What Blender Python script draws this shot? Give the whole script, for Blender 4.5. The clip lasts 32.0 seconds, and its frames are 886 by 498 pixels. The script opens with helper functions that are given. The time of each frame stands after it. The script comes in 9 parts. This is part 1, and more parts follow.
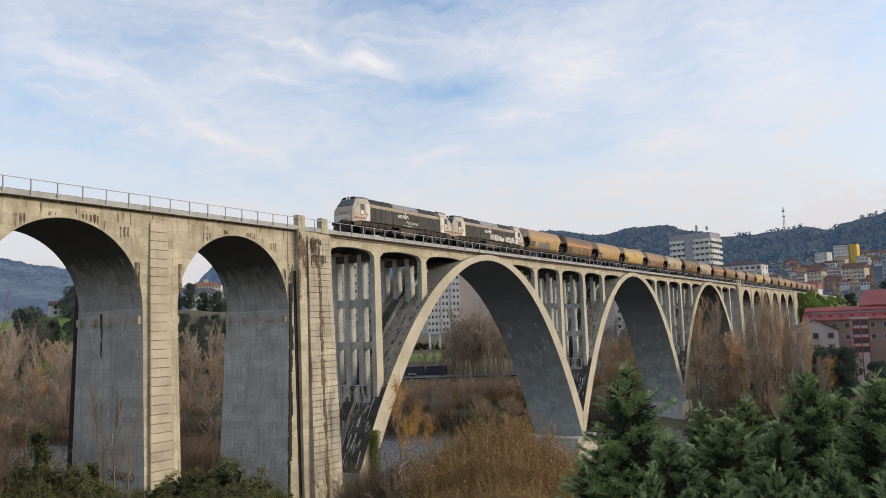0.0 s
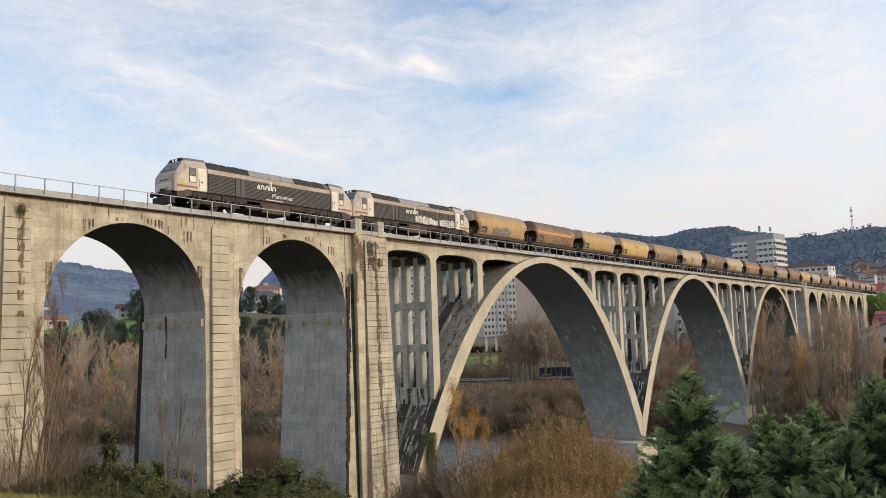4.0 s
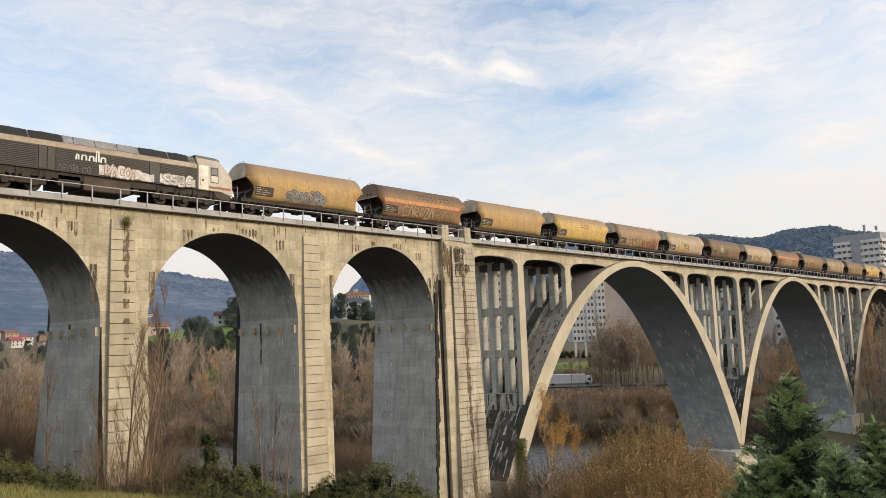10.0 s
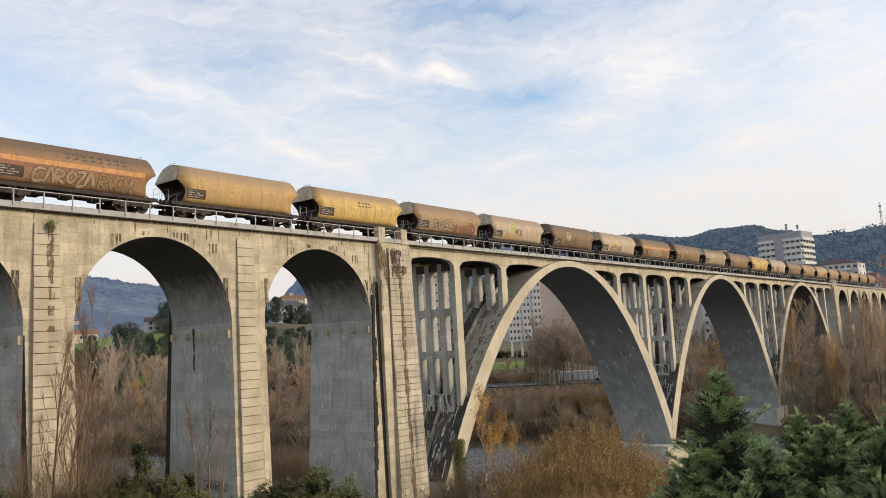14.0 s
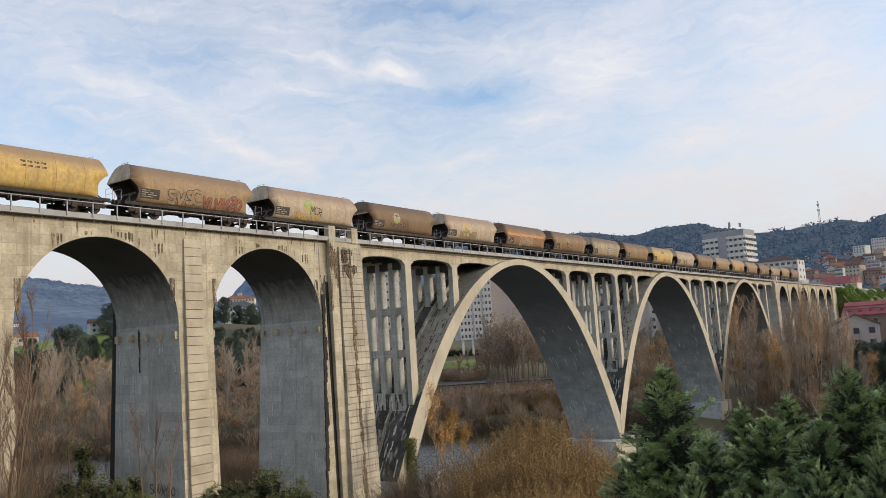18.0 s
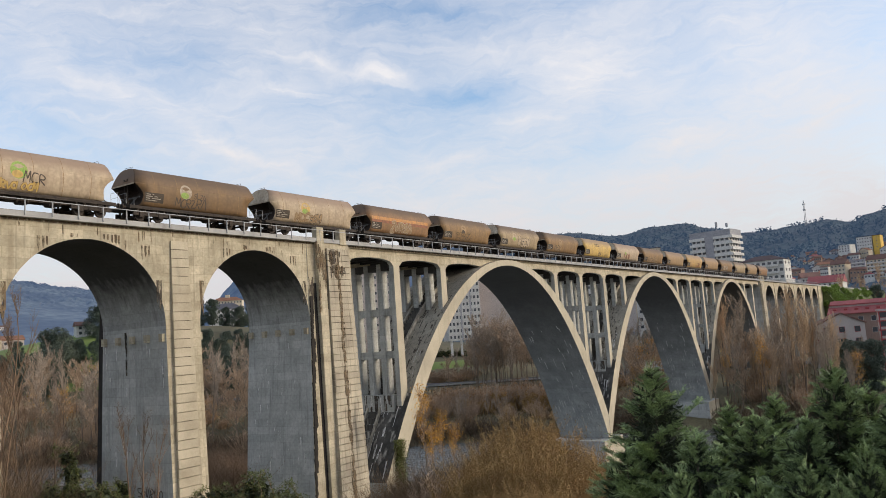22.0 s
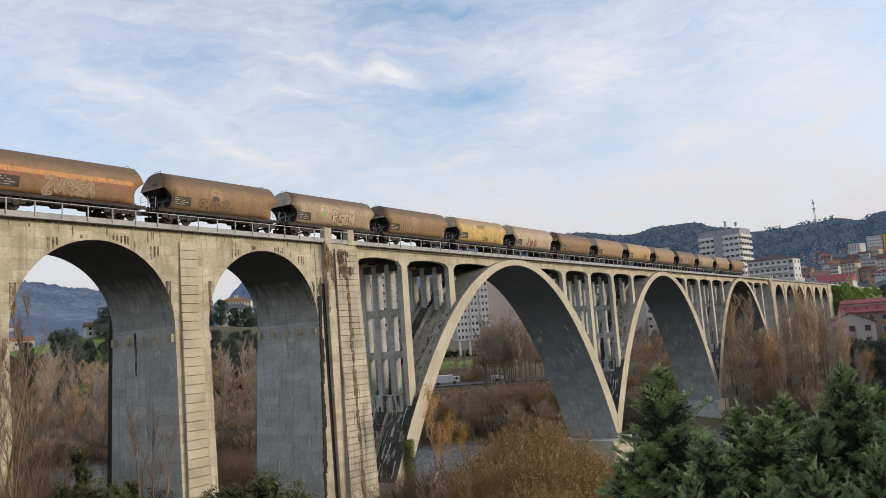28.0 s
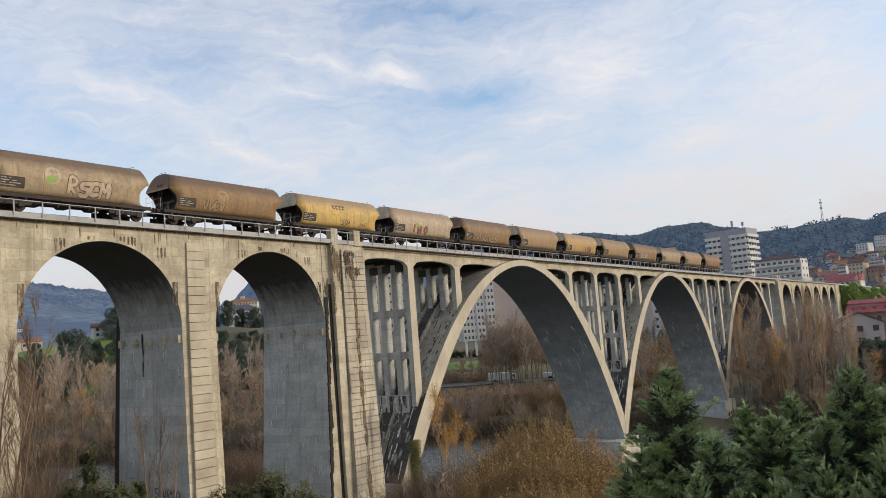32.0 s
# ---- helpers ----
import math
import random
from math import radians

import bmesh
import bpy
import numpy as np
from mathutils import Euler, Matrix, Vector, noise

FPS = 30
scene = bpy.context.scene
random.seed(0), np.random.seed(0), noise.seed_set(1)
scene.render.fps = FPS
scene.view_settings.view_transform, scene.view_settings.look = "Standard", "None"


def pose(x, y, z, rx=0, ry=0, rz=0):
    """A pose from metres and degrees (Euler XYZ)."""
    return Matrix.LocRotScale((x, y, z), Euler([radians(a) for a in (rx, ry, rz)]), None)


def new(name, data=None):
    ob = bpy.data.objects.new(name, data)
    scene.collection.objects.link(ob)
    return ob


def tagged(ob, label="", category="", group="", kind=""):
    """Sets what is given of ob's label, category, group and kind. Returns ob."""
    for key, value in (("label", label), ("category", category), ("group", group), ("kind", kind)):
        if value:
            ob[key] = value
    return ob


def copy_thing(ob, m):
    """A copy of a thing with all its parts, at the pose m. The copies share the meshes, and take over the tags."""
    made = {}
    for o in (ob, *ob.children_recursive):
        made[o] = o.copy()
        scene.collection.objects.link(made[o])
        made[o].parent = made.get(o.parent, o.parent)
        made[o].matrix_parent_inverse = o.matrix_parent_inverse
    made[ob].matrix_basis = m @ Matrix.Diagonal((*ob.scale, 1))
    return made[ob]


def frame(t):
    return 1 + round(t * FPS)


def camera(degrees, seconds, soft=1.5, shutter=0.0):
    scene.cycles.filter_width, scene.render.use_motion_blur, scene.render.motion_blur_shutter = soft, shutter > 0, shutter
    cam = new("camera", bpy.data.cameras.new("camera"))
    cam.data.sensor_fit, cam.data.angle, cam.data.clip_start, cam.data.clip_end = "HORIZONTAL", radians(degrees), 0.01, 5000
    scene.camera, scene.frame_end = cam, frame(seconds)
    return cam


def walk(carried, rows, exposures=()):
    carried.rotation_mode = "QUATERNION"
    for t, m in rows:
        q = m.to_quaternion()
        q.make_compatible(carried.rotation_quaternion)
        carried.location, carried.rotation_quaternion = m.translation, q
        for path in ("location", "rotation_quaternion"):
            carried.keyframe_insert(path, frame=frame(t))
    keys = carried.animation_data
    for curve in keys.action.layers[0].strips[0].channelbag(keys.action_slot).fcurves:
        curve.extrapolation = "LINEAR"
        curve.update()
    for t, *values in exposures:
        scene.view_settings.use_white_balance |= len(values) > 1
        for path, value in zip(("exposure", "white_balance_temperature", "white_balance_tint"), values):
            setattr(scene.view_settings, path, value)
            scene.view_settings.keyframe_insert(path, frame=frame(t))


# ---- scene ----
CAMERA_ROWS = [
    (0, -57.69, 5.76, 2.07), (0.5, -57.58, 5.76, 1.86), (1, -57.16, 5.81, 1.89),
    (1.5, -56.84, 5.83, 2.03), (2, -56.53, 5.88, 2.23), (2.5, -55.53, 5.91, 2.26),
    (3, -54.45, 5.95, 2.17), (3.5, -54.06, 6.02, 2.05), (5.5, -52.04, 6.29, 1.96),
    (6, -51.47, 6.34, 2.08), (6.5, -49.70, 6.47, 2.10), (7, -46.91, 6.58, 1.97),
    (7.5, -46.84, 6.59, 1.88), (8, -46.99, 6.61, 1.97), (8.5, -47.22, 6.62, 2.03),
    (9, -47.35, 6.64, 1.96), (9.5, -47.35, 6.69, 2.01), (10, -47.40, 6.71, 2.10),
    (10.5, -47.94, 6.71, 2.24), (11, -49.16, 6.70, 2.61), (11.5, -50.12, 6.65, 2.76),
    (12, -50.57, 6.64, 2.77), (12.5, -51.31, 6.63, 2.84), (13, -51.67, 6.63, 2.90),
    (13.5, -51.71, 6.66, 3.03), (14, -51.85, 6.63, 3.14), (14.5, -52.13, 6.66, 3.28),
    (16.5, -54.20, 6.55, 3.72), (17, -54.57, 6.51, 3.67), (17.5, -55.07, 6.44, 3.71),
    (18, -55.33, 6.34, 3.75), (18.5, -55.51, 6.27, 3.59), (19, -55.63, 6.26, 3.60),
    (19.5, -55.90, 6.31, 3.65), (20, -55.99, 6.36, 3.81), (20.5, -56.10, 6.34, 3.95),
    (21, -56.18, 6.35, 4.08), (21.5, -56.24, 6.34, 4.08), (22, -56.14, 6.35, 4.07),
    (22.5, -56.07, 6.34, 4.19), (23, -55.89, 6.32, 4.30), (23.5, -55.84, 6.38, 4.52),
    (24, -55.82, 6.41, 4.70), (24.5, -55.71, 6.39, 4.78), (25, -55.76, 6.39, 4.79),
    (25.5, -55.78, 6.38, 4.68), (27.5, -55.61, 6.41, 4.28), (28, -55.55, 6.39, 4.18),
    (28.5, -55.51, 6.38, 3.99), (29, -55.51, 6.40, 3.96), (29.5, -55.44, 6.42, 3.91),
    (30, -55.33, 6.46, 3.92), (30.5, -55.22, 6.45, 4.01), (31, -55.18, 6.44, 4.05),
    (31.5, -55.15, 6.40, 4.19), (32, -55.10, 6.46, 4.25),
]
cam = camera(58.0, 32.0, soft=0.8)
walk(cam, [(t, pose(0, 0, 0, 90 + p, r, y)) for t, y, p, r in CAMERA_ROWS],
     [(0, -0.06, 6450, 10), (2, -0.04, 6500, 10), (3.5, 0.04, 6650, 10), (5.5, 0.14, 6950, 10), (8, 0.14, 7000, 10), (12, 0.14, 7000, 10), (14.5, 0.1, 6850, 10), (17, -0.03, 6500, 10), (20, -0.06, 6450, 10), (32, -0.08, 6450, 10)])

# ---- light ----
SUN_AZ, SUN_EL = 148.0, 20.0     # compass-like angle from +y towards +x, and height
world = bpy.data.worlds.new("sky")
scene.world = world
world.use_nodes = True
wn, wl = world.node_tree.nodes, world.node_tree.links
wn.clear()


def wnode(kind, **vals):
    n = wn.new(kind)
    for k, v in vals.items():
        n.inputs[k].default_value = v
    return n


w_out = wn.new("ShaderNodeOutputWorld")
w_bg = wnode("ShaderNodeBackground", Strength=0.12)
w_sky = wn.new("ShaderNodeTexSky")
w_sky.sky_type, w_sky.sun_disc = "NISHITA", False
w_sky.sun_elevation, w_sky.sun_rotation = radians(SUN_EL), radians(SUN_AZ)
w_sky.air_density, w_sky.dust_density, w_sky.ozone_density = 1.0, 1.5, 1.0
w_co = wn.new("ShaderNodeTexCoord")
# thin cirrus in long bands on a high level sheet
w_sep = wn.new("ShaderNodeSeparateXYZ")
wl.new(w_co.outputs["Generated"], w_sep.inputs[0])
w_zc = wn.new("ShaderNodeMath")
w_zc.operation = "MAXIMUM"
w_zc.inputs[1].default_value = 0.03
wl.new(w_sep.outputs["Z"], w_zc.inputs[0])
w_za = wn.new("ShaderNodeMath")
w_za.operation = "ADD"
w_za.inputs[1].default_value = 0.09
wl.new(w_zc.outputs[0], w_za.inputs[0])
w_dv = wn.new("ShaderNodeVectorMath")
w_dv.operation = "DIVIDE"
w_cb = wn.new("ShaderNodeCombineXYZ")
for k in range(3):
    wl.new(w_za.outputs[0], w_cb.inputs[k])
wl.new(w_co.outputs["Generated"], w_dv.inputs[0])
wl.new(w_cb.outputs[0], w_dv.inputs[1])
w_rot = wn.new("ShaderNodeMapping")
w_rot.inputs["Rotation"].default_value = (0, 0, radians(-31))
wl.new(w_dv.outputs[0], w_rot.inputs["Vector"])
w_map = wn.new("ShaderNodeMapping")
w_map.inputs["Scale"].default_value = (0.75, 1.0, 0.0)
w_map.inputs["Location"].default_value = (3.7, 1.3, 0.0)
w_n1 = wnode("ShaderNodeTexNoise", Scale=1.25, Detail=7.0, Roughness=0.52, Distortion=0.6)
w_r1 = wn.new("ShaderNodeValToRGB")
w_r1.color_ramp.elements[0].position, w_r1.color_ramp.elements[1].position = 0.40, 0.74
w_n2 = wnode("ShaderNodeTexNoise", Scale=2.6, Detail=8.0, Roughness=0.6, Distortion=0.7)
w_r2 = wn.new("ShaderNodeValToRGB")
w_r2.color_ramp.elements[0].position, w_r2.color_ramp.elements[1].position = 0.55, 0.8
w_add = wn.new("ShaderNodeMath")
w_add.operation, w_add.use_clamp = "MULTIPLY_ADD", True
w_add.inputs[1].default_value = 0.6
w_veil = wn.new("ShaderNodeMath")
w_veil.operation, w_veil.use_clamp = "MULTIPLY_ADD", True
w_veil.inputs[1].default_value, w_veil.inputs[2].default_value = 0.3, 0.34
w_mix = wn.new("ShaderNodeMix")
w_mix.data_type = "RGBA"
wl.new(w_rot.outputs[0], w_map.inputs["Vector"])
wl.new(w_map.outputs[0], w_n1.inputs["Vector"])
w_map2 = wn.new("ShaderNodeMapping")
w_map2.inputs["Scale"].default_value = (0.055, 0.2, 0.0)
w_map2.inputs["Location"].default_value = (1.1, 2.4, 0.0)
w_map2.inputs["Rotation"].default_value = (0, 0, radians(-14))
wl.new(w_map2.outputs[0], w_n2.inputs["Vector"])
wl.new(w_n1.outputs["Fac"], w_r1.inputs[0])
wl.new(w_n2.outputs["Fac"], w_r2.inputs[0])
wl.new(w_r2.outputs[0], w_add.inputs[0])
wl.new(w_r1.outputs[0], w_add.inputs[2])
wl.new(w_add.outputs[0], w_veil.inputs[0])
# the larger streaks and gaps of the cirrus: bearing, height, half length, half width, slope (degrees), weight
STREAKS = [(53.9, 18.8, 2.9, 0.97, -7, 0.75), (48.2, 19.8, 5.2, 0.89, -14, 0.4), (67.9, 17.8, 9.4, 3.85, 21, 0.5), (61.4, 19.9, 9.3, 2.23, -3, 0.35),
           (33.3, 17.9, 5.5, 0.89, -10, 0.36), (42.3, 14.1, 6.8, 1.05, -30, 0.42), (73.5, 12.2, 4.6, 1.46, 13, 0.4), (57.7, 12.5, 4.1, 0.89, -1, 0.35),
           (62.7, 14.8, 3.5, 1.21, -1, 0.35), (81.6, 15.3, 9.5, 7.69, 3, 0.3), (45.8, 18.2, 4.2, 0.73, -19, 0.3), (82.7, 12.4, 4.6, 1.62, 31, 0.25),
           (71.2, 10.2, 3.9, 1.05, 5, 0.25), (59.1, 17.1, 4.4, 1.3, -1, -0.45), (55.9, 22.7, 14.6, 1.62, -3, -0.3), (38.1, 19.9, 8.6, 2.43, -5, -0.25),
           (47.0, 17.2, 4.5, 1.21, 1, -0.25), (68.6, 14.8, 3.0, 1.62, 33, -0.2)]
w_az = wn.new("ShaderNodeMath")
w_az.operation = "ARCTAN2"
wl.new(w_sep.outputs["X"], w_az.inputs[0])
wl.new(w_sep.outputs["Y"], w_az.inputs[1])
w_el = wn.new("ShaderNodeMath")
w_el.operation = "ARCSINE"
wl.new(w_sep.outputs["Z"], w_el.inputs[0])
w_ae = wn.new("ShaderNodeCombineXYZ")
for k, src in enumerate((w_az, w_el)):
    dg = wn.new("ShaderNodeMath")
    dg.operation = "DEGREES"
    wl.new(src.outputs[0], dg.inputs[0])
    wl.new(dg.outputs[0], w_ae.inputs[k])
w_warp = wnode("ShaderNodeTexNoise", Scale=0.16, Detail=5.0, Roughness=0.6)
wl.new(w_ae.outputs[0], w_warp.inputs["Vector"])
w_wc = wn.new("ShaderNodeVectorMath")
w_wc.operation = "MULTIPLY_ADD"
w_wc.inputs[1].default_value, w_wc.inputs[2].default_value = (6.0, 3.4, 0), (-3.0, -1.7, 0)
wl.new(w_warp.outputs["Color"], w_wc.inputs[0])
w_aw = wn.new("ShaderNodeVectorMath")
wl.new(w_ae.outputs[0], w_aw.inputs[0])
wl.new(w_wc.outputs[0], w_aw.inputs[1])
wl.new(w_aw.outputs[0], w_map2.inputs["Vector"])
w_last = w_veil.outputs[0]
for az, el, hl, hw, slope, weight in STREAKS:
    sm = wn.new("ShaderNodeMapping")
    sm.vector_type = "TEXTURE"
    sm.inputs["Location"].default_value, sm.inputs["Rotation"].default_value, sm.inputs["Scale"].default_value = (az, el, 0), (0, 0, radians(slope)), (hl * 1.35, hw * 1.35, 1)
    wl.new(w_aw.outputs[0], sm.inputs["Vector"])
    sg = wn.new("ShaderNodeTexGradient")
    sg.gradient_type = "QUADRATIC_SPHERE"
    wl.new(sm.outputs[0], sg.inputs["Vector"])
    sa = wn.new("ShaderNodeMath")
    sa.operation = "MULTIPLY_ADD"
    sa.inputs[1].default_value = weight
    wl.new(sg.outputs["Fac"], sa.inputs[0])
    wl.new(w_last, sa.inputs[2])
    w_last = sa.outputs[0]
# fine combed wisps
w_map3 = wn.new("ShaderNodeMapping")
w_map3.inputs["Scale"].default_value, w_map3.inputs["Rotation"].default_value = (0.13, 0.5, 0.0), (0, 0, radians(-12))
wl.new(w_aw.outputs[0], w_map3.inputs["Vector"])
w_n3 = wnode("ShaderNodeTexNoise", Scale=2.2, Detail=9.0, Roughness=0.62, Distortion=1.1)
wl.new(w_map3.outputs[0], w_n3.inputs["Vector"])
w_fine = wn.new("ShaderNodeMapRange")
w_fine.inputs[1].default_value, w_fine.inputs[2].default_value, w_fine.inputs[3].default_value, w_fine.inputs[4].default_value = 0.3, 0.7, -0.13, 0.13
wl.new(w_n3.outputs["Fac"], w_fine.inputs[0])
w_wisp = wn.new("ShaderNodeMath")
wl.new(w_last, w_wisp.inputs[0])
wl.new(w_fine.outputs[0], w_wisp.inputs[1])
# the air whitens towards the horizon, and the veil greys there
w_hor = wn.new("ShaderNodeMapRange")
w_hor.interpolation_type = "SMOOTHSTEP"
w_hor.inputs[1].default_value, w_hor.inputs[2].default_value, w_hor.inputs[3].default_value, w_hor.inputs[4].default_value = 0.02, 0.30, 0.62, 0.0
wl.new(w_sep.outputs["Z"], w_hor.inputs[0])
w_tone = wn.new("ShaderNodeMapRange")
w_tone.inputs[1].default_value, w_tone.inputs[2].default_value = 0.06, 0.30
wl.new(w_sep.outputs["Z"], w_tone.inputs[0])
w_veil_col = wn.new("ShaderNodeMix")
w_veil_col.data_type = "RGBA"
w_veil_col.inputs[6].default_value, w_veil_col.inputs[7].default_value = (6.15, 5.95, 6.05, 1), (7.6, 7.45, 7.6, 1)
wl.new(w_tone.outputs[0], w_veil_col.inputs[0])
wl.new(w_veil_col.outputs[2], w_mix.inputs[7])
w_max = wn.new("ShaderNodeMath")
w_max.operation, w_max.use_clamp = "ADD", True
wl.new(w_wisp.outputs[0], w_max.inputs[0])
wl.new(w_hor.outputs[0], w_max.inputs[1])
wl.new(w_max.outputs[0], w_mix.inputs[0])
w_gain = wn.new("ShaderNodeVectorMath")
w_gain.operation = "MULTIPLY"
w_gain.inputs[1].default_value = (1.75, 1.85, 1.95)
wl.new(w_sky.outputs[0], w_gain.inputs[0])
wl.new(w_gain.outputs[0], w_mix.inputs[6])
wl.new(w_mix.outputs[2], w_bg.inputs["Color"])
wl.new(w_bg.outputs[0], w_out.inputs[0])

sun_data = bpy.data.lights.new("sun", "SUN")
sun_data.energy, sun_data.angle, sun_data.color = 2.1, radians(12), (1.0, 0.84, 0.64)
sun = new("sun", sun_data)
sd = Vector((math.sin(radians(SUN_AZ)) * math.cos(radians(SUN_EL)), math.cos(radians(SUN_AZ)) * math.cos(radians(SUN_EL)), math.sin(radians(SUN_EL))))
sun.rotation_euler = (sd).to_track_quat("Z", "Y").to_euler()
sun.location = sd * 300

# ---- materials ----
def material(name, base, dark=None, rough=0.8, metal=0.0, scale=1.0, fine=12.0, mix=0.5, bump=0.15, vary=0.0, streak=0.0, streak_col=(0.05, 0.045, 0.04), grain=0.25, coat=0.0, island=0.0, cast=0.0, drips=0.0, fixed=False):
    """A surface with stains at one scale, grain at another, fine relief, and dark streaks that run down."""
    m = bpy.data.materials.new(name)
    m.use_nodes = True
    n, l = m.node_tree.nodes, m.node_tree.links
    b = n["Principled BSDF"]
    b.inputs["Roughness"].default_value, b.inputs["Metallic"].default_value = rough, metal
    b.inputs["Coat Weight"].default_value = coat
    dark = dark or tuple(c * 0.6 for c in base)
    if fixed:
        # laid out over the whole place, so that runs pass from piece to piece
        geo = n.new("ShaderNodeNewGeometry")
        place = geo.outputs["Position"]
    else:
        co = n.new("ShaderNodeTexCoord")
        place = co.outputs["Object"]
    big = n.new("ShaderNodeTexNoise")
    big.inputs["Scale"].default_value, big.inputs["Detail"].default_value = scale, 6
    l.new(place, big.inputs["Vector"])
    ramp = n.new("ShaderNodeValToRGB")
    ramp.color_ramp.elements[0].position, ramp.color_ramp.elements[1].position = 0.5 - 0.25 * (1.2 - mix), 0.5 + 0.3 * (1.2 - mix)
    ramp.color_ramp.elements[0].color, ramp.color_ramp.elements[1].color = (*dark, 1), (*base, 1)
    l.new(big.outputs["Fac"], ramp.inputs[0])
    small = n.new("ShaderNodeTexNoise")
    small.inputs["Scale"].default_value, small.inputs["Detail"].default_value = fine, 4
    l.new(place, small.inputs["Vector"])
    g = n.new("ShaderNodeMapRange")
    g.inputs[1].default_value, g.inputs[2].default_value = 0.25, 0.75
    g.inputs[3].default_value, g.inputs[4].default_value = 1 - grain, 1 + grain
    l.new(small.outputs["Fac"], g.inputs[0])
    mul = n.new("ShaderNodeVectorMath")
    mul.operation = "MULTIPLY"
    l.new(ramp.outputs[0], mul.inputs[0])
    l.new(g.outputs[0], mul.inputs[1])
    last = mul.outputs[0]
    if vary or island:
        info = n.new("ShaderNodeObjectInfo") if vary else n.new("ShaderNodeNewGeometry")
        src = info.outputs["Random"] if vary else info.outputs["Random Per Island"]
        rg = n.new("ShaderNodeMapRange")
        rg.inputs[3].default_value, rg.inputs[4].default_value = 1 - (vary or island), 1 + (vary or island)
        l.new(src, rg.inputs[0])
        mu = n.new("ShaderNodeVectorMath")
        mu.operation = "MULTIPLY"
        l.new(last, mu.inputs[0])
        l.new(rg.outputs[0], mu.inputs[1])
        last = mu.outputs[0]
    if cast:
        # faint panels left by the formwork, with their seams
        cs = n.new("ShaderNodeSeparateXYZ")
        l.new(place, cs.inputs[0])
        ca = n.new("ShaderNodeMath")
        l.new(cs.outputs["X"], ca.inputs[0])
        l.new(cs.outputs["Y"], ca.inputs[1])
        cm = n.new("ShaderNodeCombineXYZ")
        l.new(ca.outputs[0], cm.inputs[0])
        l.new(cs.outputs["Z"], cm.inputs[1])
        bk = n.new("ShaderNodeTexBrick")
        bk.inputs["Scale"].default_value, bk.inputs["Brick Width"].default_value, bk.inputs["Row Height"].default_value, bk.inputs["Mortar Size"].default_value = 1.0, 1.9, 0.72, 0.012
        bk.inputs["Color1"].default_value, bk.inputs["Color2"].default_value, bk.inputs["Mortar"].default_value = (1 + cast, 1 + cast, 1 + cast * 0.9, 1), (1 - cast, 1 - cast, 1 - cast * 1.1, 1), (1 - cast * 2.2, 1 - cast * 2.3, 1 - cast * 2.5, 1)
        l.new(cm.outputs[0], bk.inputs["Vector"])
        mc = n.new("ShaderNodeVectorMath")
        mc.operation = "MULTIPLY"
        l.new(last, mc.inputs[0])
        l.new(bk.outputs["Color"], mc.inputs[1])
        last = mc.outputs[0]
    if streak:
        mp = n.new("ShaderNodeMapping")
        mp.inputs["Scale"].default_value = (1.1, 1.1, 0.09)
        l.new(place, mp.inputs["Vector"])
        sn = n.new("ShaderNodeTexNoise")
        sn.inputs["Scale"].default_value, sn.inputs["Detail"].default_value = 1.6, 5
        l.new(mp.outputs[0], sn.inputs["Vector"])
        sr = n.new("ShaderNodeValToRGB")
        sr.color_ramp.elements[0].position, sr.color_ramp.elements[1].position = 0.56, 0.72
        l.new(sn.outputs["Fac"], sr.inputs[0])
        sm = n.new("ShaderNodeMath")
        sm.operation = "MULTIPLY"
        sm.inputs[1].default_value = streak
        l.new(sr.outputs[0], sm.inputs[0])
        mx = n.new("ShaderNodeMix")
        mx.data_type = "RGBA"
        mx.inputs[7].default_value = (*streak_col, 1)
        l.new(sm.outputs[0], mx.inputs[0])
        l.new(last, mx.inputs[6])
        last = mx.outputs[2]
    if drips:
        mp = n.new("ShaderNodeMapping")
        mp.inputs["Scale"].default_value = (3.6, 3.6, 0.22)
        l.new(place, mp.inputs["Vector"])
        sn = n.new("ShaderNodeTexNoise")
        sn.inputs["Scale"].default_value, sn.inputs["Detail"].default_value = 1.3, 4
        l.new(mp.outputs[0], sn.inputs["Vector"])
        sr = n.new("ShaderNodeValToRGB")
        sr.color_ramp.elements[0].position, sr.color_ramp.elements[1].position = 0.58, 0.70
        l.new(sn.outputs["Fac"], sr.inputs[0])
        sm = n.new("ShaderNodeMath")
        sm.operation = "MULTIPLY"
        sm.inputs[1].default_value = drips
        l.new(sr.outputs[0], sm.inputs[0])
        mx = n.new("ShaderNodeMix")
        mx.data_type = "RGBA"
        mx.inputs[7].default_value = (*[c * 0.45 for c in dark], 1)
        l.new(sm.outputs[0], mx.inputs[0])
        l.new(last, mx.inputs[6])
        last = mx.outputs[2]
    l.new(last, b.inputs["Base Color"])
    if bump:
        bp = n.new("ShaderNodeBump")
        bp.inputs["Strength"].default_value, bp.inputs["Distance"].default_value = bump, 0.05
        l.new(small.outputs["Fac"], bp.inputs["Height"])
        l.new(bp.outputs[0], b.inputs["Normal"])
    return m


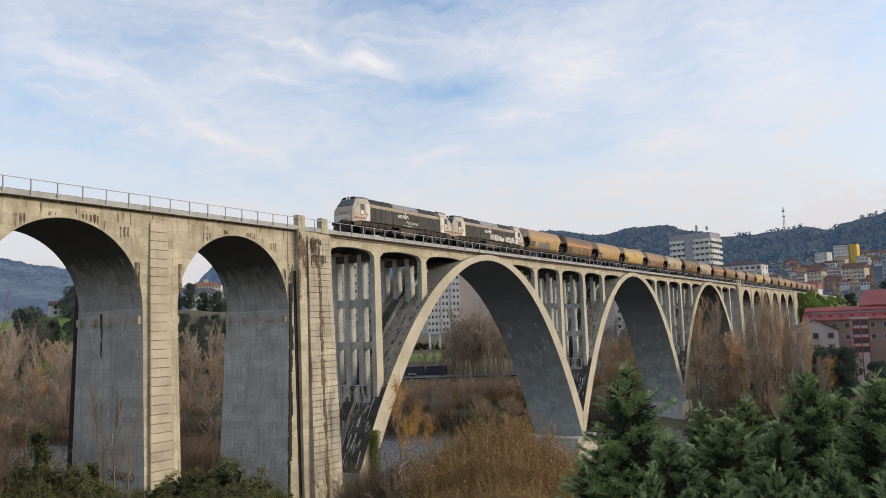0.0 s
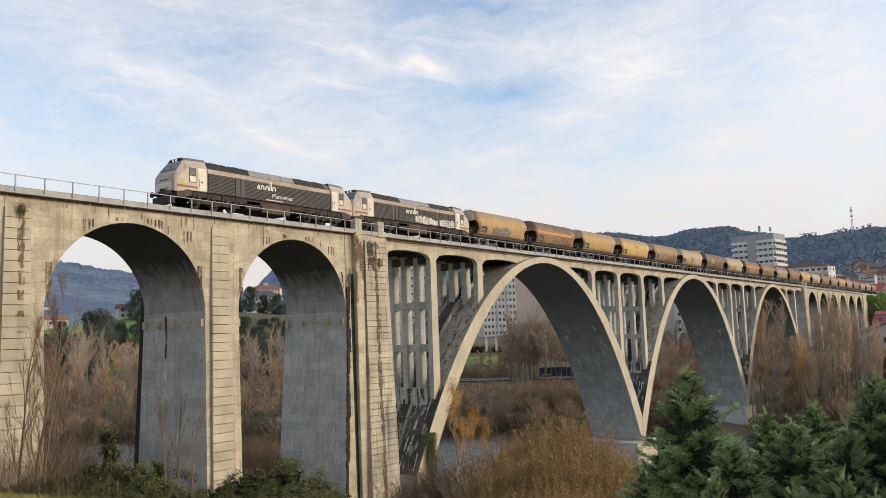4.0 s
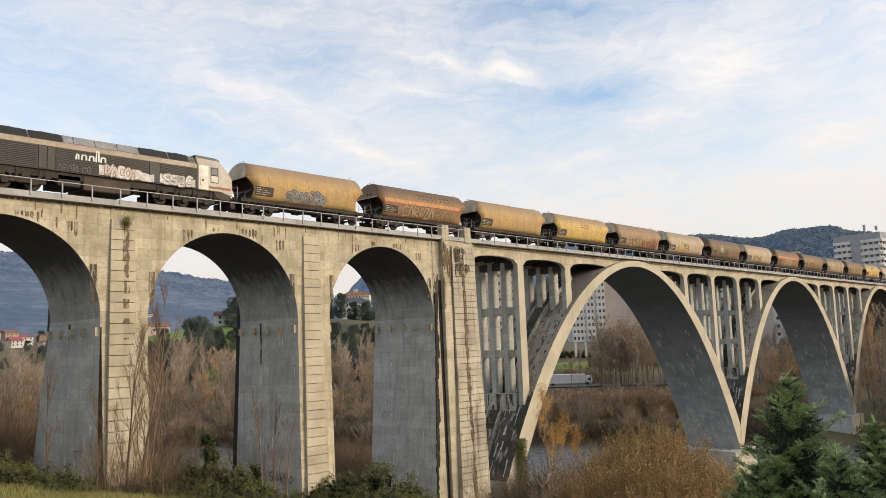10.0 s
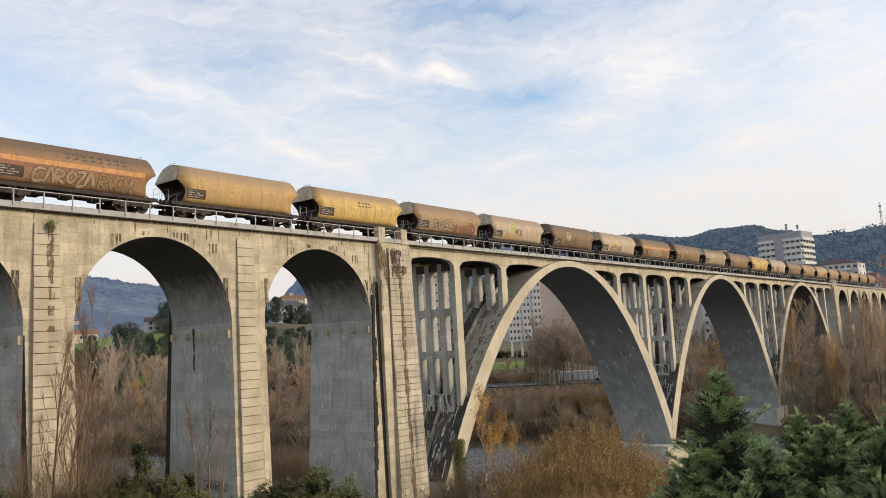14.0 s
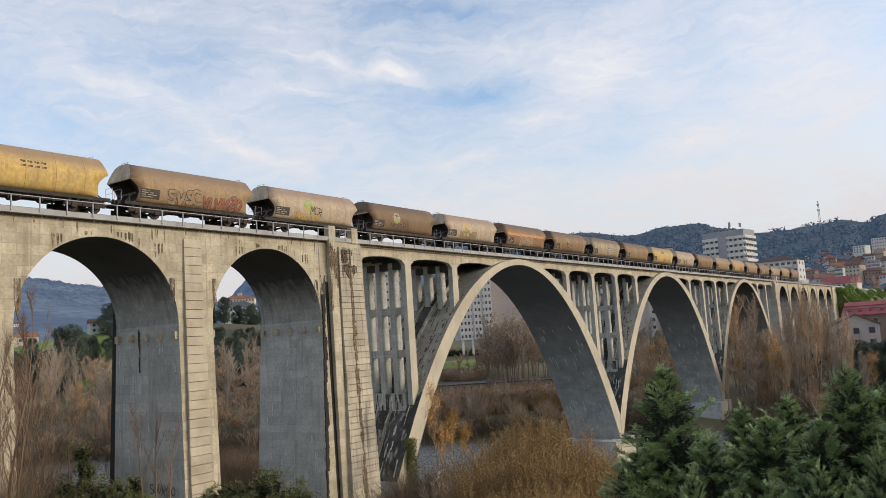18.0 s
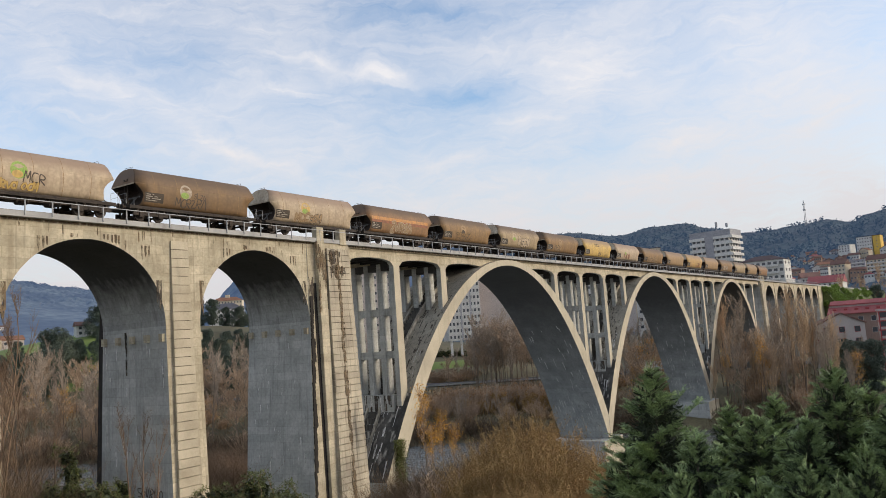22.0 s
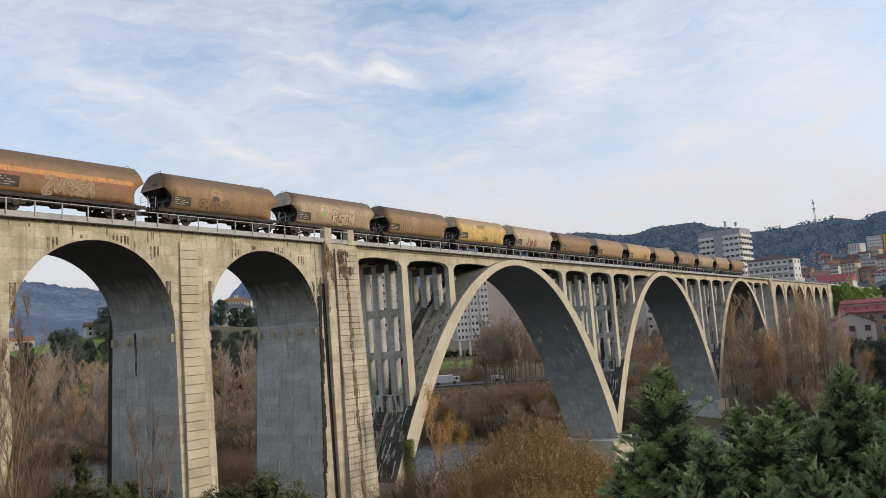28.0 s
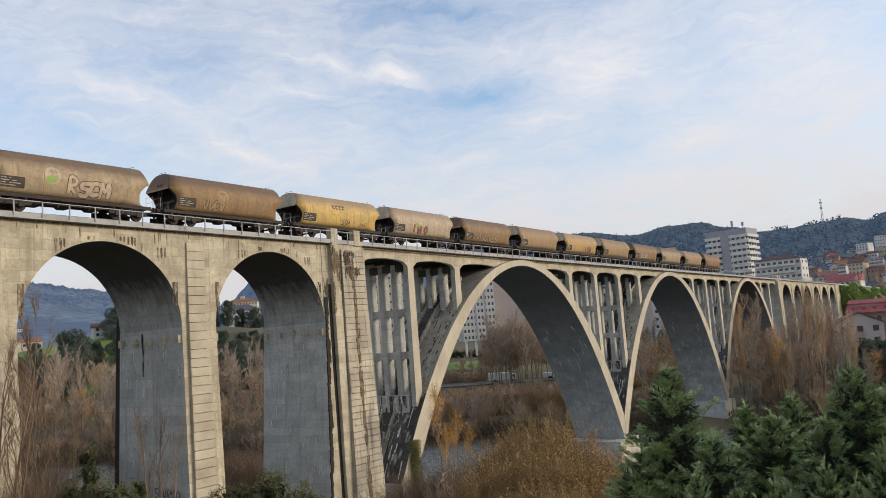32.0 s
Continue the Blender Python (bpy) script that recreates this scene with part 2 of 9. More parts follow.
M_CONCRETE = material("cast_concrete", (0.56, 0.495, 0.37), (0.38, 0.325, 0.23), 0.9, scale=0.6, fine=5, streak=0.4, streak_col=(0.20, 0.155, 0.10), bump=0.2, grain=0.17, cast=0.13, drips=0.35, fixed=True)
# greyer copy of the cream concrete: cool shade of the side faces in its colour
M_JAMB = material("shaded_concrete", (0.50, 0.505, 0.48), (0.365, 0.37, 0.35), 0.9, scale=0.5, fine=4, streak=0.5, streak_col=(0.20, 0.195, 0.185), bump=0.15, grain=0.14, cast=0.10, drips=0.35, fixed=True)


def crown_shade(m, dark, z0, z1, ragged=4.0, low=0.0):
    """Shade painted into the colour: darker with height towards the crown of an arch, ragged below."""
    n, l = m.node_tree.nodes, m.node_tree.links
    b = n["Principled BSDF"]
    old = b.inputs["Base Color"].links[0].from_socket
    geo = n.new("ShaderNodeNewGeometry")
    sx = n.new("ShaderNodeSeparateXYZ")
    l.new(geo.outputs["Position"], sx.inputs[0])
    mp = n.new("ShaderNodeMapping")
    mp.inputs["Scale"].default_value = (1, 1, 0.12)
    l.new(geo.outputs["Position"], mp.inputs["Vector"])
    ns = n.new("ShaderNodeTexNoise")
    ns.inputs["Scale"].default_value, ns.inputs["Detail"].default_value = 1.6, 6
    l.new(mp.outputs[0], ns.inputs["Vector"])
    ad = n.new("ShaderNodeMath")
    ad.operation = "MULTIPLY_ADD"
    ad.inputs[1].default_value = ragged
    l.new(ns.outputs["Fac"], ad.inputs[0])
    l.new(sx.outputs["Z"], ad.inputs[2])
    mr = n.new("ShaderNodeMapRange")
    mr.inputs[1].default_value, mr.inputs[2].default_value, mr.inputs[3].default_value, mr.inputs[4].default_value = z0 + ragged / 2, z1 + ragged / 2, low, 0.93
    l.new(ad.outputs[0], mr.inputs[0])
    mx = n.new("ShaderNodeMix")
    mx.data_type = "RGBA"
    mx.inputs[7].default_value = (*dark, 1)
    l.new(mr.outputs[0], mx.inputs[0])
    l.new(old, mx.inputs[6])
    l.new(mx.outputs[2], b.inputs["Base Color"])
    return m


# both soffits carry the shade of their crowns in the base colour
M_SOFFIT = crown_shade(material("board_marked_concrete", (0.50, 0.505, 0.48), (0.365, 0.37, 0.35), 0.95, scale=0.5, fine=4, streak=0.7, streak_col=(0.16, 0.155, 0.15), bump=0.15, grain=0.14, cast=0.10, drips=0.35, fixed=True), (0.026, 0.0255, 0.025), 3.9, 6.4, 2.6, 0.22)
# near-black concrete: the shade under the deck is put into the colour
M_UNDERSIDE = material("shaded_underside", (0.075, 0.073, 0.07), (0.04, 0.039, 0.037), 0.95, scale=0.4, fine=4, bump=0.15, grain=0.2, fixed=True)
M_RIB_UNDER = crown_shade(material("arch_soffit", (0.46, 0.475, 0.465), (0.31, 0.325, 0.32), 0.95, scale=0.4, fine=4, streak=0.4, streak_col=(0.16, 0.165, 0.165), bump=0.15, grain=0.14, cast=0.10, drips=0.35, fixed=True), (0.085, 0.0875, 0.09), -15, 5)
M_EXTRADOS_BLACK = material("algae_black_concrete", (0.11, 0.105, 0.095), (0.035, 0.033, 0.03), 0.95, fixed=True, scale=0.6, fine=5, grain=0.2, bump=0.12, streak=0.85, streak_col=(0.46, 0.44, 0.39), drips=0.5)
M_EXTRADOS = material("mossy_black_concrete", (0.42, 0.385, 0.31), (0.24, 0.22, 0.18), 0.95, fixed=True, scale=0.45, fine=5, grain=0.14, bump=0.12, streak=0.8, streak_col=(0.085, 0.078, 0.065), drips=0.8)
M_RIB = material("arch_concrete", (0.56, 0.495, 0.37), (0.41, 0.36, 0.27), 0.9, scale=0.3, fine=9, streak=0.3, streak_col=(0.2, 0.16, 0.11), bump=0.12, grain=0.08)
M_COURSE = material("coursed_block", fixed=True, base=(0.54, 0.475, 0.355), dark=(0.38, 0.325, 0.235), rough=0.9, scale=0.5, fine=9, vary=0.07, bump=0.12, grain=0.08, streak=0.25, streak_col=(0.15, 0.12, 0.09))
M_COURSE_DARK = material("weathered_block", (0.55, 0.485, 0.365), (0.36, 0.31, 0.235), 0.9, fixed=True, scale=0.5, fine=9, vary=0.08, bump=0.15, grain=0.1, drips=0.8, streak=0.75, streak_col=(0.07, 0.06, 0.05))
M_SLAB = material("slab_edge", (0.45, 0.445, 0.43), (0.34, 0.335, 0.325), 0.85, scale=0.8, fine=12, grain=0.08, bump=0.08, streak=0.3, streak_col=(0.16, 0.14, 0.12))
M_JOINT = material("block_joint", (0.22, 0.17, 0.115), (0.11, 0.085, 0.06), 0.95, scale=2.0)
M_STAIN = material("dark_stain", (0.034, 0.028, 0.023), (0.018, 0.015, 0.013), 0.95, scale=2.0)
M_STEEL = material("galvanised_steel", (0.40, 0.405, 0.42), (0.30, 0.31, 0.32), 0.6, 0.1, scale=2, bump=0)
M_RAIL = material("rail_steel", (0.16, 0.12, 0.09), (0.09, 0.07, 0.05), 0.6, 0.5, scale=2)
M_BALLAST = material("ballast", (0.30, 0.27, 0.24), (0.16, 0.14, 0.12), 0.95, scale=3, fine=20, bump=0.8)
M_EARTH = material("bank_earth", (0.13, 0.115, 0.06), (0.085, 0.075, 0.04), 0.95, scale=0.08, fine=1.2, bump=0.5)
M_GRASS = material("grass", (0.17, 0.215, 0.045), (0.25, 0.205, 0.08), 0.9, scale=0.16, fine=3, island=0.3, bump=0)
M_LAWN = material("lawn", (0.17, 0.23, 0.05), (0.11, 0.16, 0.04), 0.9, scale=0.1, fine=2)
M_BARK = material("bark", (0.25, 0.20, 0.155), (0.13, 0.10, 0.075), 0.95, scale=1.5, bump=0.4)
M_TWIG = material("twig_brown", (0.53, 0.395, 0.275), (0.35, 0.255, 0.175), 0.95, scale=0.2, vary=0.25, bump=0)
M_TWIG_GOLD = material("twig_gold", (0.64, 0.48, 0.32), (0.46, 0.335, 0.215), 0.95, scale=0.2, vary=0.2, bump=0)
M_TWIG_GREY = material("twig_grey", (0.46, 0.375, 0.29), (0.31, 0.25, 0.195), 0.95, scale=0.2, vary=0.25, bump=0)
M_LEAF_OCHRE = material("leaf_ochre", (0.42, 0.245, 0.085), (0.27, 0.135, 0.05), 0.8, scale=0.4, island=0.35, bump=0)
M_LEAF_TIP = material("leaf_olive", (0.38, 0.265, 0.095), (0.25, 0.155, 0.06), 0.8, scale=0.4, island=0.35, bump=0)
M_LEAF_ORANGE = material("leaf_orange", (0.85, 0.47, 0.045), (0.6, 0.28, 0.03), 0.8, scale=0.4, island=0.35, bump=0)
M_FIR = material("conifer_leaf", (0.43, 0.54, 0.24), (0.16, 0.225, 0.10), 0.75, scale=1.4, island=0.55, bump=0)
M_FIR_SHADE = material("shaded_conifer_leaf", (0.045, 0.06, 0.03), (0.025, 0.034, 0.018), 0.9, scale=0.6, island=0.4, bump=0)
M_WILLOW_STEM = material("willow_stem", (0.42, 0.28, 0.12), (0.29, 0.18, 0.08), 0.9, scale=0.3, bump=0)
M_IVY = material("ivy_leaf", (0.165, 0.18, 0.045), (0.06, 0.075, 0.02), 0.8, scale=0.8, island=0.4, bump=0)
# leaf colour lightened and blued, the haze of distance painted into it
M_EVERGREEN = material("evergreen_leaf", (0.135, 0.165, 0.125), (0.075, 0.10, 0.078), 0.85, scale=0.1, island=0.4, bump=0)


def film(m, scale=2.2, stretch=0.25, lo=0.42, hi=0.6):
    """Breaks a stain up into ragged patches that let the wall through."""
    n, l = m.node_tree.nodes, m.node_tree.links
    geo = n.new("ShaderNodeNewGeometry")
    mp = n.new("ShaderNodeMapping")
    mp.inputs["Scale"].default_value = (1, 1, stretch)
    l.new(geo.outputs["Position"], mp.inputs["Vector"])
    ns = n.new("ShaderNodeTexNoise")
    ns.inputs["Scale"].default_value, ns.inputs["Detail"].default_value, ns.inputs["Roughness"].default_value = scale, 6, 0.65
    l.new(mp.outputs[0], ns.inputs["Vector"])
    mr = n.new("ShaderNodeMapRange")
    mr.inputs[1].default_value, mr.inputs[2].default_value = lo, hi
    l.new(ns.outputs["Fac"], mr.inputs[0])
    l.new(mr.outputs[0], n["Principled BSDF"].inputs["Alpha"])
    return m


M_STAIN_BROWN = film(material("damp_brown", (0.22, 0.155, 0.09), (0.12, 0.088, 0.055), 0.95, scale=3, fine=14, grain=0.3, bump=0), 4.0, 0.3, 0.38, 0.56)
M_STAIN_DARK = film(material("damp_dark", (0.13, 0.09, 0.055), (0.075, 0.055, 0.035), 0.95, scale=3, fine=14, grain=0.3, bump=0), 5.0, 0.25, 0.32, 0.55)
M_BLACK = film(material("black_damp", (0.055, 0.046, 0.038), (0.10, 0.08, 0.06), 0.95, scale=2.5, fine=14, grain=0.3, bump=0), 3.0, 0.25, 0.4, 0.52)
M_LIME = film(material("lime_run", (0.80, 0.79, 0.76), (0.45, 0.45, 0.43), 0.9, scale=3, fine=14, grain=0.2, bump=0), 6.0, 0.3, 0.25, 0.5)
M_TWIG_NEAR = material("dark_twig", (0.26, 0.17, 0.105), (0.165, 0.11, 0.07), 0.95, scale=0.2, vary=0.2, bump=0)

# ---- tools ----
def mesh_of(bm, name, *mats, smooth=False):
    me = bpy.data.meshes.new(name)
    bm.to_mesh(me)
    bm.free()
    for m in mats:
        me.materials.append(m)
    if smooth:
        me.polygons.foreach_set("use_smooth", [True] * len(me.polygons))
    return me


def raw_mesh(name, verts, faces, *mats):
    me = bpy.data.meshes.new(name)
    me.from_pydata([tuple(v) for v in verts], [], [tuple(f) for f in faces])
    for m in mats:
        me.materials.append(m)
    return me


def part(name, data, material, parent, label="", at=None):
    """Links a bmesh or mesh as one object under a thing or a part."""
    if isinstance(data, bmesh.types.BMesh):
        data = mesh_of(data, name, material)
    ob = new(name, data)
    ob.parent = parent
    if at is not None:
        ob.matrix_basis = at if isinstance(at, Matrix) else Matrix.Translation(at)
    if label:
        ob["label"] = label
    return ob


def thing(name, label, category, group="", kind="", at=(0, 0, 0), rz=0.0):
    ob = new(name)
    ob.empty_display_size = 0.5
    ob.matrix_basis = pose(*at, 0, 0, rz)
    return tagged(ob, label, category, group, kind)


def box(bm, x0, x1, y0, y1, z0, z1, bevel=0.0):
    v = [bm.verts.new(p) for p in ((x0, y0, z0), (x1, y0, z0), (x1, y1, z0), (x0, y1, z0), (x0, y0, z1), (x1, y0, z1), (x1, y1, z1), (x0, y1, z1))]
    fs = [bm.faces.new([v[i] for i in q]) for q in ((3, 2, 1, 0), (4, 5, 6, 7), (0, 1, 5, 4), (1, 2, 6, 5), (2, 3, 7, 6), (3, 0, 4, 7))]
    if bevel:
        es = list({e for f in fs for e in f.edges})
        bmesh.ops.bevel(bm, geom=es, offset=bevel, segments=1, affect="EDGES")
    return v


def boxes(*specs, bevel=0.0):
    bm = bmesh.new()
    for s in specs:
        box(bm, *s, bevel=bevel)
    return bm


def prism(bm, ring, depth_axis, d0, d1):
    """A solid from a 2D outline drawn along an axis: 'y' takes (x, z) points, 'x' takes (y, z), 'z' takes (x, y)."""
    def put(p, d):
        return {"y": (p[0], d, p[1]), "x": (d, p[0], p[1]), "z": (p[0], p[1], d)}[depth_axis]
    a = [bm.verts.new(put(p, d0)) for p in ring]
    b = [bm.verts.new(put(p, d1)) for p in ring]
    n = len(ring)
    bm.faces.new(a)
    bm.faces.new(b[::-1])
    for i in range(n):
        bm.faces.new((a[i], b[i], b[(i + 1) % n], a[(i + 1) % n]))
    bmesh.ops.recalc_face_normals(bm, faces=bm.faces)


def tube(bm, p, q, r0, r1=None, n=8, caps=True):
    r1 = r0 if r1 is None else r1
    p, q = Vector(p), Vector(q)
    w = (q - p).normalized()
    a = w.orthogonal().normalized()
    b = w.cross(a)
    ra = [bm.verts.new(p + (a * math.cos(2 * math.pi * i / n) + b * math.sin(2 * math.pi * i / n)) * r0) for i in range(n)]
    rb = [bm.verts.new(q + (a * math.cos(2 * math.pi * i / n) + b * math.sin(2 * math.pi * i / n)) * r1) for i in range(n)]
    for i in range(n):
        bm.faces.new((ra[i], ra[(i + 1) % n], rb[(i + 1) % n], rb[i]))
    if caps:
        bm.faces.new(ra[::-1])
        bm.faces.new(rb)

# ---- land, river and hills ----
U = 1.9                       # railing post spacing; the bridge is laid out in it
FACE = 27.304 * U             # plane of the viaduct's near face
DEPTH = 8.1                   # its width
WATER = -23.0


def smooth(a, b, v):
    t = min(1, max(0, (v - a) / (b - a)))
    return t * t * (3 - 2 * t)


def land(x, y):
    """Height of the ground."""
    r = math.hypot(x, y)
    s = 0.89 * x + 0.452 * y
    near = -1.72 - 0.215 * max(0, x) * smooth(0, 25, r) - 0.03 * max(0, y)
    if y < 0:
        near += 0.02 * -y
    near = max(near, -19.5)
    near += 0.35 * noise.noise((x * 0.12, y * 0.12, 0)) * smooth(4, 20, r)
    far = -20.5 + 5.5 * smooth(178, 235, s) + 9 * smooth(270, 480, s) + 30 * smooth(560, 1500, s)
    far += 1.2 * noise.noise((x * 0.02, y * 0.02, 3)) * smooth(190, 260, s)
    far += 27 * math.exp(-(((x * 0.515 + y * 0.857 - 385) / 55) ** 2 + ((x * 0.857 - y * 0.515 - 30) / 120) ** 2))
    far += 4.3 * smooth(284, 303, r) * math.exp(-((math.degrees(math.atan2(x, y)) - 57) / 4.5) ** 4) * smooth(420, 360, r)
    far += 24 * smooth(480, 840, r) * math.exp(-((math.degrees(math.atan2(x, y)) - 17) / 8.5) ** 4) * (y > 0)
    shore = s - 62 * math.exp(-((math.degrees(math.atan2(x, y)) - 40.4) / 2.3) ** 4) * (y > 0)
    z = near + (-26 - near) * smooth(66, 86, shore) if s < 155 else -26 + (far + 26) * smooth(172, 183, s)
    return z


def ground_sheet():
    rings = [0] + [2.0 * 1.072 ** i for i in range(112)]
    n = 220
    verts, faces = [(0, 0, land(0, 0))], []
    for r in rings[1:]:
        for i in range(n):
            a = 2 * math.pi * i / n
            x, y = r * math.cos(a), r * math.sin(a)
            verts.append((x, y, land(x, y)))
    for i in range(n):
        faces.append((0, 1 + i, 1 + (i + 1) % n))
    for k in range(len(rings) - 2):
        a, b = 1 + k * n, 1 + (k + 1) * n
        for i in range(n):
            j = (i + 1) % n
            faces.append((a + i, b + i, b + j, a + j))
    me = raw_mesh("ground", verts, faces, M_EARTH)
    me.polygons.foreach_set("use_smooth", [True] * len(me.polygons))
    return tagged(new("ground", me), "brown earth and grass river banks", "ground", kind="structure")


ground_sheet()

M_WATER = material("river_water", (0.16, 0.17, 0.165), (0.11, 0.12, 0.115), 0.2, scale=0.02, fine=0.7, bump=1.0, grain=0.1)
for nd in M_WATER.node_tree.nodes:
    if nd.type == "BUMP":
        nd.inputs["Distance"].default_value = 0.9
wbm = bmesh.new()
wbm.faces.new([wbm.verts.new((x, y, WATER)) for x, y in ((-300, 740), (190, -225), (310, -180), (-190, 800))])
tagged(new("water", mesh_of(wbm, "water", M_WATER)), "grey-green rippled river water below the viaduct", "river", kind="structure")


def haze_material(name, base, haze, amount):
    """Woods on a far hill; the haze of the air before them is painted in as a surface glow."""
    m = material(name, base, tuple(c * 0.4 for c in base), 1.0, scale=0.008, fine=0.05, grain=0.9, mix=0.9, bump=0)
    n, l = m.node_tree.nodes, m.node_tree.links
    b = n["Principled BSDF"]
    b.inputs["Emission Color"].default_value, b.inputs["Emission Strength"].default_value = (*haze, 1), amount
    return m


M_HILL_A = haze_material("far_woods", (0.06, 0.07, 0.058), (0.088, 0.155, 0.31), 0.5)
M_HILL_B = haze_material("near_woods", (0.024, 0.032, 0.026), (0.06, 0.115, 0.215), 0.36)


def crest(bumps, az):
    return sum(h * math.exp(-((az - c) / w) ** 2) for c, w, h in bumps)


TOWN_RIDGE = [(50, 4.0), (58, 6.3), (62, 6.6), (65.5, 6.75), (69.3, 6.25), (71.5, 6.6), (73.6, 6.62), (75.2, 6.1), (77.6, 5.5), (79, 5.55), (81, 5.7), (82.4, 5.85), (84.0, 5.5), (84.6, 5.85), (86.0, 6.1), (88, 6.5), (92, 7.0), (98, 6.6), (116, 5.5)]


def town_crest(az):
    """Slope to the crest of the town's hill, in degrees, eased between bearings."""
    for (a0, h0), (a1, h1) in zip(TOWN_RIDGE, TOWN_RIDGE[1:]):
        if az <= a1:
            t = max(0, (az - a0) / (a1 - a0))
            return h0 + (h1 - h0) * t * t * (3 - 2 * t)
    return TOWN_RIDGE[-1][1]



def town_slope(az, r):
    """Height of the town's hillside at a bearing and a distance."""
    t = min(1, max(0, (r - 420) / 1180))
    return 1600 * math.tan(radians(town_crest(az))) * t ** 1.15 - 12 * (1 - t)


def hill(name, label, az0, az1, r0, r1, bumps, mat, rough, seed, power=0.9):
    """A wooded ridge: rises from r0 to its crest at r1, its crest's height (degrees of slope) a sum of broad bumps over the bearing."""
    na, nr = int((az1 - az0) * 11), 90
    verts, faces = [], []
    for i in range(na + 1):
        az = az0 + (az1 - az0) * i / na
        top = bumps(az) if callable(bumps) else crest(bumps, az)
        edge = smooth(0, 4, az - az0) * smooth(0, 4, az1 - az)
        for k in range(nr + 1):
            t = k / nr
            r = r0 + (r1 - r0) * t
            z = r1 * math.tan(radians(top)) * (t ** power) * edge - 12 * (1 - t) - 20 * (1 - edge)
            x, y = r * math.sin(radians(az)), r * math.cos(radians(az))
            z += (noise.noise((x * 0.004, y * 0.004, seed)) * 20 * t * (1 - 0.8 * t) + (abs(noise.noise((x * 0.045, y * 0.045, seed + 5))) * rough * 0.5 + noise.noise((x * 0.12, y * 0.12, seed)) * rough * 0.3) * smooth(0.35, 0.7, t))
            verts.append((x, y, z))
    for i in range(na):
        for k in range(nr):
            a = i * (nr + 1) + k
            faces.append((a, a + nr + 1, a + nr + 2, a + 1))
    me = raw_mesh(name, verts, faces, mat)
    return tagged(new(name, me), label, "hill", kind="structure")


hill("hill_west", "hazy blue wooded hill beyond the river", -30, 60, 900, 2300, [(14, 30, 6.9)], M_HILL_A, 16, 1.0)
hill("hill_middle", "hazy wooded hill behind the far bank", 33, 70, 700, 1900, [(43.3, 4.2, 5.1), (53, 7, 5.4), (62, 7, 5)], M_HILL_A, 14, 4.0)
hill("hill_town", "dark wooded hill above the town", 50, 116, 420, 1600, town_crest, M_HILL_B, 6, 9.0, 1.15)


def hill_trees():
    """Crowns that roughen the wooded hillside and stand out along its crest."""
    rnd = random.Random(63)
    verts, faces = [], []
    for k in range(5200):
        az = rnd.uniform(60, 99)
        t = 1.0 - 0.012 * rnd.random() if k < 600 else 0.06 + 0.94 * rnd.random() ** 0.7 if az > 79.5 else 0.3 + 0.7 * rnd.random() ** 0.7
        if az > 79.5 and t < 0.40 and (t < 0.08 or k % 5) or k < 600 and noise.noise((az * 0.9, 0, 4)) < (0.22 if az < 75 else 0.0):
            continue
        r = 420 + 1180 * t
        x, y = r * math.sin(radians(az)), r * math.cos(radians(az))
        z = 1600 * math.tan(radians(town_crest(az))) * t ** 1.15 - 12 * (1 - t)
        z += noise.noise((x * 0.004, y * 0.004, 9.0)) * 20 * t * (1 - 0.8 * t)
        s = rnd.uniform(0.4, 0.95) * (0.8 if k < 600 and az > 78 else 0.8 - 0.4 * smooth(0.75, 0.97, t))
        h = 11 * s
        for j in range(9):
            c = Vector((x + rnd.gauss(0, 2.0) * s, y + rnd.gauss(0, 2.0) * s, z + h * rnd.uniform(-0.15, 0.9)))
            a = rnd.uniform(0, 6.28)
            u = Vector((math.cos(a), math.sin(a), rnd.uniform(-0.5, 0.5))) * rnd.uniform(1.6, 3.0) * s
            v = Vector((rnd.gauss(0, 0.4), rnd.gauss(0, 0.4), 1)) * rnd.uniform(1.2, 2.4) * s
            o = len(verts)
            verts += [c - u, c - v * 0.7, c + u, c + v]
            faces.append((o, o + 1, o + 2, o + 3))
        o = len(verts)
        verts += [(x - 0.3, y, z - 3), (x + 0.3, y, z - 3), (x, y, z + h * 0.6)]
        faces.append((o, o + 1, o + 2))
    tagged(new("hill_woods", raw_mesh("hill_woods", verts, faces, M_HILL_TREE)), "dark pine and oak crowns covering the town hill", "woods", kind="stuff")


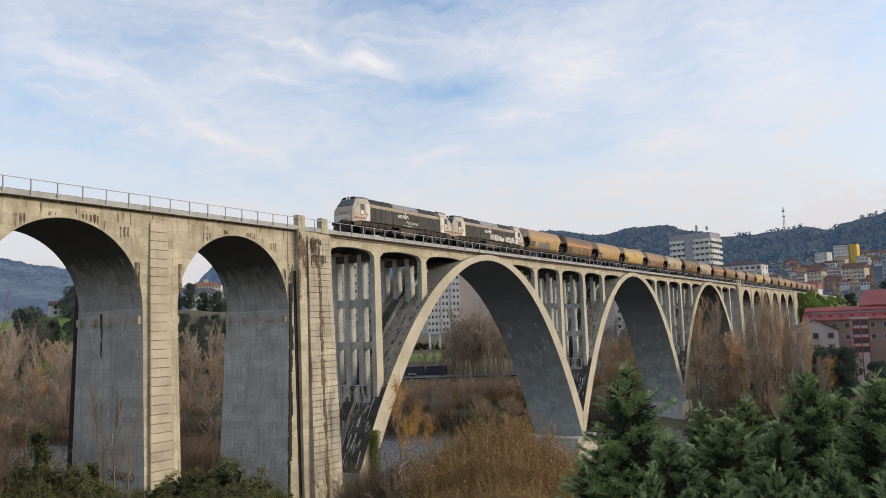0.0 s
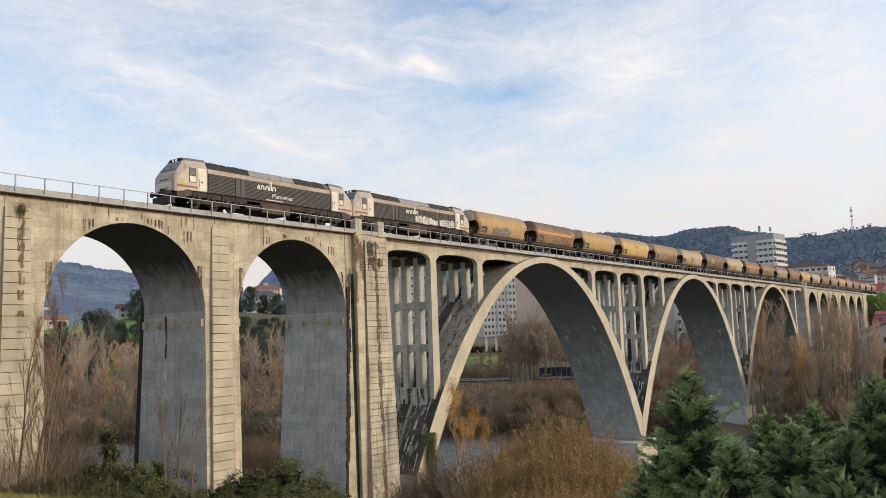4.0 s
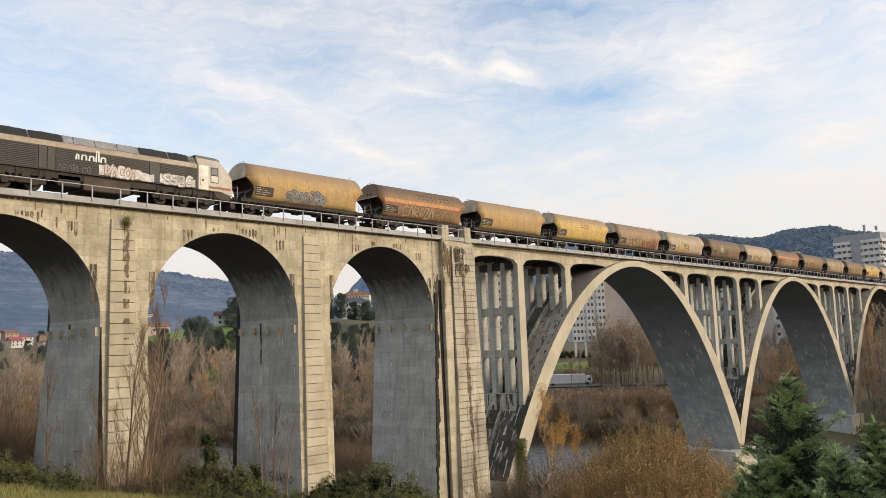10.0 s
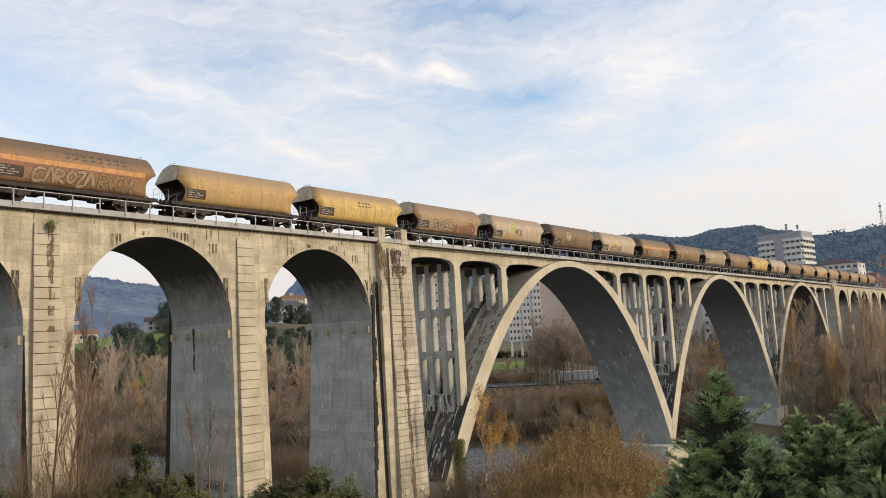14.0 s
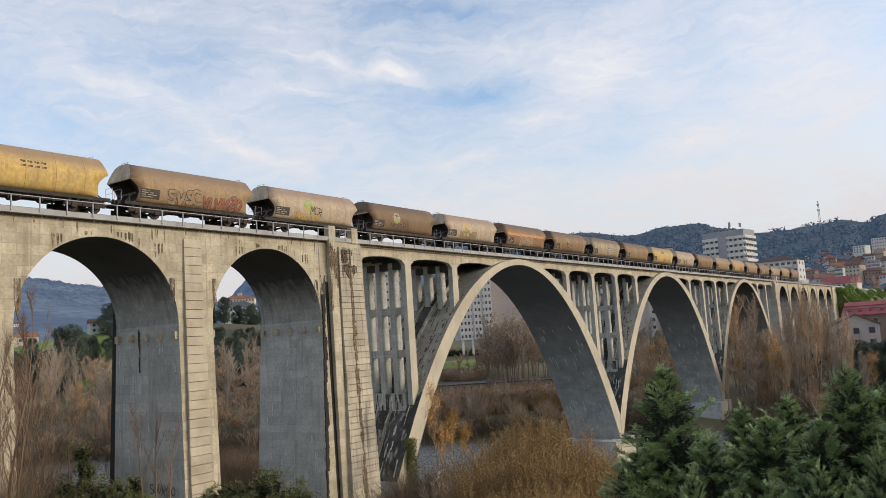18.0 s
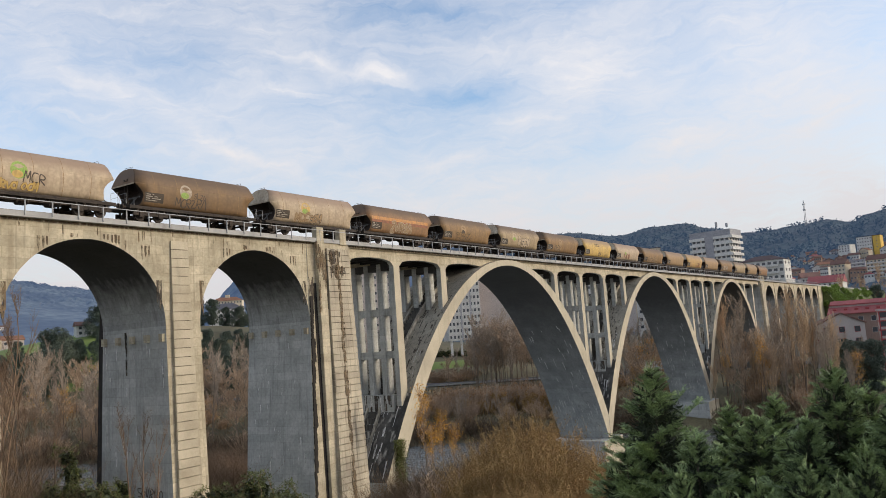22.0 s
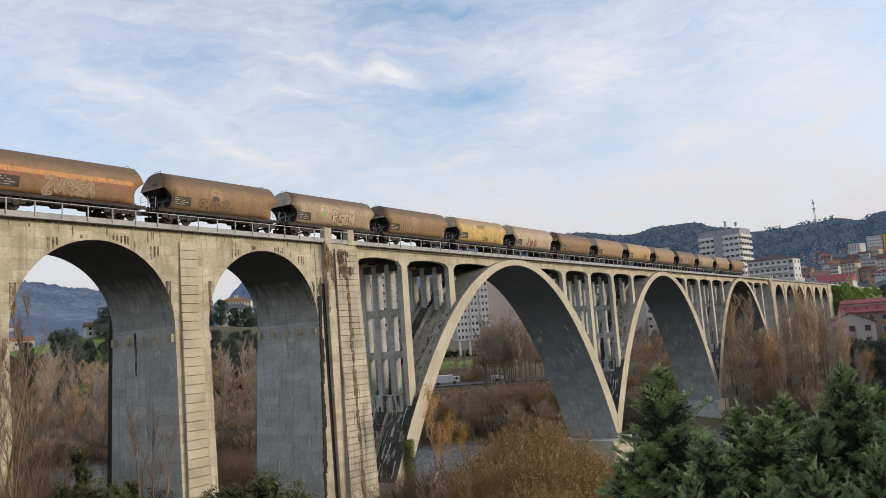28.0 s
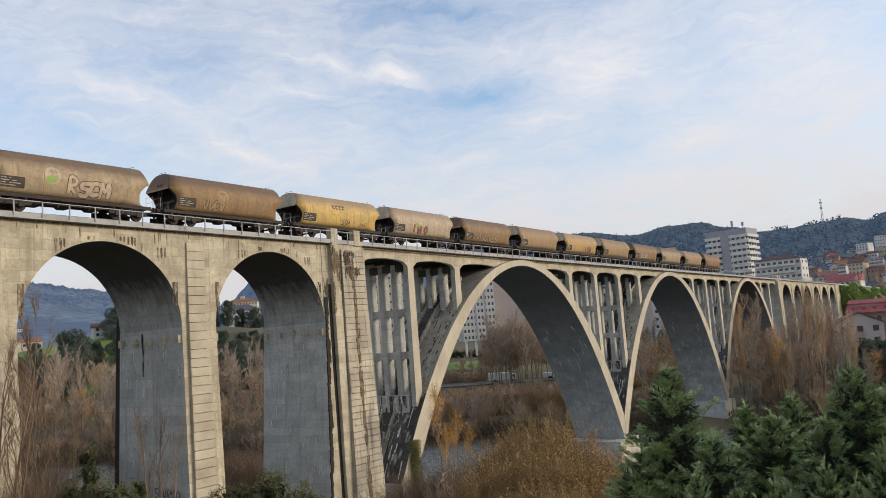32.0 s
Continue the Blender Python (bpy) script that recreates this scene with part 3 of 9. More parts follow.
def west_woods():
    """Crowns on the hazy hill beyond the river and along its crest."""
    rnd = random.Random(64)
    verts, faces = [], []
    for k in range(700):
        az = rnd.uniform(12, 44)
        t = 1.0 - 0.03 * rnd.random()
        r = 900 + 1400 * t
        x, y = r * math.sin(radians(az)), r * math.cos(radians(az))
        if noise.noise((az * 0.8, 0, 7)) < -0.1:
            continue
        z = 2300 * math.tan(radians(crest([(14, 30, 6.9)], az))) * t ** 0.9 - 12 * (1 - t)
        z += noise.noise((x * 0.004, y * 0.004, 1.0)) * 20 * t * (1 - 0.8 * t)
        s = rnd.uniform(0.3, 0.6)
        for j in range(7):
            c = Vector((x + rnd.gauss(0, 2.6) * s, y + rnd.gauss(0, 2.6) * s, z + 14 * s * rnd.uniform(-0.1, 0.9)))
            a = rnd.uniform(0, 6.28)
            u = Vector((math.cos(a), math.sin(a), rnd.uniform(-0.5, 0.5))) * rnd.uniform(2.0, 4.0) * s
            v = Vector((rnd.gauss(0, 0.4), rnd.gauss(0, 0.4), 1)) * rnd.uniform(1.8, 3.2) * s
            o = len(verts)
            verts += [c - u, c - v * 0.7, c + u, c + v]
            faces.append((o, o + 1, o + 2, o + 3))
        o = len(verts)
        verts += [(x - 0.4, y, z - 4), (x + 0.4, y, z - 4), (x, y, z + 9 * s)]
        faces.append((o, o + 1, o + 2))
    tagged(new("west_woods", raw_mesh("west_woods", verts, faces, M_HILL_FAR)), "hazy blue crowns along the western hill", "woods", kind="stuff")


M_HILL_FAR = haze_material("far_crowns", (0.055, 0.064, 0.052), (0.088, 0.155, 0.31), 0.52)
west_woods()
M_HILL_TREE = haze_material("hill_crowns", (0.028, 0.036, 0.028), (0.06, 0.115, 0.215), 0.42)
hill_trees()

# ---- viaduct ----
SPAN_P, ARCH_R, SPRING = 8.378 * U, 3.328 * U, 1.286 * U
ARCH_X0 = 17.394 * U          # centre of the second visible approach arch
DECK_TOP, SLAB_LOW = 5.414 * U, 5.21 * U
MAIN_X, MAIN_L = 49.383 * U, 30.633 * U
A1, A2, TOWER_IN = 8.0 * U, 12.812 * U, 17.003 * U
RIB_Y, COL_Y = FACE - 0.4, FACE + 0.2
viaduct = thing("railway_viaduct", "long cream concrete railway viaduct with tall open-spandrel arches", "bridge", at=(0, FACE, 0))


def vp(name, bm, mat, label="", parent=None):
    """A part of the viaduct, given in world metres."""
    bmesh.ops.translate(bm, verts=bm.verts, vec=(0, -FACE, 0))
    return part(name, bm, mat, parent or viaduct, label)


def by_side(ob_mesh, front, side):
    """Front and back faces take one material, faces across the bridge another."""
    ob_mesh.materials.clear()
    ob_mesh.materials.append(front)
    ob_mesh.materials.append(side)
    for f in ob_mesh.polygons:
        f.material_index = 0 if abs(f.normal.y) > 0.7 else 1


def approach_arch(cx, left=True, right=True):
    """A round arch with its spandrel walls, from the middle of one pier to the middle of the next."""
    bm = bmesh.new()
    n = 40
    arc = [(cx - ARCH_R * math.cos(math.pi * i / n), SPRING + ARCH_R * math.sin(math.pi * i / n)) for i in range(n + 1)]
    x0, x1 = cx - SPAN_P / 2, cx + SPAN_P / 2
    cols = []
    pts = [(x0, SPRING)] + arc + [(x1, SPRING)]
    rows = {}
    for y in (FACE, FACE + DEPTH):
        low = [bm.verts.new((x, y, z)) for x, z in pts]
        top = [bm.verts.new((x, y, SLAB_LOW)) for x, _ in pts]
        rows[y] = (low, top)
        for i in range(len(pts) - 1):
            if abs(pts[i][0] - pts[i + 1][0]) < 1e-6:
                continue
            f = (low[i], low[i + 1], top[i + 1], top[i])
            bm.faces.new(f if y == FACE else f[::-1])
    (la, ta), (lb, tb) = rows[FACE], rows[FACE + DEPTH]
    for i in range(len(pts) - 1):
        bm.faces.new((la[i + 1], la[i], lb[i], lb[i + 1]))
    bmesh.ops.recalc_face_normals(bm, faces=bm.faces)
    ob = vp("approach_arch", bm, M_CONCRETE)
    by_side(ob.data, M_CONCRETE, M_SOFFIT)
    return ob


def battered(bm, x0, x1, y0, y1, z0, z1, out_x=0.0, out_y=0.0):
    """A block whose foot is wider than its head."""
    v = box(bm, x0, x1, y0, y1, z0, z1)
    for i, (sx, sy) in enumerate(((-1, -1), (1, -1), (1, 1), (-1, 1))):
        v[i].co.x += sx * out_x
        v[i].co.y += sy * out_y


def course_mesh(name, w0, w1, h, y0, y1, mat):
    """One course of a pilaster, its joints cut back: narrower and less proud at its head."""
    bm = bmesh.new()
    v = box(bm, -w1 / 2, w1 / 2, y1, 0.05, -h + 0.045, 0)
    for i in (0, 1):
        v[i].co.x = math.copysign(w0 / 2, v[i].co.x)
        v[i].co.y = y0
    v[2].co.x, v[3].co.x = w0 / 2, -w0 / 2
    return mesh_of(bm, name, mat)


def pilaster(cx, top, foot, w_top, w_foot, proud_top, proud_foot, parent, mat, h=0.70):
    n = int((top - foot) / h)
    core = boxes((cx - w_top / 2 + 0.03, cx + w_top / 2 - 0.03, FACE - proud_top + 0.04, FACE + 0.3, foot, top))
    ob = vp("pilaster", core, M_JOINT, parent=parent)
    for i in range(n):
        t0, t1 = (i + 1) / n, i / n
        me = course_mesh("course", w_top + (w_foot - w_top) * t0, w_top + (w_foot - w_top) * t1, h, -(proud_top + (proud_foot - proud_top) * t0), -(proud_top + (proud_foot - proud_top) * t1), mat)
        part("course", me, None, ob, at=(cx, 0, top - i * h))
    return ob


def pier(cx, foot, lean=0.15):
    half = SPAN_P / 2 - ARCH_R
    bm = bmesh.new()
    v = box(bm, cx - half, cx + half, FACE, FACE + DEPTH, foot, SPRING)
    for i, (ox, oy) in enumerate(((-lean * 0.35, -0.35), (0.05, -0.35), (0.05, 0.6), (-lean, 0.6))):
        v[i].co.x += ox
        v[i].co.y += oy
    ob = vp("pier", bm, M_CONCRETE)
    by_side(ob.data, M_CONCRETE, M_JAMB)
    pilaster(cx - 0.22, 9.05, foot, 1.6, 2.25, 0.12, 0.6, ob, M_COURSE)
    rear = bmesh.new()
    battered(rear, cx - 1.45, cx + 1.45, FACE + DEPTH - 0.2, FACE + DEPTH + 0.35, foot, 9.0, 0.08, 1.4)
    vp("back_pilaster", rear, M_STAIN, "black-stained rear pilaster", parent=ob)
    for side in (-1, 1):
        for k in range(5):
            y = FACE + 0.35 + k * 1.85
            c = boxes((cx + side * (half + 0.0), cx + side * (half + 0.28), y - 0.22, y + 0.22, 1.25, 1.85)) if side > 0 else boxes((cx - half - 0.28, cx - half, y - 0.22, y + 0.22, 1.25, 1.85))
            vp("corbel", c, M_CONCRETE, parent=ob)
    return ob


NEAR_ARCHES = [ARCH_X0 + k * SPAN_P for k in (-3, -2, -1, 0, 1)]
for cx in NEAR_ARCHES:
    approach_arch(cx)
for k in (-3, -2, -1, 0):
    cx = ARCH_X0 + (k + 0.5) * SPAN_P
    pier(cx, land(cx, FACE) - 1.5, 0.2 if k == 0 else 1.0)


def tower(x0, x1, foot, mirror=1):
    """The heavy pier between approach and main arches: a plain strip, a coursed buttress and two parapet posts."""
    bm = bmesh.new()
    near, far = (x0, x1) if mirror > 0 else (x1, x0)
    prism(bm, [(near, SLAB_LOW), (near, SPRING), (near - 1.25 * mirror, foot), (far, foot), (far, SPRING), (far, SLAB_LOW)], "y", FACE - 0.05, FACE + DEPTH + 0.05)
    for v in bm.verts:
        if v.co.z < foot + 0.1:
            v.co.y += -0.4 if v.co.y < FACE + 1 else 0.6
    ob = vp("tower_pier", bm, M_CONCRETE)
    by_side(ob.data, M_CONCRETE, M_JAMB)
    sx = STRIP_X if mirror > 0 else x1 - 0.75
    strip = bmesh.new()
    battered(strip, sx - 0.5, sx + 0.5, FACE - 0.45, FACE + 0.2, foot, 10.1, 0.02, 0.3)
    vp("strip", strip, M_CONCRETE, parent=ob)
    gap = bmesh.new()
    battered(gap, sx - 0.68 * mirror - 0.16, sx - 0.68 * mirror + 0.16, FACE - 0.09, FACE + 0.2, foot, 6.0, 0.02, 0.36)
    vp("movement_joint", gap, M_STAIN, "black movement joint", parent=ob)
    bx = sx + 2.4 * mirror
    back = bmesh.new()
    battered(back, bx - 1.75, bx + 1.75, FACE - 0.3, FACE + 0.2, foot, 9.9, 0.2, 0.5)
    vp("buttress_backing", back, M_CONCRETE, parent=ob)
    pilaster(bx, 9.35, foot, 3.2, 4.3, 0.5, 1.35, ob, M_COURSE_DARK, 0.6)
    for px, w in ((sx, 1.0), (sx + 3.3 * mirror, 0.95)):
        vp("parapet_post", boxes((px - w / 2, px + w / 2, FACE - 0.47, FACE + 0.15, 9.8, 11.35), bevel=0.04), M_CONCRETE, parent=ob)
    return ob


STRIP_X = 56.82
tower(ARCH_X0 + SPAN_P + ARCH_R, MAIN_X - TOWER_IN, -22)
tower(MAIN_X + 2 * MAIN_L + TOWER_IN, MAIN_X + 2 * MAIN_L + TOWER_IN + 5.0, -22, -1)


def rib_in(x):
    return 8.976 - 0.03 * x * x - 3.455e-6 * x ** 4


def rib_out(x):
    return 9.73 - 0.02395 * x * x - 5.1e-6 * x ** 4


def main_arch(cx):
    """The parabolic barrel of a main span, with the stair on its back."""
    bm = bmesh.new()
    n, half = 56, MAIN_L / 2 - 0.05
    xs = [-half + 2 * half * i / n for i in range(n + 1)]
    a = [[bm.verts.new((cx + x, y, z)) for x, z in [(x, rib_in(x)) for x in xs]] for y in (RIB_Y, FACE + DEPTH)]
    b = [[bm.verts.new((cx + x, y, z)) for x, z in [(x, rib_out(x)) for x in xs]] for y in (RIB_Y, FACE + DEPTH)]
    for i in range(n):
        bm.faces.new((a[0][i], a[0][i + 1], b[0][i + 1], b[0][i]))
        bm.faces.new((a[1][i + 1], a[1][i], b[1][i], b[1][i + 1]))
        bm.faces.new((a[0][i + 1], a[0][i], a[1][i], a[1][i + 1]))
        bm.faces.new((b[0][i], b[0][i + 1], b[1][i + 1], b[1][i]))
    for i in (0, n):
        bm.faces.new((a[0][i], b[0][i], b[1][i], a[1][i]))
    bmesh.ops.recalc_face_normals(bm, faces=bm.faces)
    ob = vp("main_arch", bm, M_RIB)
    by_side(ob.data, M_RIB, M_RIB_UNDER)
    ob.data.materials.append(M_EXTRADOS)
    ob.data.materials.append(M_EXTRADOS_BLACK)
    for f in ob.data.polygons:
        if f.material_index == 1 and f.normal.z > 0.2:
            f.material_index = 2 if abs(f.center.x - cx) < 24.2 else 3
    for side in (-1, 1):
        st = bmesh.new()
        steps = []
        for k in range(46):
            x = side * (10.5 + k * 0.4)
            z = rib_out(x)
            steps += [(cx + x - 0.2 * side, z + 0.28), (cx + x + 0.2 * side, z + 0.28)]
        prism(st, steps + [(px_, pz_ - 0.75) for px_, pz_ in steps[::-1]], "y", FACE + 3.3, FACE + 4.4)
        vp("arch_stair", st, M_EXTRADOS_BLACK, parent=ob)
        for y in (FACE + 2.9, FACE + 4.6):
            kx = [side * (10.2 + k * 0.8) for k in range(25)]
            kb = bmesh.new()
            prism(kb, [(cx + q, rib_out(q) + 0.5) for q in kx] + [(cx + q, rib_out(q) - 0.2) for q in kx[::-1]], "y", y, y + 0.25)
            vp("stair_kerb", kb, M_EXTRADOS, parent=ob)
    return ob


random_foot = random.Random(71)


def bent(x, foot, beams):
    """A row of four columns across the bridge, with head beam and ties."""
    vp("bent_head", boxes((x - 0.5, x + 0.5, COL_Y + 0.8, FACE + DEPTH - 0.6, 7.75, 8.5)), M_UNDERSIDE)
    for k in range(5):
        y = COL_Y + k * 1.8
        c = bmesh.new()
        v = box(c, x - 0.52, x + 0.52, y, y + 0.6, foot, 8.5)
        for i in range(4):
            v[i].co.x += 0.08 * (1 if v[i].co.x > x else -1)
        o = vp("spandrel_column", c, M_RIB)
        # inner columns are grey all round, their shade put into the colour
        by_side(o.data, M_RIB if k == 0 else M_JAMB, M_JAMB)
    for z in beams:
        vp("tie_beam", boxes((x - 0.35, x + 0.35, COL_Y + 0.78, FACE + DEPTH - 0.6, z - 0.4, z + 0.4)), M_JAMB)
    if beams:
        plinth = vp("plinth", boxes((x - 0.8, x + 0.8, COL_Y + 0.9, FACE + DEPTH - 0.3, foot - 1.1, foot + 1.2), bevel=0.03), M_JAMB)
        for mat, count in ((M_BLACK, 15), (M_LIME, 7)):
            runs = bmesh.new()
            for _ in range(count):
                y, w, dz = COL_Y + 1.0 + random_foot.random() * (DEPTH - 2.4), random_foot.uniform(0.06, 0.5), random_foot.uniform(0.5, 2.1)
                out = random_foot.uniform(0.006, 0.03) + (0.02 if mat is M_LIME else 0)
                box(runs, x - 0.8 - out, x + 0.8 + out, y, y + w * (0.4 if mat is M_LIME else 1), foot + 1.15 - dz, foot + 1.15)
            tagged(vp("damp_film" if mat is M_BLACK else "lime_film", runs, mat, parent=plinth), kind="stuff")


def lintel(x0, x1, rise=0.62):
    """The arched edge beam over one bay, on both sides of the deck."""
    n = 14
    pts = []
    for i in range(n + 1):
        t = i / n
        pts.append((x0 + (x1 - x0) * t, 8.27 + rise * math.sqrt(max(0, 1 - (2 * t - 1) ** 2)) if 0 < i < n else 8.1))
    for y in (COL_Y, FACE + DEPTH - 0.7):
        bm = bmesh.new()
        prism(bm, pts + [(x1, SLAB_LOW), (x0, SLAB_LOW)], "y", y, y + 0.5)
        o = vp("edge_beam", bm, M_CONCRETE)
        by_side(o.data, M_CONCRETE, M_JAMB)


main_centres = [MAIN_X + i * MAIN_L for i in range(3)]
for cx in main_centres:
    main_arch(cx)
    for s, a in ((-1, A2), (-1, A1), (1, A1), (1, A2)):
        bent(cx + s * a, rib_out(a) - 0.6, (3.2, -1.4) if a == A2 else ())
    for s in (-1, 1):
        lintel(min(cx + s * (A1 + 0.52), cx + s * (A2 - 0.52)), max(cx + s * (A1 + 0.52), cx + s * (A2 - 0.52)))
        lintel(min(cx + s * 5.5, cx + s * (A1 - 0.52)), max(cx + s * 5.5, cx + s * (A1 - 0.52)))
    vp("crown_wall", boxes((cx - 5.5, cx + 5.5, COL_Y, COL_Y + 0.5, 8.985, SLAB_LOW)), M_CONCRETE)
    vp("crown_wall", boxes((cx - 5.5, cx + 5.5, FACE + DEPTH - 0.7, FACE + DEPTH - 0.2, 8.985, SLAB_LOW)), M_CONCRETE)
for i in range(2):
    xm = MAIN_X + (i + 0.5) * MAIN_L
    lintel(xm - (MAIN_L / 2 - A2) + 0.52, xm + (MAIN_L / 2 - A2) - 0.52)
lintel(MAIN_X - TOWER_IN, MAIN_X - A2 - 0.52)
lintel(MAIN_X + 2 * MAIN_L + A2 + 0.52, MAIN_X + 2 * MAIN_L + TOWER_IN)
for cx in main_centres:
    for x in (cx - A2, cx - A1, cx + A1, cx + A2):
        for y in (COL_Y, FACE + DEPTH - 0.7):
            vp("edge_beam", boxes((x - 0.52, x + 0.52, y + 0.004, y + 0.5, 8.5, SLAB_LOW)), M_CONCRETE)
for i in range(4):
    xm = MAIN_X + (i - 0.5) * MAIN_L
    bm = bmesh.new()
    battered(bm, xm - 3.9, xm + 3.9, FACE - 0.9, FACE + DEPTH + 0.5, -30, -17.8, 0.3, 0.3)
    o = vp("pier_base", bm, M_RIB)
    by_side(o.data, M_RIB, M_JAMB)
# far approach
FAR_X = MAIN_X + 2 * MAIN_L + TOWER_IN + 5.0
for k in range(6):
    approach_arch(FAR_X + (k + 0.5) * SPAN_P)
    pier(FAR_X + (k + 1) * SPAN_P, land(FAR_X + (k + 1) * SPAN_P, FACE) - 2)
FAR_END = FAR_X + 6 * SPAN_P
vp("abutment", boxes((FAR_END - 0.5, FAR_END + 14, FACE - 0.3, FACE + DEPTH + 0.3, -22, SLAB_LOW)), M_CONCRETE)
# deck
DECK_X0, DECK_X1 = NEAR_ARCHES[0] - SPAN_P / 2, FAR_END + 400
step = SPAN_P * 2
x = DECK_X0
while x < DECK_X1:
    e = min(x + step, DECK_X1)
    vp("deck_slab", boxes((x, e - 0.01, FACE - 0.42, FACE + DEPTH + 0.42, SLAB_LOW, DECK_TOP - 0.12), (x, e - 0.01, FACE - 0.42, FACE - 0.1, DECK_TOP - 0.125, DECK_TOP), (x, e - 0.01, FACE + DEPTH + 0.1, FACE + DEPTH + 0.42, DECK_TOP - 0.125, DECK_TOP)), M_SLAB)
    x = e
vp("under_slab", boxes((DECK_X0, FAR_END, FACE - 0.06, FACE + DEPTH + 0.06, SLAB_LOW - 0.22, SLAB_LOW + 0.004)), M_CONCRETE)
under = boxes((MAIN_X - TOWER_IN + 0.02, MAIN_X + 2 * MAIN_L + TOWER_IN - 0.02, FACE + 0.75, FACE + DEPTH - 0.75, SLAB_LOW - 0.26, SLAB_LOW - 0.215))
for k in range(96):
    bx_ = MAIN_X - TOWER_IN + 1.0 + k * 1.9
    if bx_ < MAIN_X + 2 * MAIN_L + TOWER_IN - 1:
        box(under, bx_, bx_ + 0.3, FACE + 0.75, FACE + DEPTH - 0.75, SLAB_LOW - 0.8, SLAB_LOW - 0.255)
vp("deck_ribs", under, M_UNDERSIDE, "concrete ribs under the deck, dark shade in their colour")
# strip under the slab edge: its shadow painted on, with the brown seep
vp("damp_line", boxes((DECK_X0, FAR_END, FACE - 0.075, FACE - 0.055, SLAB_LOW - 0.2, SLAB_LOW - 0.03)), M_STAIN_DARK)
# track
TRACK_Y = FACE + 4.05
RAIL_Z = 5.80 * U
bed = bmesh.new()
prism(bed, [(FACE + 1.3, DECK_TOP - 0.13), (FACE + 6.8, DECK_TOP - 0.13), (FACE + 5.9, RAIL_Z - 0.24), (FACE + 2.2, RAIL_Z - 0.24)], "x", DECK_X0, DECK_X1)
tagged(new("ballast_bed", mesh_of(bed, "ballast_bed", M_BALLAST)), "grey-brown stone ballast along the viaduct deck", "ballast", kind="structure")
track = thing("railway_track", "rusty steel rails on sleepers", "railway track", kind="structure", at=(0, TRACK_Y, 0))
for s in (-1, 1):
    part("rail", boxes((DECK_X0, DECK_X1, s * 0.87 - 0.035, s * 0.87 + 0.035, RAIL_Z - 0.17, RAIL_Z), (DECK_X0, DECK_X1, s * 0.87 - 0.07, s * 0.87 + 0.07, RAIL_Z - 0.2, RAIL_Z - 0.17)), M_RAIL, track)
sl = bmesh.new()
x = DECK_X0
while x < FAR_END:
    box(sl, x, x + 0.25, -1.3, 1.3, RAIL_Z - 0.36, RAIL_Z - 0.2)
    x += 0.6
tagged(part("sleepers", sl, M_BALLAST, track), kind="stuff")
# railing
railing = thing("railing", "grey galvanised steel railing along the deck edge", "railing", at=(0, FACE - 0.46, 0))
rail_h = (5.833 - 5.414) * U
post_mesh = mesh_of(boxes((-0.04, 0.04, -0.04, 0.04, -0.26, rail_h), bevel=0.01), "post", M_STEEL)
x0p = 9.895 * U
first = int((DECK_X0 - x0p) / U) + 1
last = int((FAR_END - x0p) / U)
for k in range(first, last):
    px = x0p + k * U
    if MAIN_X - TOWER_IN - 4.5 < px < MAIN_X - TOWER_IN + 0.2 and k % 2 == 0:
        continue
    part("post", post_mesh, None, railing, at=(px, 0, DECK_TOP))
for z, h in ((rail_h - 0.02, 0.05),):
    part("handrail", boxes((DECK_X0, FAR_END, -0.03, 0.03, DECK_TOP + z - h / 2, DECK_TOP + z + h / 2)), M_STEEL, railing)
copy_thing(railing, pose(0, FACE + DEPTH + 0.46, 0))

# embankment beyond the viaduct
M_SCRUB = material("green_scrub", (0.13, 0.165, 0.045), (0.06, 0.07, 0.03), 0.9, scale=0.2, fine=1.5, bump=0.6)
eb = bmesh.new()
prism(eb, [(FACE - 14, -14), (FACE + DEPTH + 14, -14), (FACE + DEPTH + 0.6, SLAB_LOW - 0.05), (FACE - 0.6, SLAB_LOW - 0.05)], "x", FAR_END + 9, FAR_END + 402)
tagged(new("embankment", mesh_of(eb, "embankment", M_SCRUB)), "railway embankment grown over with green scrub", "embankment", kind="structure")

# weep stains below the spandrel drains and down the pier edges
rnd = random.Random(21)


def stain(x, top, w, h, parent, mat=None):
    """A ragged run of damp, a film on the wall."""
    bm = bmesh.new()
    n = 6
    pts = [(x - w / 2, top)] + [(x - w / 2 + w * i / n, top - h * rnd.uniform(0.6, 1.0) * (0.75 + 0.25 * math.sin(math.pi * i / n))) for i in range(n + 1)] + [(x + w / 2, top)]
    prism(bm, pts, "y", FACE - 0.006, FACE + 0.05)
    vp("damp_stain", bm, mat or M_STAIN_BROWN, parent=parent)


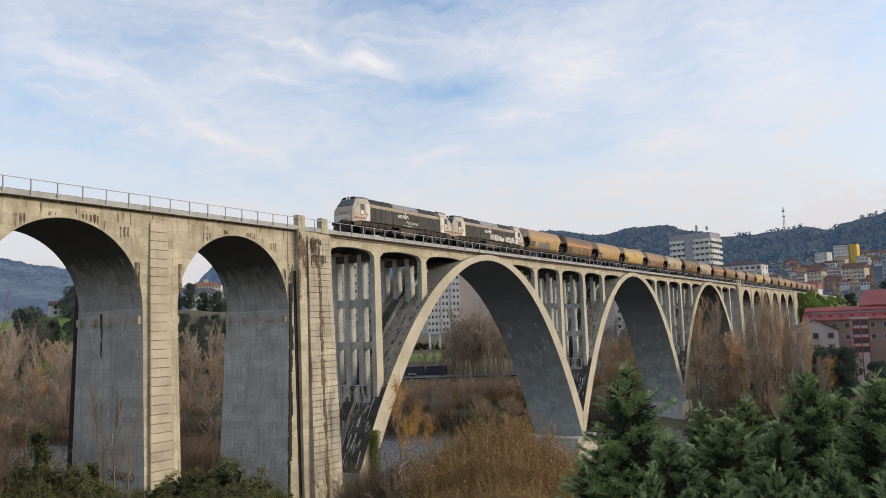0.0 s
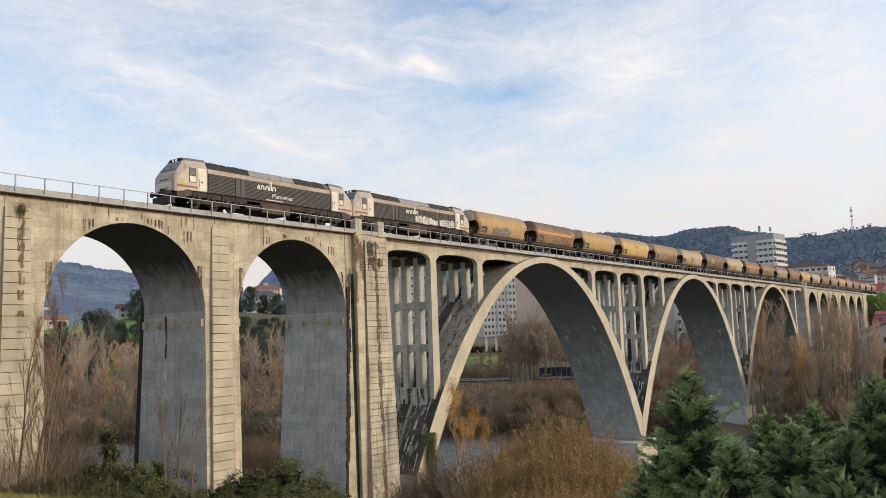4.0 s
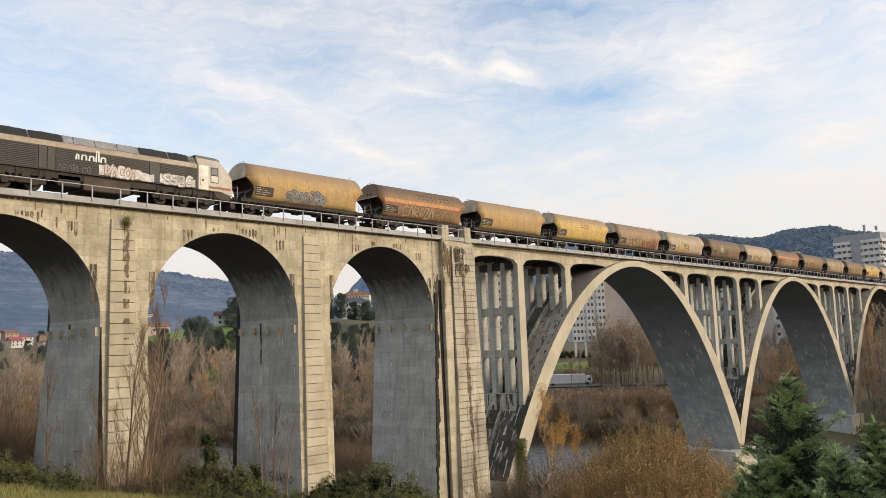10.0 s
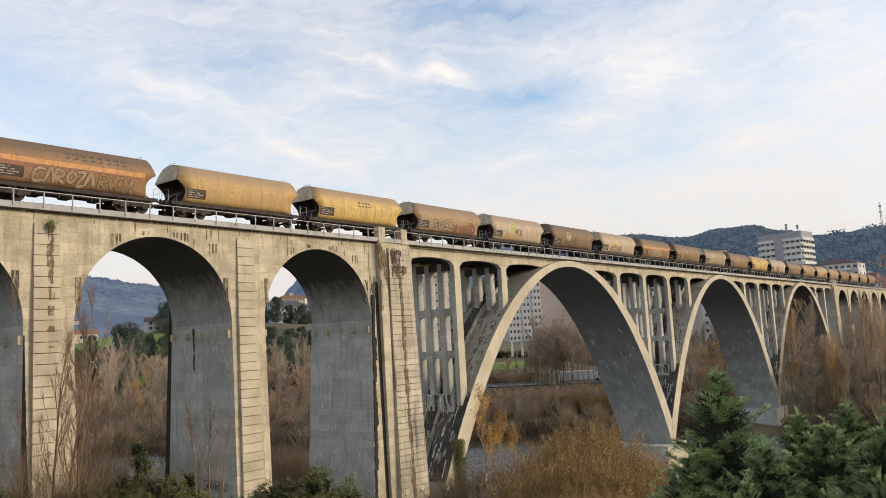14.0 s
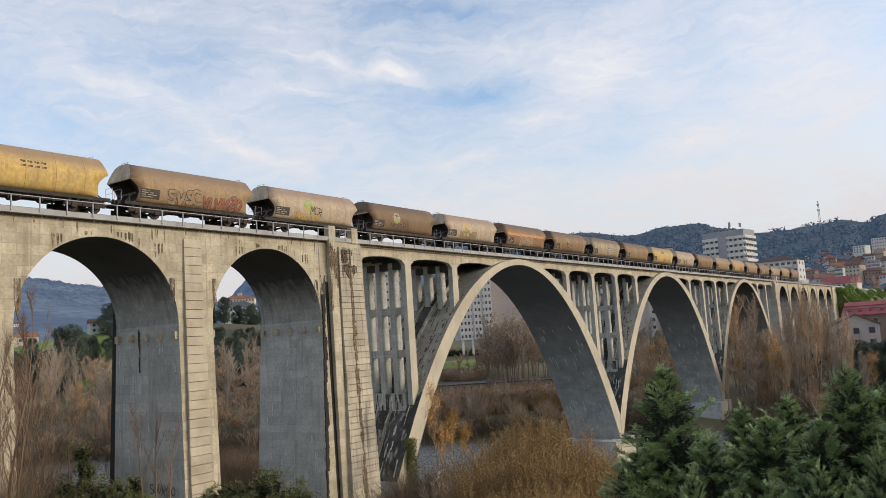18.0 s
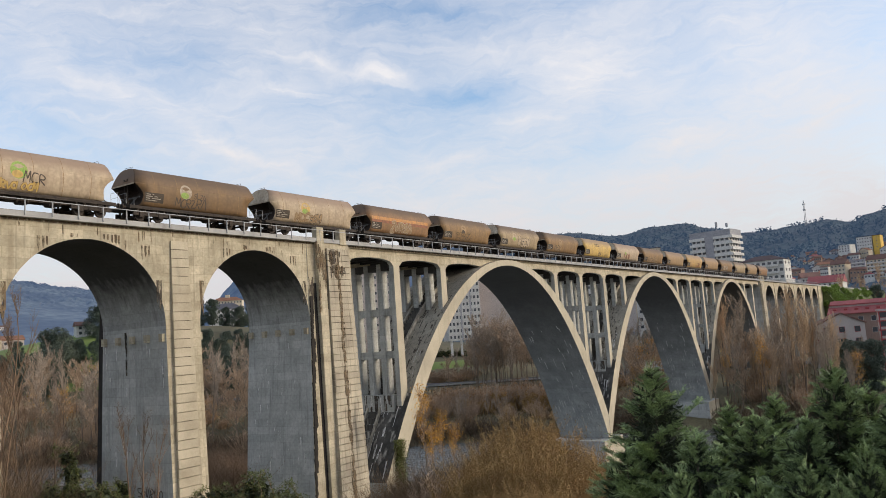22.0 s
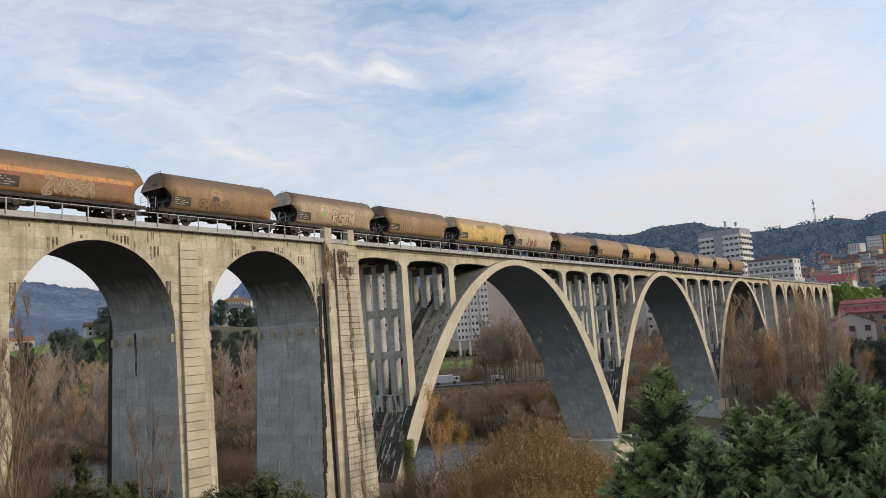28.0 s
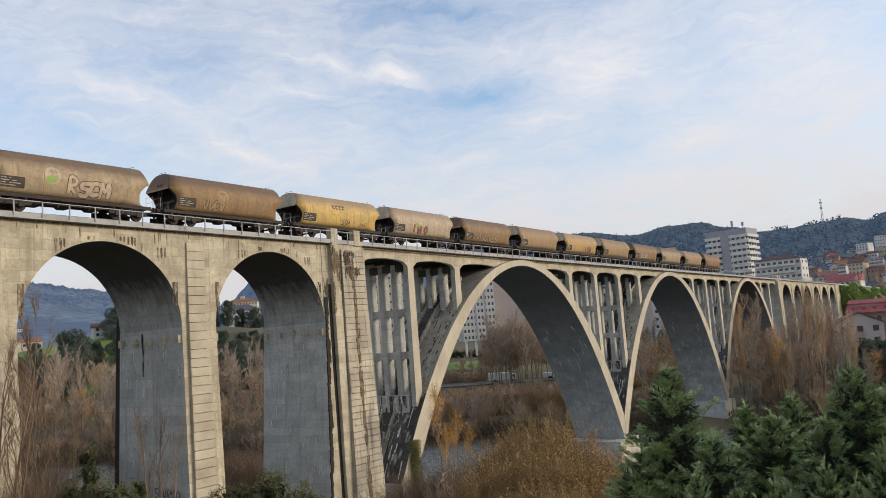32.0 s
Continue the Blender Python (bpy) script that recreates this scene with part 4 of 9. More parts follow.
spandrels = [o for o in viaduct.children if o.name.startswith("approach_arch")][:5]
for ob, cx in zip(spandrels, NEAR_ARCHES):
    for dx, n in ((-3.4, 3), (-1.5, 2), (1.5, 5), (3.1, 1), (4.3, 3)):
        zg = 9.2 - 0.034 * dx * dx + rnd.uniform(-0.1, 0.1)
        at = cx + dx - n * 0.14 + rnd.uniform(-0.3, 0.3)
        for k in range(n):
            at += rnd.uniform(0.2, 0.38)
            low = SPRING + math.sqrt(max(0.1, ARCH_R ** 2 - (at - cx) ** 2)) + 0.05
            zt = zg + rnd.uniform(-0.04, 0.04)
            stain(at, zt, rnd.uniform(0.09, 0.26), min(zt - low, rnd.uniform(0.9, 1.25)), ob, M_STAIN_DARK if rnd.random() < 0.5 else None)
    for dx in (-5.4, 5.2):
        stain(cx + dx * 1.12, rnd.uniform(5.2, 6.2), rnd.uniform(0.4, 0.6), rnd.uniform(2.4, 3.4), ob, M_BLACK if dx > 0 else None)
    for k in range(10):
        stain(cx + rnd.uniform(-7.4, 7.4), 9.66, rnd.uniform(0.04, 0.12), rnd.uniform(0.3, 1.2), ob)


# long black runs beside the tower, and white and black runs on the pier sides
tw_ob = [o for o in viaduct.children if o.name.startswith("tower_pier")][0]


def run_on(x0, x1, y, z_top, z_low, mat, parent, out=0.02):
    """A narrow ragged run, standing a film proud of a front or side."""
    bm = bmesh.new()
    n = 9
    L, R = [], []
    for i in range(n + 1):
        z = z_top + (z_low - z_top) * i / n
        L.append((x0 + rnd.uniform(-0.04, 0.05), z))
        R.append((x1 + rnd.uniform(-0.06, 0.05), z))
    prism(bm, L + R[::-1], "y", y - out, y + 0.04)
    vp("damp_run", bm, mat, parent=parent)


run_on(55.35, 55.95, FACE, 6.6, 4.4, M_BLACK, tw_ob, 0.08)
for k in range(12):
    zt = 4.8 - k * 2.0
    xe = ARCH_X0 + SPAN_P + ARCH_R - 1.25 * max(0, SPRING - zt + 1.0) / 24.4
    run_on(xe + 0.03, xe + 0.3 + rnd.uniform(0.0, 0.25), FACE - 0.03 - 0.4 * (9.9 - zt + 2) / 32, zt, zt - 2.15, M_STAIN, tw_ob, 0.06)
run_on(57.36, 57.6, FACE - 0.3, 9.0, 2.0, M_BLACK, tw_ob, 0.1)
run_on(56.2, 56.5, FACE - 0.52, 6.2, 3.2, M_STAIN_BROWN, tw_ob, 0.02)


def side_run(x, y, w, z_top, z_low, mat, parent):
    """The same on a face that looks along the bridge."""
    bm = bmesh.new()
    n = 7
    L, R = [], []
    for i in range(n + 1):
        z = z_top + (z_low - z_top) * i / n
        k = 1 - 0.6 * i / n
        L.append((y - w * k / 2 + rnd.uniform(-0.02, 0.02), z))
        R.append((y + w * k / 2 + rnd.uniform(-0.02, 0.02), z))
    prism(bm, L + R[::-1], "x", x - 0.045, x + 0.02)
    vp("damp_run", bm, mat, parent=parent)


half_p = SPAN_P / 2 - ARCH_R
piers = [o for o in viaduct.children if o.name.startswith("pier")and not o.name.startswith("pier_base")][:4]
for ob, k in zip(piers, (-3, -2, -1, 0)):
    xl = ARCH_X0 + (k + 0.5) * SPAN_P - half_p
    side_run(xl - 0.06, FACE + rnd.uniform(4.2, 5.2), 0.22, 2.2, rnd.uniform(-1.5, -0.2), M_BLACK, ob)
    for _ in range(22):
        z = rnd.uniform(-8, 2.0)
        yy = rnd.uniform(0.4, 7.8)
        side_run(xl - (0.2 if k == 0 else 1.0) * (0.35 + 0.65 * yy / DEPTH) * (SPRING - z + 0.3) / 11.5, FACE + yy, rnd.uniform(0.05, 0.11), z, z - rnd.uniform(0.3, 1.2), M_LIME, ob)
for _ in range(46):
    z = rnd.uniform(-15, 1.0)
    side_run(ARCH_X0 + SPAN_P + ARCH_R - 1.25 * max(0, SPRING - z + 0.3) / 24.4, FACE + rnd.uniform(0.6, 7.6), rnd.uniform(0.04, 0.1), z, z - rnd.uniform(0.3, 1.0), M_LIME, tw_ob)
for k in range(5):
    y = FACE + 0.35 + k * 1.85
    xe = ARCH_X0 + SPAN_P + ARCH_R
    vp("corbel", boxes((xe - 0.32, xe, y - 0.22, y + 0.22, 1.25, 1.85)), M_CONCRETE, parent=tw_ob)

# the blackened front corner of two piers, wider towards the foot
for ob, k in zip(piers, (-3, -2, -1, 0)):
    if k in (-1, -2):
        cx_ = ARCH_X0 + (k + 0.5) * SPAN_P
        ft = land(cx_, FACE) - 1.5
        wedge = bmesh.new()
        drop, rag = SPRING - 0.6 - ft, []
        for j in range(41):
            u = j / 40
            lean_ = 0.35 * (0.6 + u * drop) / (0.6 + drop)
            rag.append((cx_ - half_p - lean_ + 0.10 + 0.55 * u ** 1.3 + rnd.uniform(-0.03, 0.04) * (0.4 + u), FACE - lean_ - 0.02, SPRING - 0.6 - u * drop))
        for (xr, yr, zr), (xs, ys, zs) in zip(rag, rag[1:]):
            la, lb = FACE - 0.02 - yr, FACE - 0.02 - ys
            ring = [wedge.verts.new(v) for v in ((cx_ - half_p - la + 0.01, yr, zr), (xr, yr, zr), (xs, ys, zs), (cx_ - half_p - lb + 0.01, ys, zs))]
            wedge.faces.new(ring)
        bmesh.ops.solidify(wedge, geom=wedge.faces[:], thickness=0.02)
        vp("damp_run", wedge, M_STAIN, parent=ob)

# the dark run down the middle of the buttress, and its blackened head
bx = STRIP_X + 2.4
for k in range(18):
    zt = 9.2 - k * 1.4
    yb = FACE - (0.5 + 0.85 * (9.35 - zt) / 31.35)
    run_on(bx - 0.4 + rnd.uniform(-0.1, 0.1), bx + 0.0 + rnd.uniform(-0.1, 0.1), yb, zt, zt - 1.45, M_STAIN_BROWN, tw_ob, 0.07)
    if k < 2:
        for j in range(9):
            xa = bx - 1.5 + rnd.uniform(0, 2.4)
            run_on(xa, xa + rnd.uniform(0.12, 0.5), yb, zt - rnd.uniform(0, 0.3), zt - rnd.uniform(0.5, 1.6), M_STAIN_DARK if j % 3 else M_BLACK, tw_ob, 0.05 + 0.004 * j)
for k in range(5):
    run_on(56.1 + k * 0.26, 56.3 + k * 0.26, FACE - 0.5, 10.0 - 0.3 * k, 8.2 - rnd.uniform(0, 3), M_STAIN_BROWN, tw_ob, 0.03)

# lime runs on the underside of the main arches, towards their springing
ribs = [o for o in viaduct.children if o.name.startswith("main_arch")]
for ob, cx in zip(ribs, main_centres):
    bm = bmesh.new()
    for _ in range(60):
        xx = 27.5 - 11 * rnd.random() ** 1.6
        dz = rnd.uniform(0.3, 1.1)
        y, w = FACE + rnd.uniform(0.2, DEPTH - 0.8), rnd.uniform(0.08, 0.18)
        x2 = xx + dz / (0.06 * xx)
        quad = [(cx + q, yy, rib_in(q) - e) for e in (0.012, -0.03) for q, yy in ((xx, y), (xx, y + w), (x2, y + w * 0.4), (x2, y))]
        vs = [bm.verts.new(c) for c in quad]
        for f in ((0, 1, 2, 3), (7, 6, 5, 4), (0, 4, 5, 1), (1, 5, 6, 2), (2, 6, 7, 3), (3, 7, 4, 0)):
            bm.faces.new([vs[i] for i in f])
    bmesh.ops.recalc_face_normals(bm, faces=bm.faces)
    tagged(vp("lime_runs", bm, M_LIME, parent=ob), kind="stuff")

# black algae and pale runs down the back of the arches, towards their feet
for ob, cx in zip([o for o in viaduct.children if o.name.startswith("main_arch")], main_centres):
    for mat, count, x_hi, x_lo, wide in ((M_BLACK, 90, 13, 24, 0.32), (M_LIME, 60, 20, 28, 0.2)):
        bm = bmesh.new()
        for _ in range(count):
            xx, dz = -rnd.uniform(x_hi, x_lo), rnd.uniform(0.6, 2.4)
            y, w = FACE + rnd.uniform(0.0, DEPTH - 0.8), rnd.uniform(0.06, wide)
            x2 = xx - dz / (0.048 * -xx)
            quad = [(cx + q, yy, rib_out(q) + e) for e in (0.02, -0.04) for q, yy in ((xx, y), (xx, y + w), (x2, y + w * 0.4), (x2, y))]
            vs = [bm.verts.new(c) for c in quad]
            for f in ((0, 1, 2, 3), (7, 6, 5, 4), (0, 4, 5, 1), (1, 5, 6, 2), (2, 6, 7, 3), (3, 7, 4, 0)):
                bm.faces.new([vs[i] for i in f])
        bmesh.ops.recalc_face_normals(bm, faces=bm.faces)
        tagged(vp("algae_film" if mat is M_BLACK else "lime_film", bm, mat, parent=ob), kind="stuff")

# brown run below a weed on one pilaster, and fainter ones on its neighbours
for k, n_runs in ((-1, 7), (-2, 3)):
    px_ = ARCH_X0 + (k + 0.5) * SPAN_P
    pr = [o for o in viaduct.children if o.name.startswith("pier") and abs((o.data.vertices[0].co.x + o.data.vertices[1].co.x) / 2 - px_) < 0.5]
    for j in range(n_runs):
        zt = 8.9 - j * 1.3
        run_on(px_ - 0.22 + rnd.uniform(-0.08, 0.08), px_ + 0.18, FACE - 0.12 - 0.48 * (9.05 - zt + 1.3) / 24, zt, zt - 1.35, M_STAIN_BROWN, pr[0] if pr else viaduct, 0.02)

# ---- train ----
LOCO_LEN, WAGON_LEN = 11.3 * U, 7.62 * U
M_LOCO_GREY = material("loco_grey_paint", (0.048, 0.044, 0.041), (0.034, 0.03, 0.027), 0.6, scale=0.6, fine=5, grain=0.15, bump=0.05, streak=0.25, streak_col=(0.10, 0.075, 0.05))
M_LOCO_SILVER = material("loco_silver_paint", (0.44, 0.385, 0.31), (0.30, 0.24, 0.175), 0.5, scale=0.5, fine=4, grain=0.12, bump=0.03, streak=0.3, streak_col=(0.30, 0.17, 0.08))


def road_dirt(m, col, z0, z1, amount):
    """Brown brake dust that clings in ragged clouds to the lower body."""
    n, l = m.node_tree.nodes, m.node_tree.links
    b = n["Principled BSDF"]
    old = b.inputs["Base Color"].links[0].from_socket
    co = n.new("ShaderNodeTexCoord")
    sx = n.new("ShaderNodeSeparateXYZ")
    l.new(co.outputs["Object"], sx.inputs[0])
    ns = n.new("ShaderNodeTexNoise")
    ns.inputs["Scale"].default_value, ns.inputs["Detail"].default_value = 1.1, 7
    l.new(co.outputs["Object"], ns.inputs["Vector"])
    ad = n.new("ShaderNodeMath")
    ad.operation = "MULTIPLY_ADD"
    ad.inputs[1].default_value = 2.6
    l.new(ns.outputs["Fac"], ad.inputs[0])
    l.new(sx.outputs["Z"], ad.inputs[2])
    mr = n.new("ShaderNodeMapRange")
    mr.inputs[1].default_value, mr.inputs[2].default_value, mr.inputs[3].default_value, mr.inputs[4].default_value = z0 + 1.3, z1 + 1.3, amount, 0.0
    l.new(ad.outputs[0], mr.inputs[0])
    mx = n.new("ShaderNodeMix")
    mx.data_type = "RGBA"
    mx.inputs[7].default_value = (*col, 1)
    l.new(mr.outputs[0], mx.inputs[0])
    l.new(old, mx.inputs[6])
    l.new(mx.outputs[2], b.inputs["Base Color"])
    return m


road_dirt(M_LOCO_SILVER, (0.29, 0.165, 0.08), 1.5, 3.7, 0.95)
M_CAB = material("cab_paint", (0.52, 0.47, 0.40), (0.36, 0.30, 0.235), 0.5, scale=0.5, fine=4, grain=0.12, bump=0.03, streak=0.25, streak_col=(0.30, 0.18, 0.09))
M_LOCO_WHITE = material("loco_white_paint", (0.72, 0.69, 0.62), (0.55, 0.48, 0.40), 0.45, scale=0.9, fine=5, grain=0.1, bump=0.02)
M_LOCO_RED = material("loco_red_band", (0.34, 0.11, 0.05), (0.22, 0.09, 0.05), 0.6, scale=1.2, fine=6)
M_HATCH = material("hatch_grey", (0.30, 0.30, 0.305), (0.2, 0.2, 0.2), 0.6, scale=1.2, fine=6)
M_ROOF_DARK = material("roof_dark", (0.018, 0.017, 0.016), (0.012, 0.012, 0.012), 0.7, scale=1.2, fine=6)
M_ROOF_GREY = material("roof_grey", (0.17, 0.165, 0.16), (0.10, 0.095, 0.09), 0.7, scale=1.2, fine=6)
M_UNDER = material("underframe_grime", (0.055, 0.041, 0.031), (0.026, 0.02, 0.016), 0.85, scale=1.4, fine=7, bump=0.3)
M_TANK = material("fuel_tank_brown", (0.09, 0.06, 0.042), (0.05, 0.036, 0.027), 0.8, scale=1.2, fine=7)
M_YELLOW = material("warning_yellow", (0.75, 0.48, 0.03), (0.6, 0.36, 0.03), 0.6, scale=2)
M_LETTER = material("white_lettering", (0.75, 0.74, 0.70), (0.62, 0.60, 0.55), 0.6, scale=2, bump=0)
M_SPRAY = material("white_spray", (0.72, 0.70, 0.66), (0.40, 0.36, 0.32), 0.7, scale=1.5, fine=6, bump=0)
M_SPRAY_DARK = material("dark_spray", (0.06, 0.05, 0.045), (0.10, 0.075, 0.05), 0.8, scale=1.5, fine=6, bump=0)
M_SPRAY_PALE = material("pale_spray", (0.37, 0.26, 0.15), (0.26, 0.17, 0.09), 0.8, scale=1.5, fine=6, bump=0)
M_PLATE = material("data_panel", (0.075, 0.055, 0.04), (0.05, 0.04, 0.03), 0.8, scale=2)
M_HOOD = material("hood_dust", (0.56, 0.49, 0.37), (0.38, 0.31, 0.22), 0.8, scale=1.0, fine=5, streak=0.4, streak_col=(0.14, 0.10, 0.07))
M_DATA = material("data_writing", (0.5, 0.46, 0.38), (0.22, 0.19, 0.15), 0.8, scale=3)
# near-black wagon ends: the shade of the recess is put into the colour
M_DARKHOLE = material("hopper_end", (0.05, 0.036, 0.028), (0.03, 0.022, 0.018), 0.9, scale=1.2)


def glass(name, tint=(0.25, 0.32, 0.38)):
    m = bpy.data.materials.new(name)
    m.use_nodes = True
    b = m.node_tree.nodes["Principled BSDF"]
    b.inputs["Base Color"].default_value = (*[c * 0.25 for c in tint], 1)
    b.inputs["Roughness"].default_value, b.inputs["Specular IOR Level"].default_value = 0.06, 0.5
    return m


M_GLASS = glass("window_glass")
M_LAMP = bpy.data.materials.new("headlamp")
M_LAMP.use_nodes = True
M_LAMP.node_tree.nodes["Principled BSDF"].inputs["Emission Color"].default_value = (1, 0.8, 0.5, 1)
M_LAMP.node_tree.nodes["Principled BSDF"].inputs["Emission Strength"].default_value = 0.3


M_LENS = glass("lamp_glass", (1.2, 1.1, 0.9))


def loft(stations, closed_ends=True):
    """Skins rings of equal count, given as (x, [(y, z), ...])."""
    bm = bmesh.new()
    rings = [[bm.verts.new((x, y, z)) for y, z in ring] for x, ring in stations]
    n = len(rings[0])
    for a, b in zip(rings, rings[1:]):
        for i in range(n):
            bm.faces.new((a[i], b[i], b[(i + 1) % n], a[(i + 1) % n]))
    if closed_ends:
        bm.faces.new(rings[0])
        bm.faces.new(rings[-1][::-1])
    bmesh.ops.recalc_face_normals(bm, faces=bm.faces)
    return bm


def cab_ring(hw, low, mid, htop, top):
    return [(-hw, low), (-hw, mid), (-htop, top), (htop, top), (hw, mid), (hw, low)]


def wheel_set(r, parent, x, mat):
    bm = bmesh.new()
    for s in (-1, 1):
        tube(bm, (0, s * 0.83, 0), (0, s * 0.96, 0), r, n=20)
        tube(bm, (0, s * 0.80, 0), (0, s * 0.83, 0), r + 0.03, n=20)
        tube(bm, (0, s * 0.96, 0), (0, s * 1.0, 0), r * 0.3, n=10)
        for k in range(6):
            a = k * math.pi / 3
            tube(bm, (r * 0.6 * math.cos(a), s * 0.955, r * 0.6 * math.sin(a)), (r * 0.6 * math.cos(a), s * 0.975, r * 0.6 * math.sin(a)), 0.06, n=6)
    tube(bm, (0, -0.9, 0), (0, 0.9, 0), 0.09, n=8)
    return part("wheelset", bm, mat, parent, at=(x, 0, r))


def bogie(parent, cx, axles, r, wide=1.12):
    half = (axles[-1] - axles[0]) / 2 + 0.75
    bm = boxes((-half, half, -wide - 0.09, -wide + 0.09, 0.42, 0.78), (-half, half, wide - 0.09, wide + 0.09, 0.42, 0.78), (-0.3, 0.3, -wide, wide, 0.5, 0.8), bevel=0.03)
    for s in (-1, 1):
        for a in axles:
            box(bm, a - 0.2, a + 0.2, s * wide - 0.16, s * wide + 0.16, 0.3, 0.68)
            for e in (-0.34, 0.34):
                tube(bm, (a + e, s * (wide + 0.05), 0.62), (a + e, s * (wide + 0.05), 1.0), 0.09, n=8)
        for a0, a1 in zip(axles, axles[1:]):
            tube(bm, ((a0 + a1) / 2 - 0.25, s * (wide + 0.13), 0.5), ((a0 + a1) / 2 + 0.3, s * (wide + 0.13), 0.85), 0.05, n=6)
    b = part("bogie", bm, M_UNDER, parent, at=(cx, 0, 0))
    for a in axles:
        wheel_set(r, b, a, M_UNDER)
    return b


def lettering(text, size, x, z, parent, name="lettering", y=-1.47, mat=None, shear=0.0):
    cu = bpy.data.curves.new(name, "FONT")
    cu.body, cu.size, cu.extrude, cu.shear = text, size, 0.004, shear
    cu.materials.append(mat or M_LETTER)
    ob = new(name, cu)
    ob.parent = parent
    ob.matrix_basis = pose(x, y, z, 90, 0, 0)
    return ob


LETTER_FORMS = ([(0.1, 0), (0.1, 0.5), (0.1, 1)], [(0.75, 0.9), (0.2, 0.85), (0.25, 0.55), (0.7, 0.42), (0.65, 0.08), (0.1, 0.1)], [(0.75, 0.85), (0.25, 0.9), (0.05, 0.5), (0.25, 0.08), (0.75, 0.15)],
                [(0.05, 0), (0.35, 1), (0.7, 0)], [(0.05, 1), (0.38, 0.05), (0.75, 1)], [(0.4, 0.95), (0.05, 0.5), (0.4, 0.05), (0.75, 0.5), (0.42, 0.97)],
                [(0.1, 0), (0.1, 0.95), (0.65, 0.8), (0.55, 0.5), (0.15, 0.45), (0.7, 0)], [(0.05, 0), (0.1, 1), (0.4, 0.35), (0.7, 1), (0.75, 0)], [(0.05, 0.92), (0.7, 0.95), (0.1, 0.08), (0.75, 0.05)])


def ribbon(bm, pts, w, y):
    """A flat brush stroke with tapered ends along points (x, z)."""
    fine = []
    for i in range(len(pts) - 1):
        p0, p1, p2, p3 = pts[max(0, i - 1)], pts[i], pts[i + 1], pts[min(len(pts) - 1, i + 2)]
        for k in range(5):
            t = k / 5
            fine.append(tuple(0.5 * (2 * p1[c] + (p2[c] - p0[c]) * t + (2 * p0[c] - 5 * p1[c] + 4 * p2[c] - p3[c]) * t * t + (3 * p1[c] - p0[c] - 3 * p2[c] + p3[c]) * t ** 3) for c in (0, 1)))
    fine.append(pts[-1])
    rows = []
    for i, (x, z) in enumerate(fine):
        q, r = fine[max(0, i - 1)], fine[min(len(fine) - 1, i + 1)]
        dx, dz = r[0] - q[0], r[1] - q[1]
        ln = math.hypot(dx, dz) or 1
        h = w * (0.55 if i in (0, len(fine) - 1) else 1)
        e = -h * 0.6 if i == 0 else h * 0.6 if i == len(fine) - 1 else 0
        x, z = x + dx / ln * e, z + dz / ln * e
        rows.append((bm.verts.new((x - dz / ln * h, y, z + dx / ln * h)), bm.verts.new((x + dz / ln * h, y, z - dx / ln * h))))
    for (a, b), (c, d) in zip(rows, rows[1:]):
        bm.faces.new((a, b, d, c))


def scrawl(seed, count, size, parent, at, fill, ink, label="", side=None, fat=1.0):
    """A sprayed tag of bubble letters: dark outline below, paler fill above; it hugs the side."""
    rnd = random.Random(seed)
    x0, z0 = at
    outline, inner = bmesh.new(), bmesh.new()
    x = x0
    for k in range(count):
        form = rnd.choice(LETTER_FORMS)
        sx, sz, lean = size * rnd.uniform(0.75, 1.0), size * rnd.uniform(0.82, 1.1), rnd.uniform(-0.05, 0.25)
        zb = z0 + rnd.uniform(-0.06, 0.06) * size
        pts = [(x + (fx + lean * fz + rnd.uniform(-0.05, 0.05)) * sx, zb + (fz + rnd.uniform(-0.05, 0.05)) * sz) for fx, fz in form]
        w = size * rnd.uniform(0.09, 0.13) * fat
        if fill:
            ribbon(outline, pts, w + size * 0.055, -0.004 - 0.0012 * k)
            ribbon(inner, pts, w, -0.012 - 0.0012 * k - 0.0012 * count)
        else:
            ribbon(outline, pts, size * 0.055, -0.004 - 0.0012 * k)
        x += sx * rnd.uniform(0.72, 0.86)
    g = None
    for bm, mat, name in ((outline, ink, "graffiti"), (inner, fill, "graffiti_fill")):
        if not bm.verts:
            bm.free()
            continue
        for v in bm.verts:
            v.co.y -= side(v.co.z)
        bmesh.ops.recalc_face_normals(bm, faces=bm.faces)
        g = part(name, bm, mat, g or parent, label or "sprayed graffiti tag")
    return g


def logo_shape():
    """The operator's mark as plain rounded shapes, in a row."""
    bm = bmesh.new()
    for x, w, h in ((0, 0.28, 0.45), (0.36, 0.42, 0.45), (0.86, 0.40, 0.45), (1.30, 0.30, 0.85), (1.62, 0.42, 0.45)):
        prism(bm, [(x, 0.04), (x + 0.08, 0.0), (x + 0.13, 0.02), (x + 0.13, h - 0.16), (x + w * 0.55, h - 0.1), (x + w - 0.12, h - 0.12), (x + w - 0.1, 0.04), (x + w, 0.02), (x + w, h - 0.1), (x + w * 0.72, h), (x + 0.06, h - 0.02)], "y", -0.004, 0.004)
    return bm


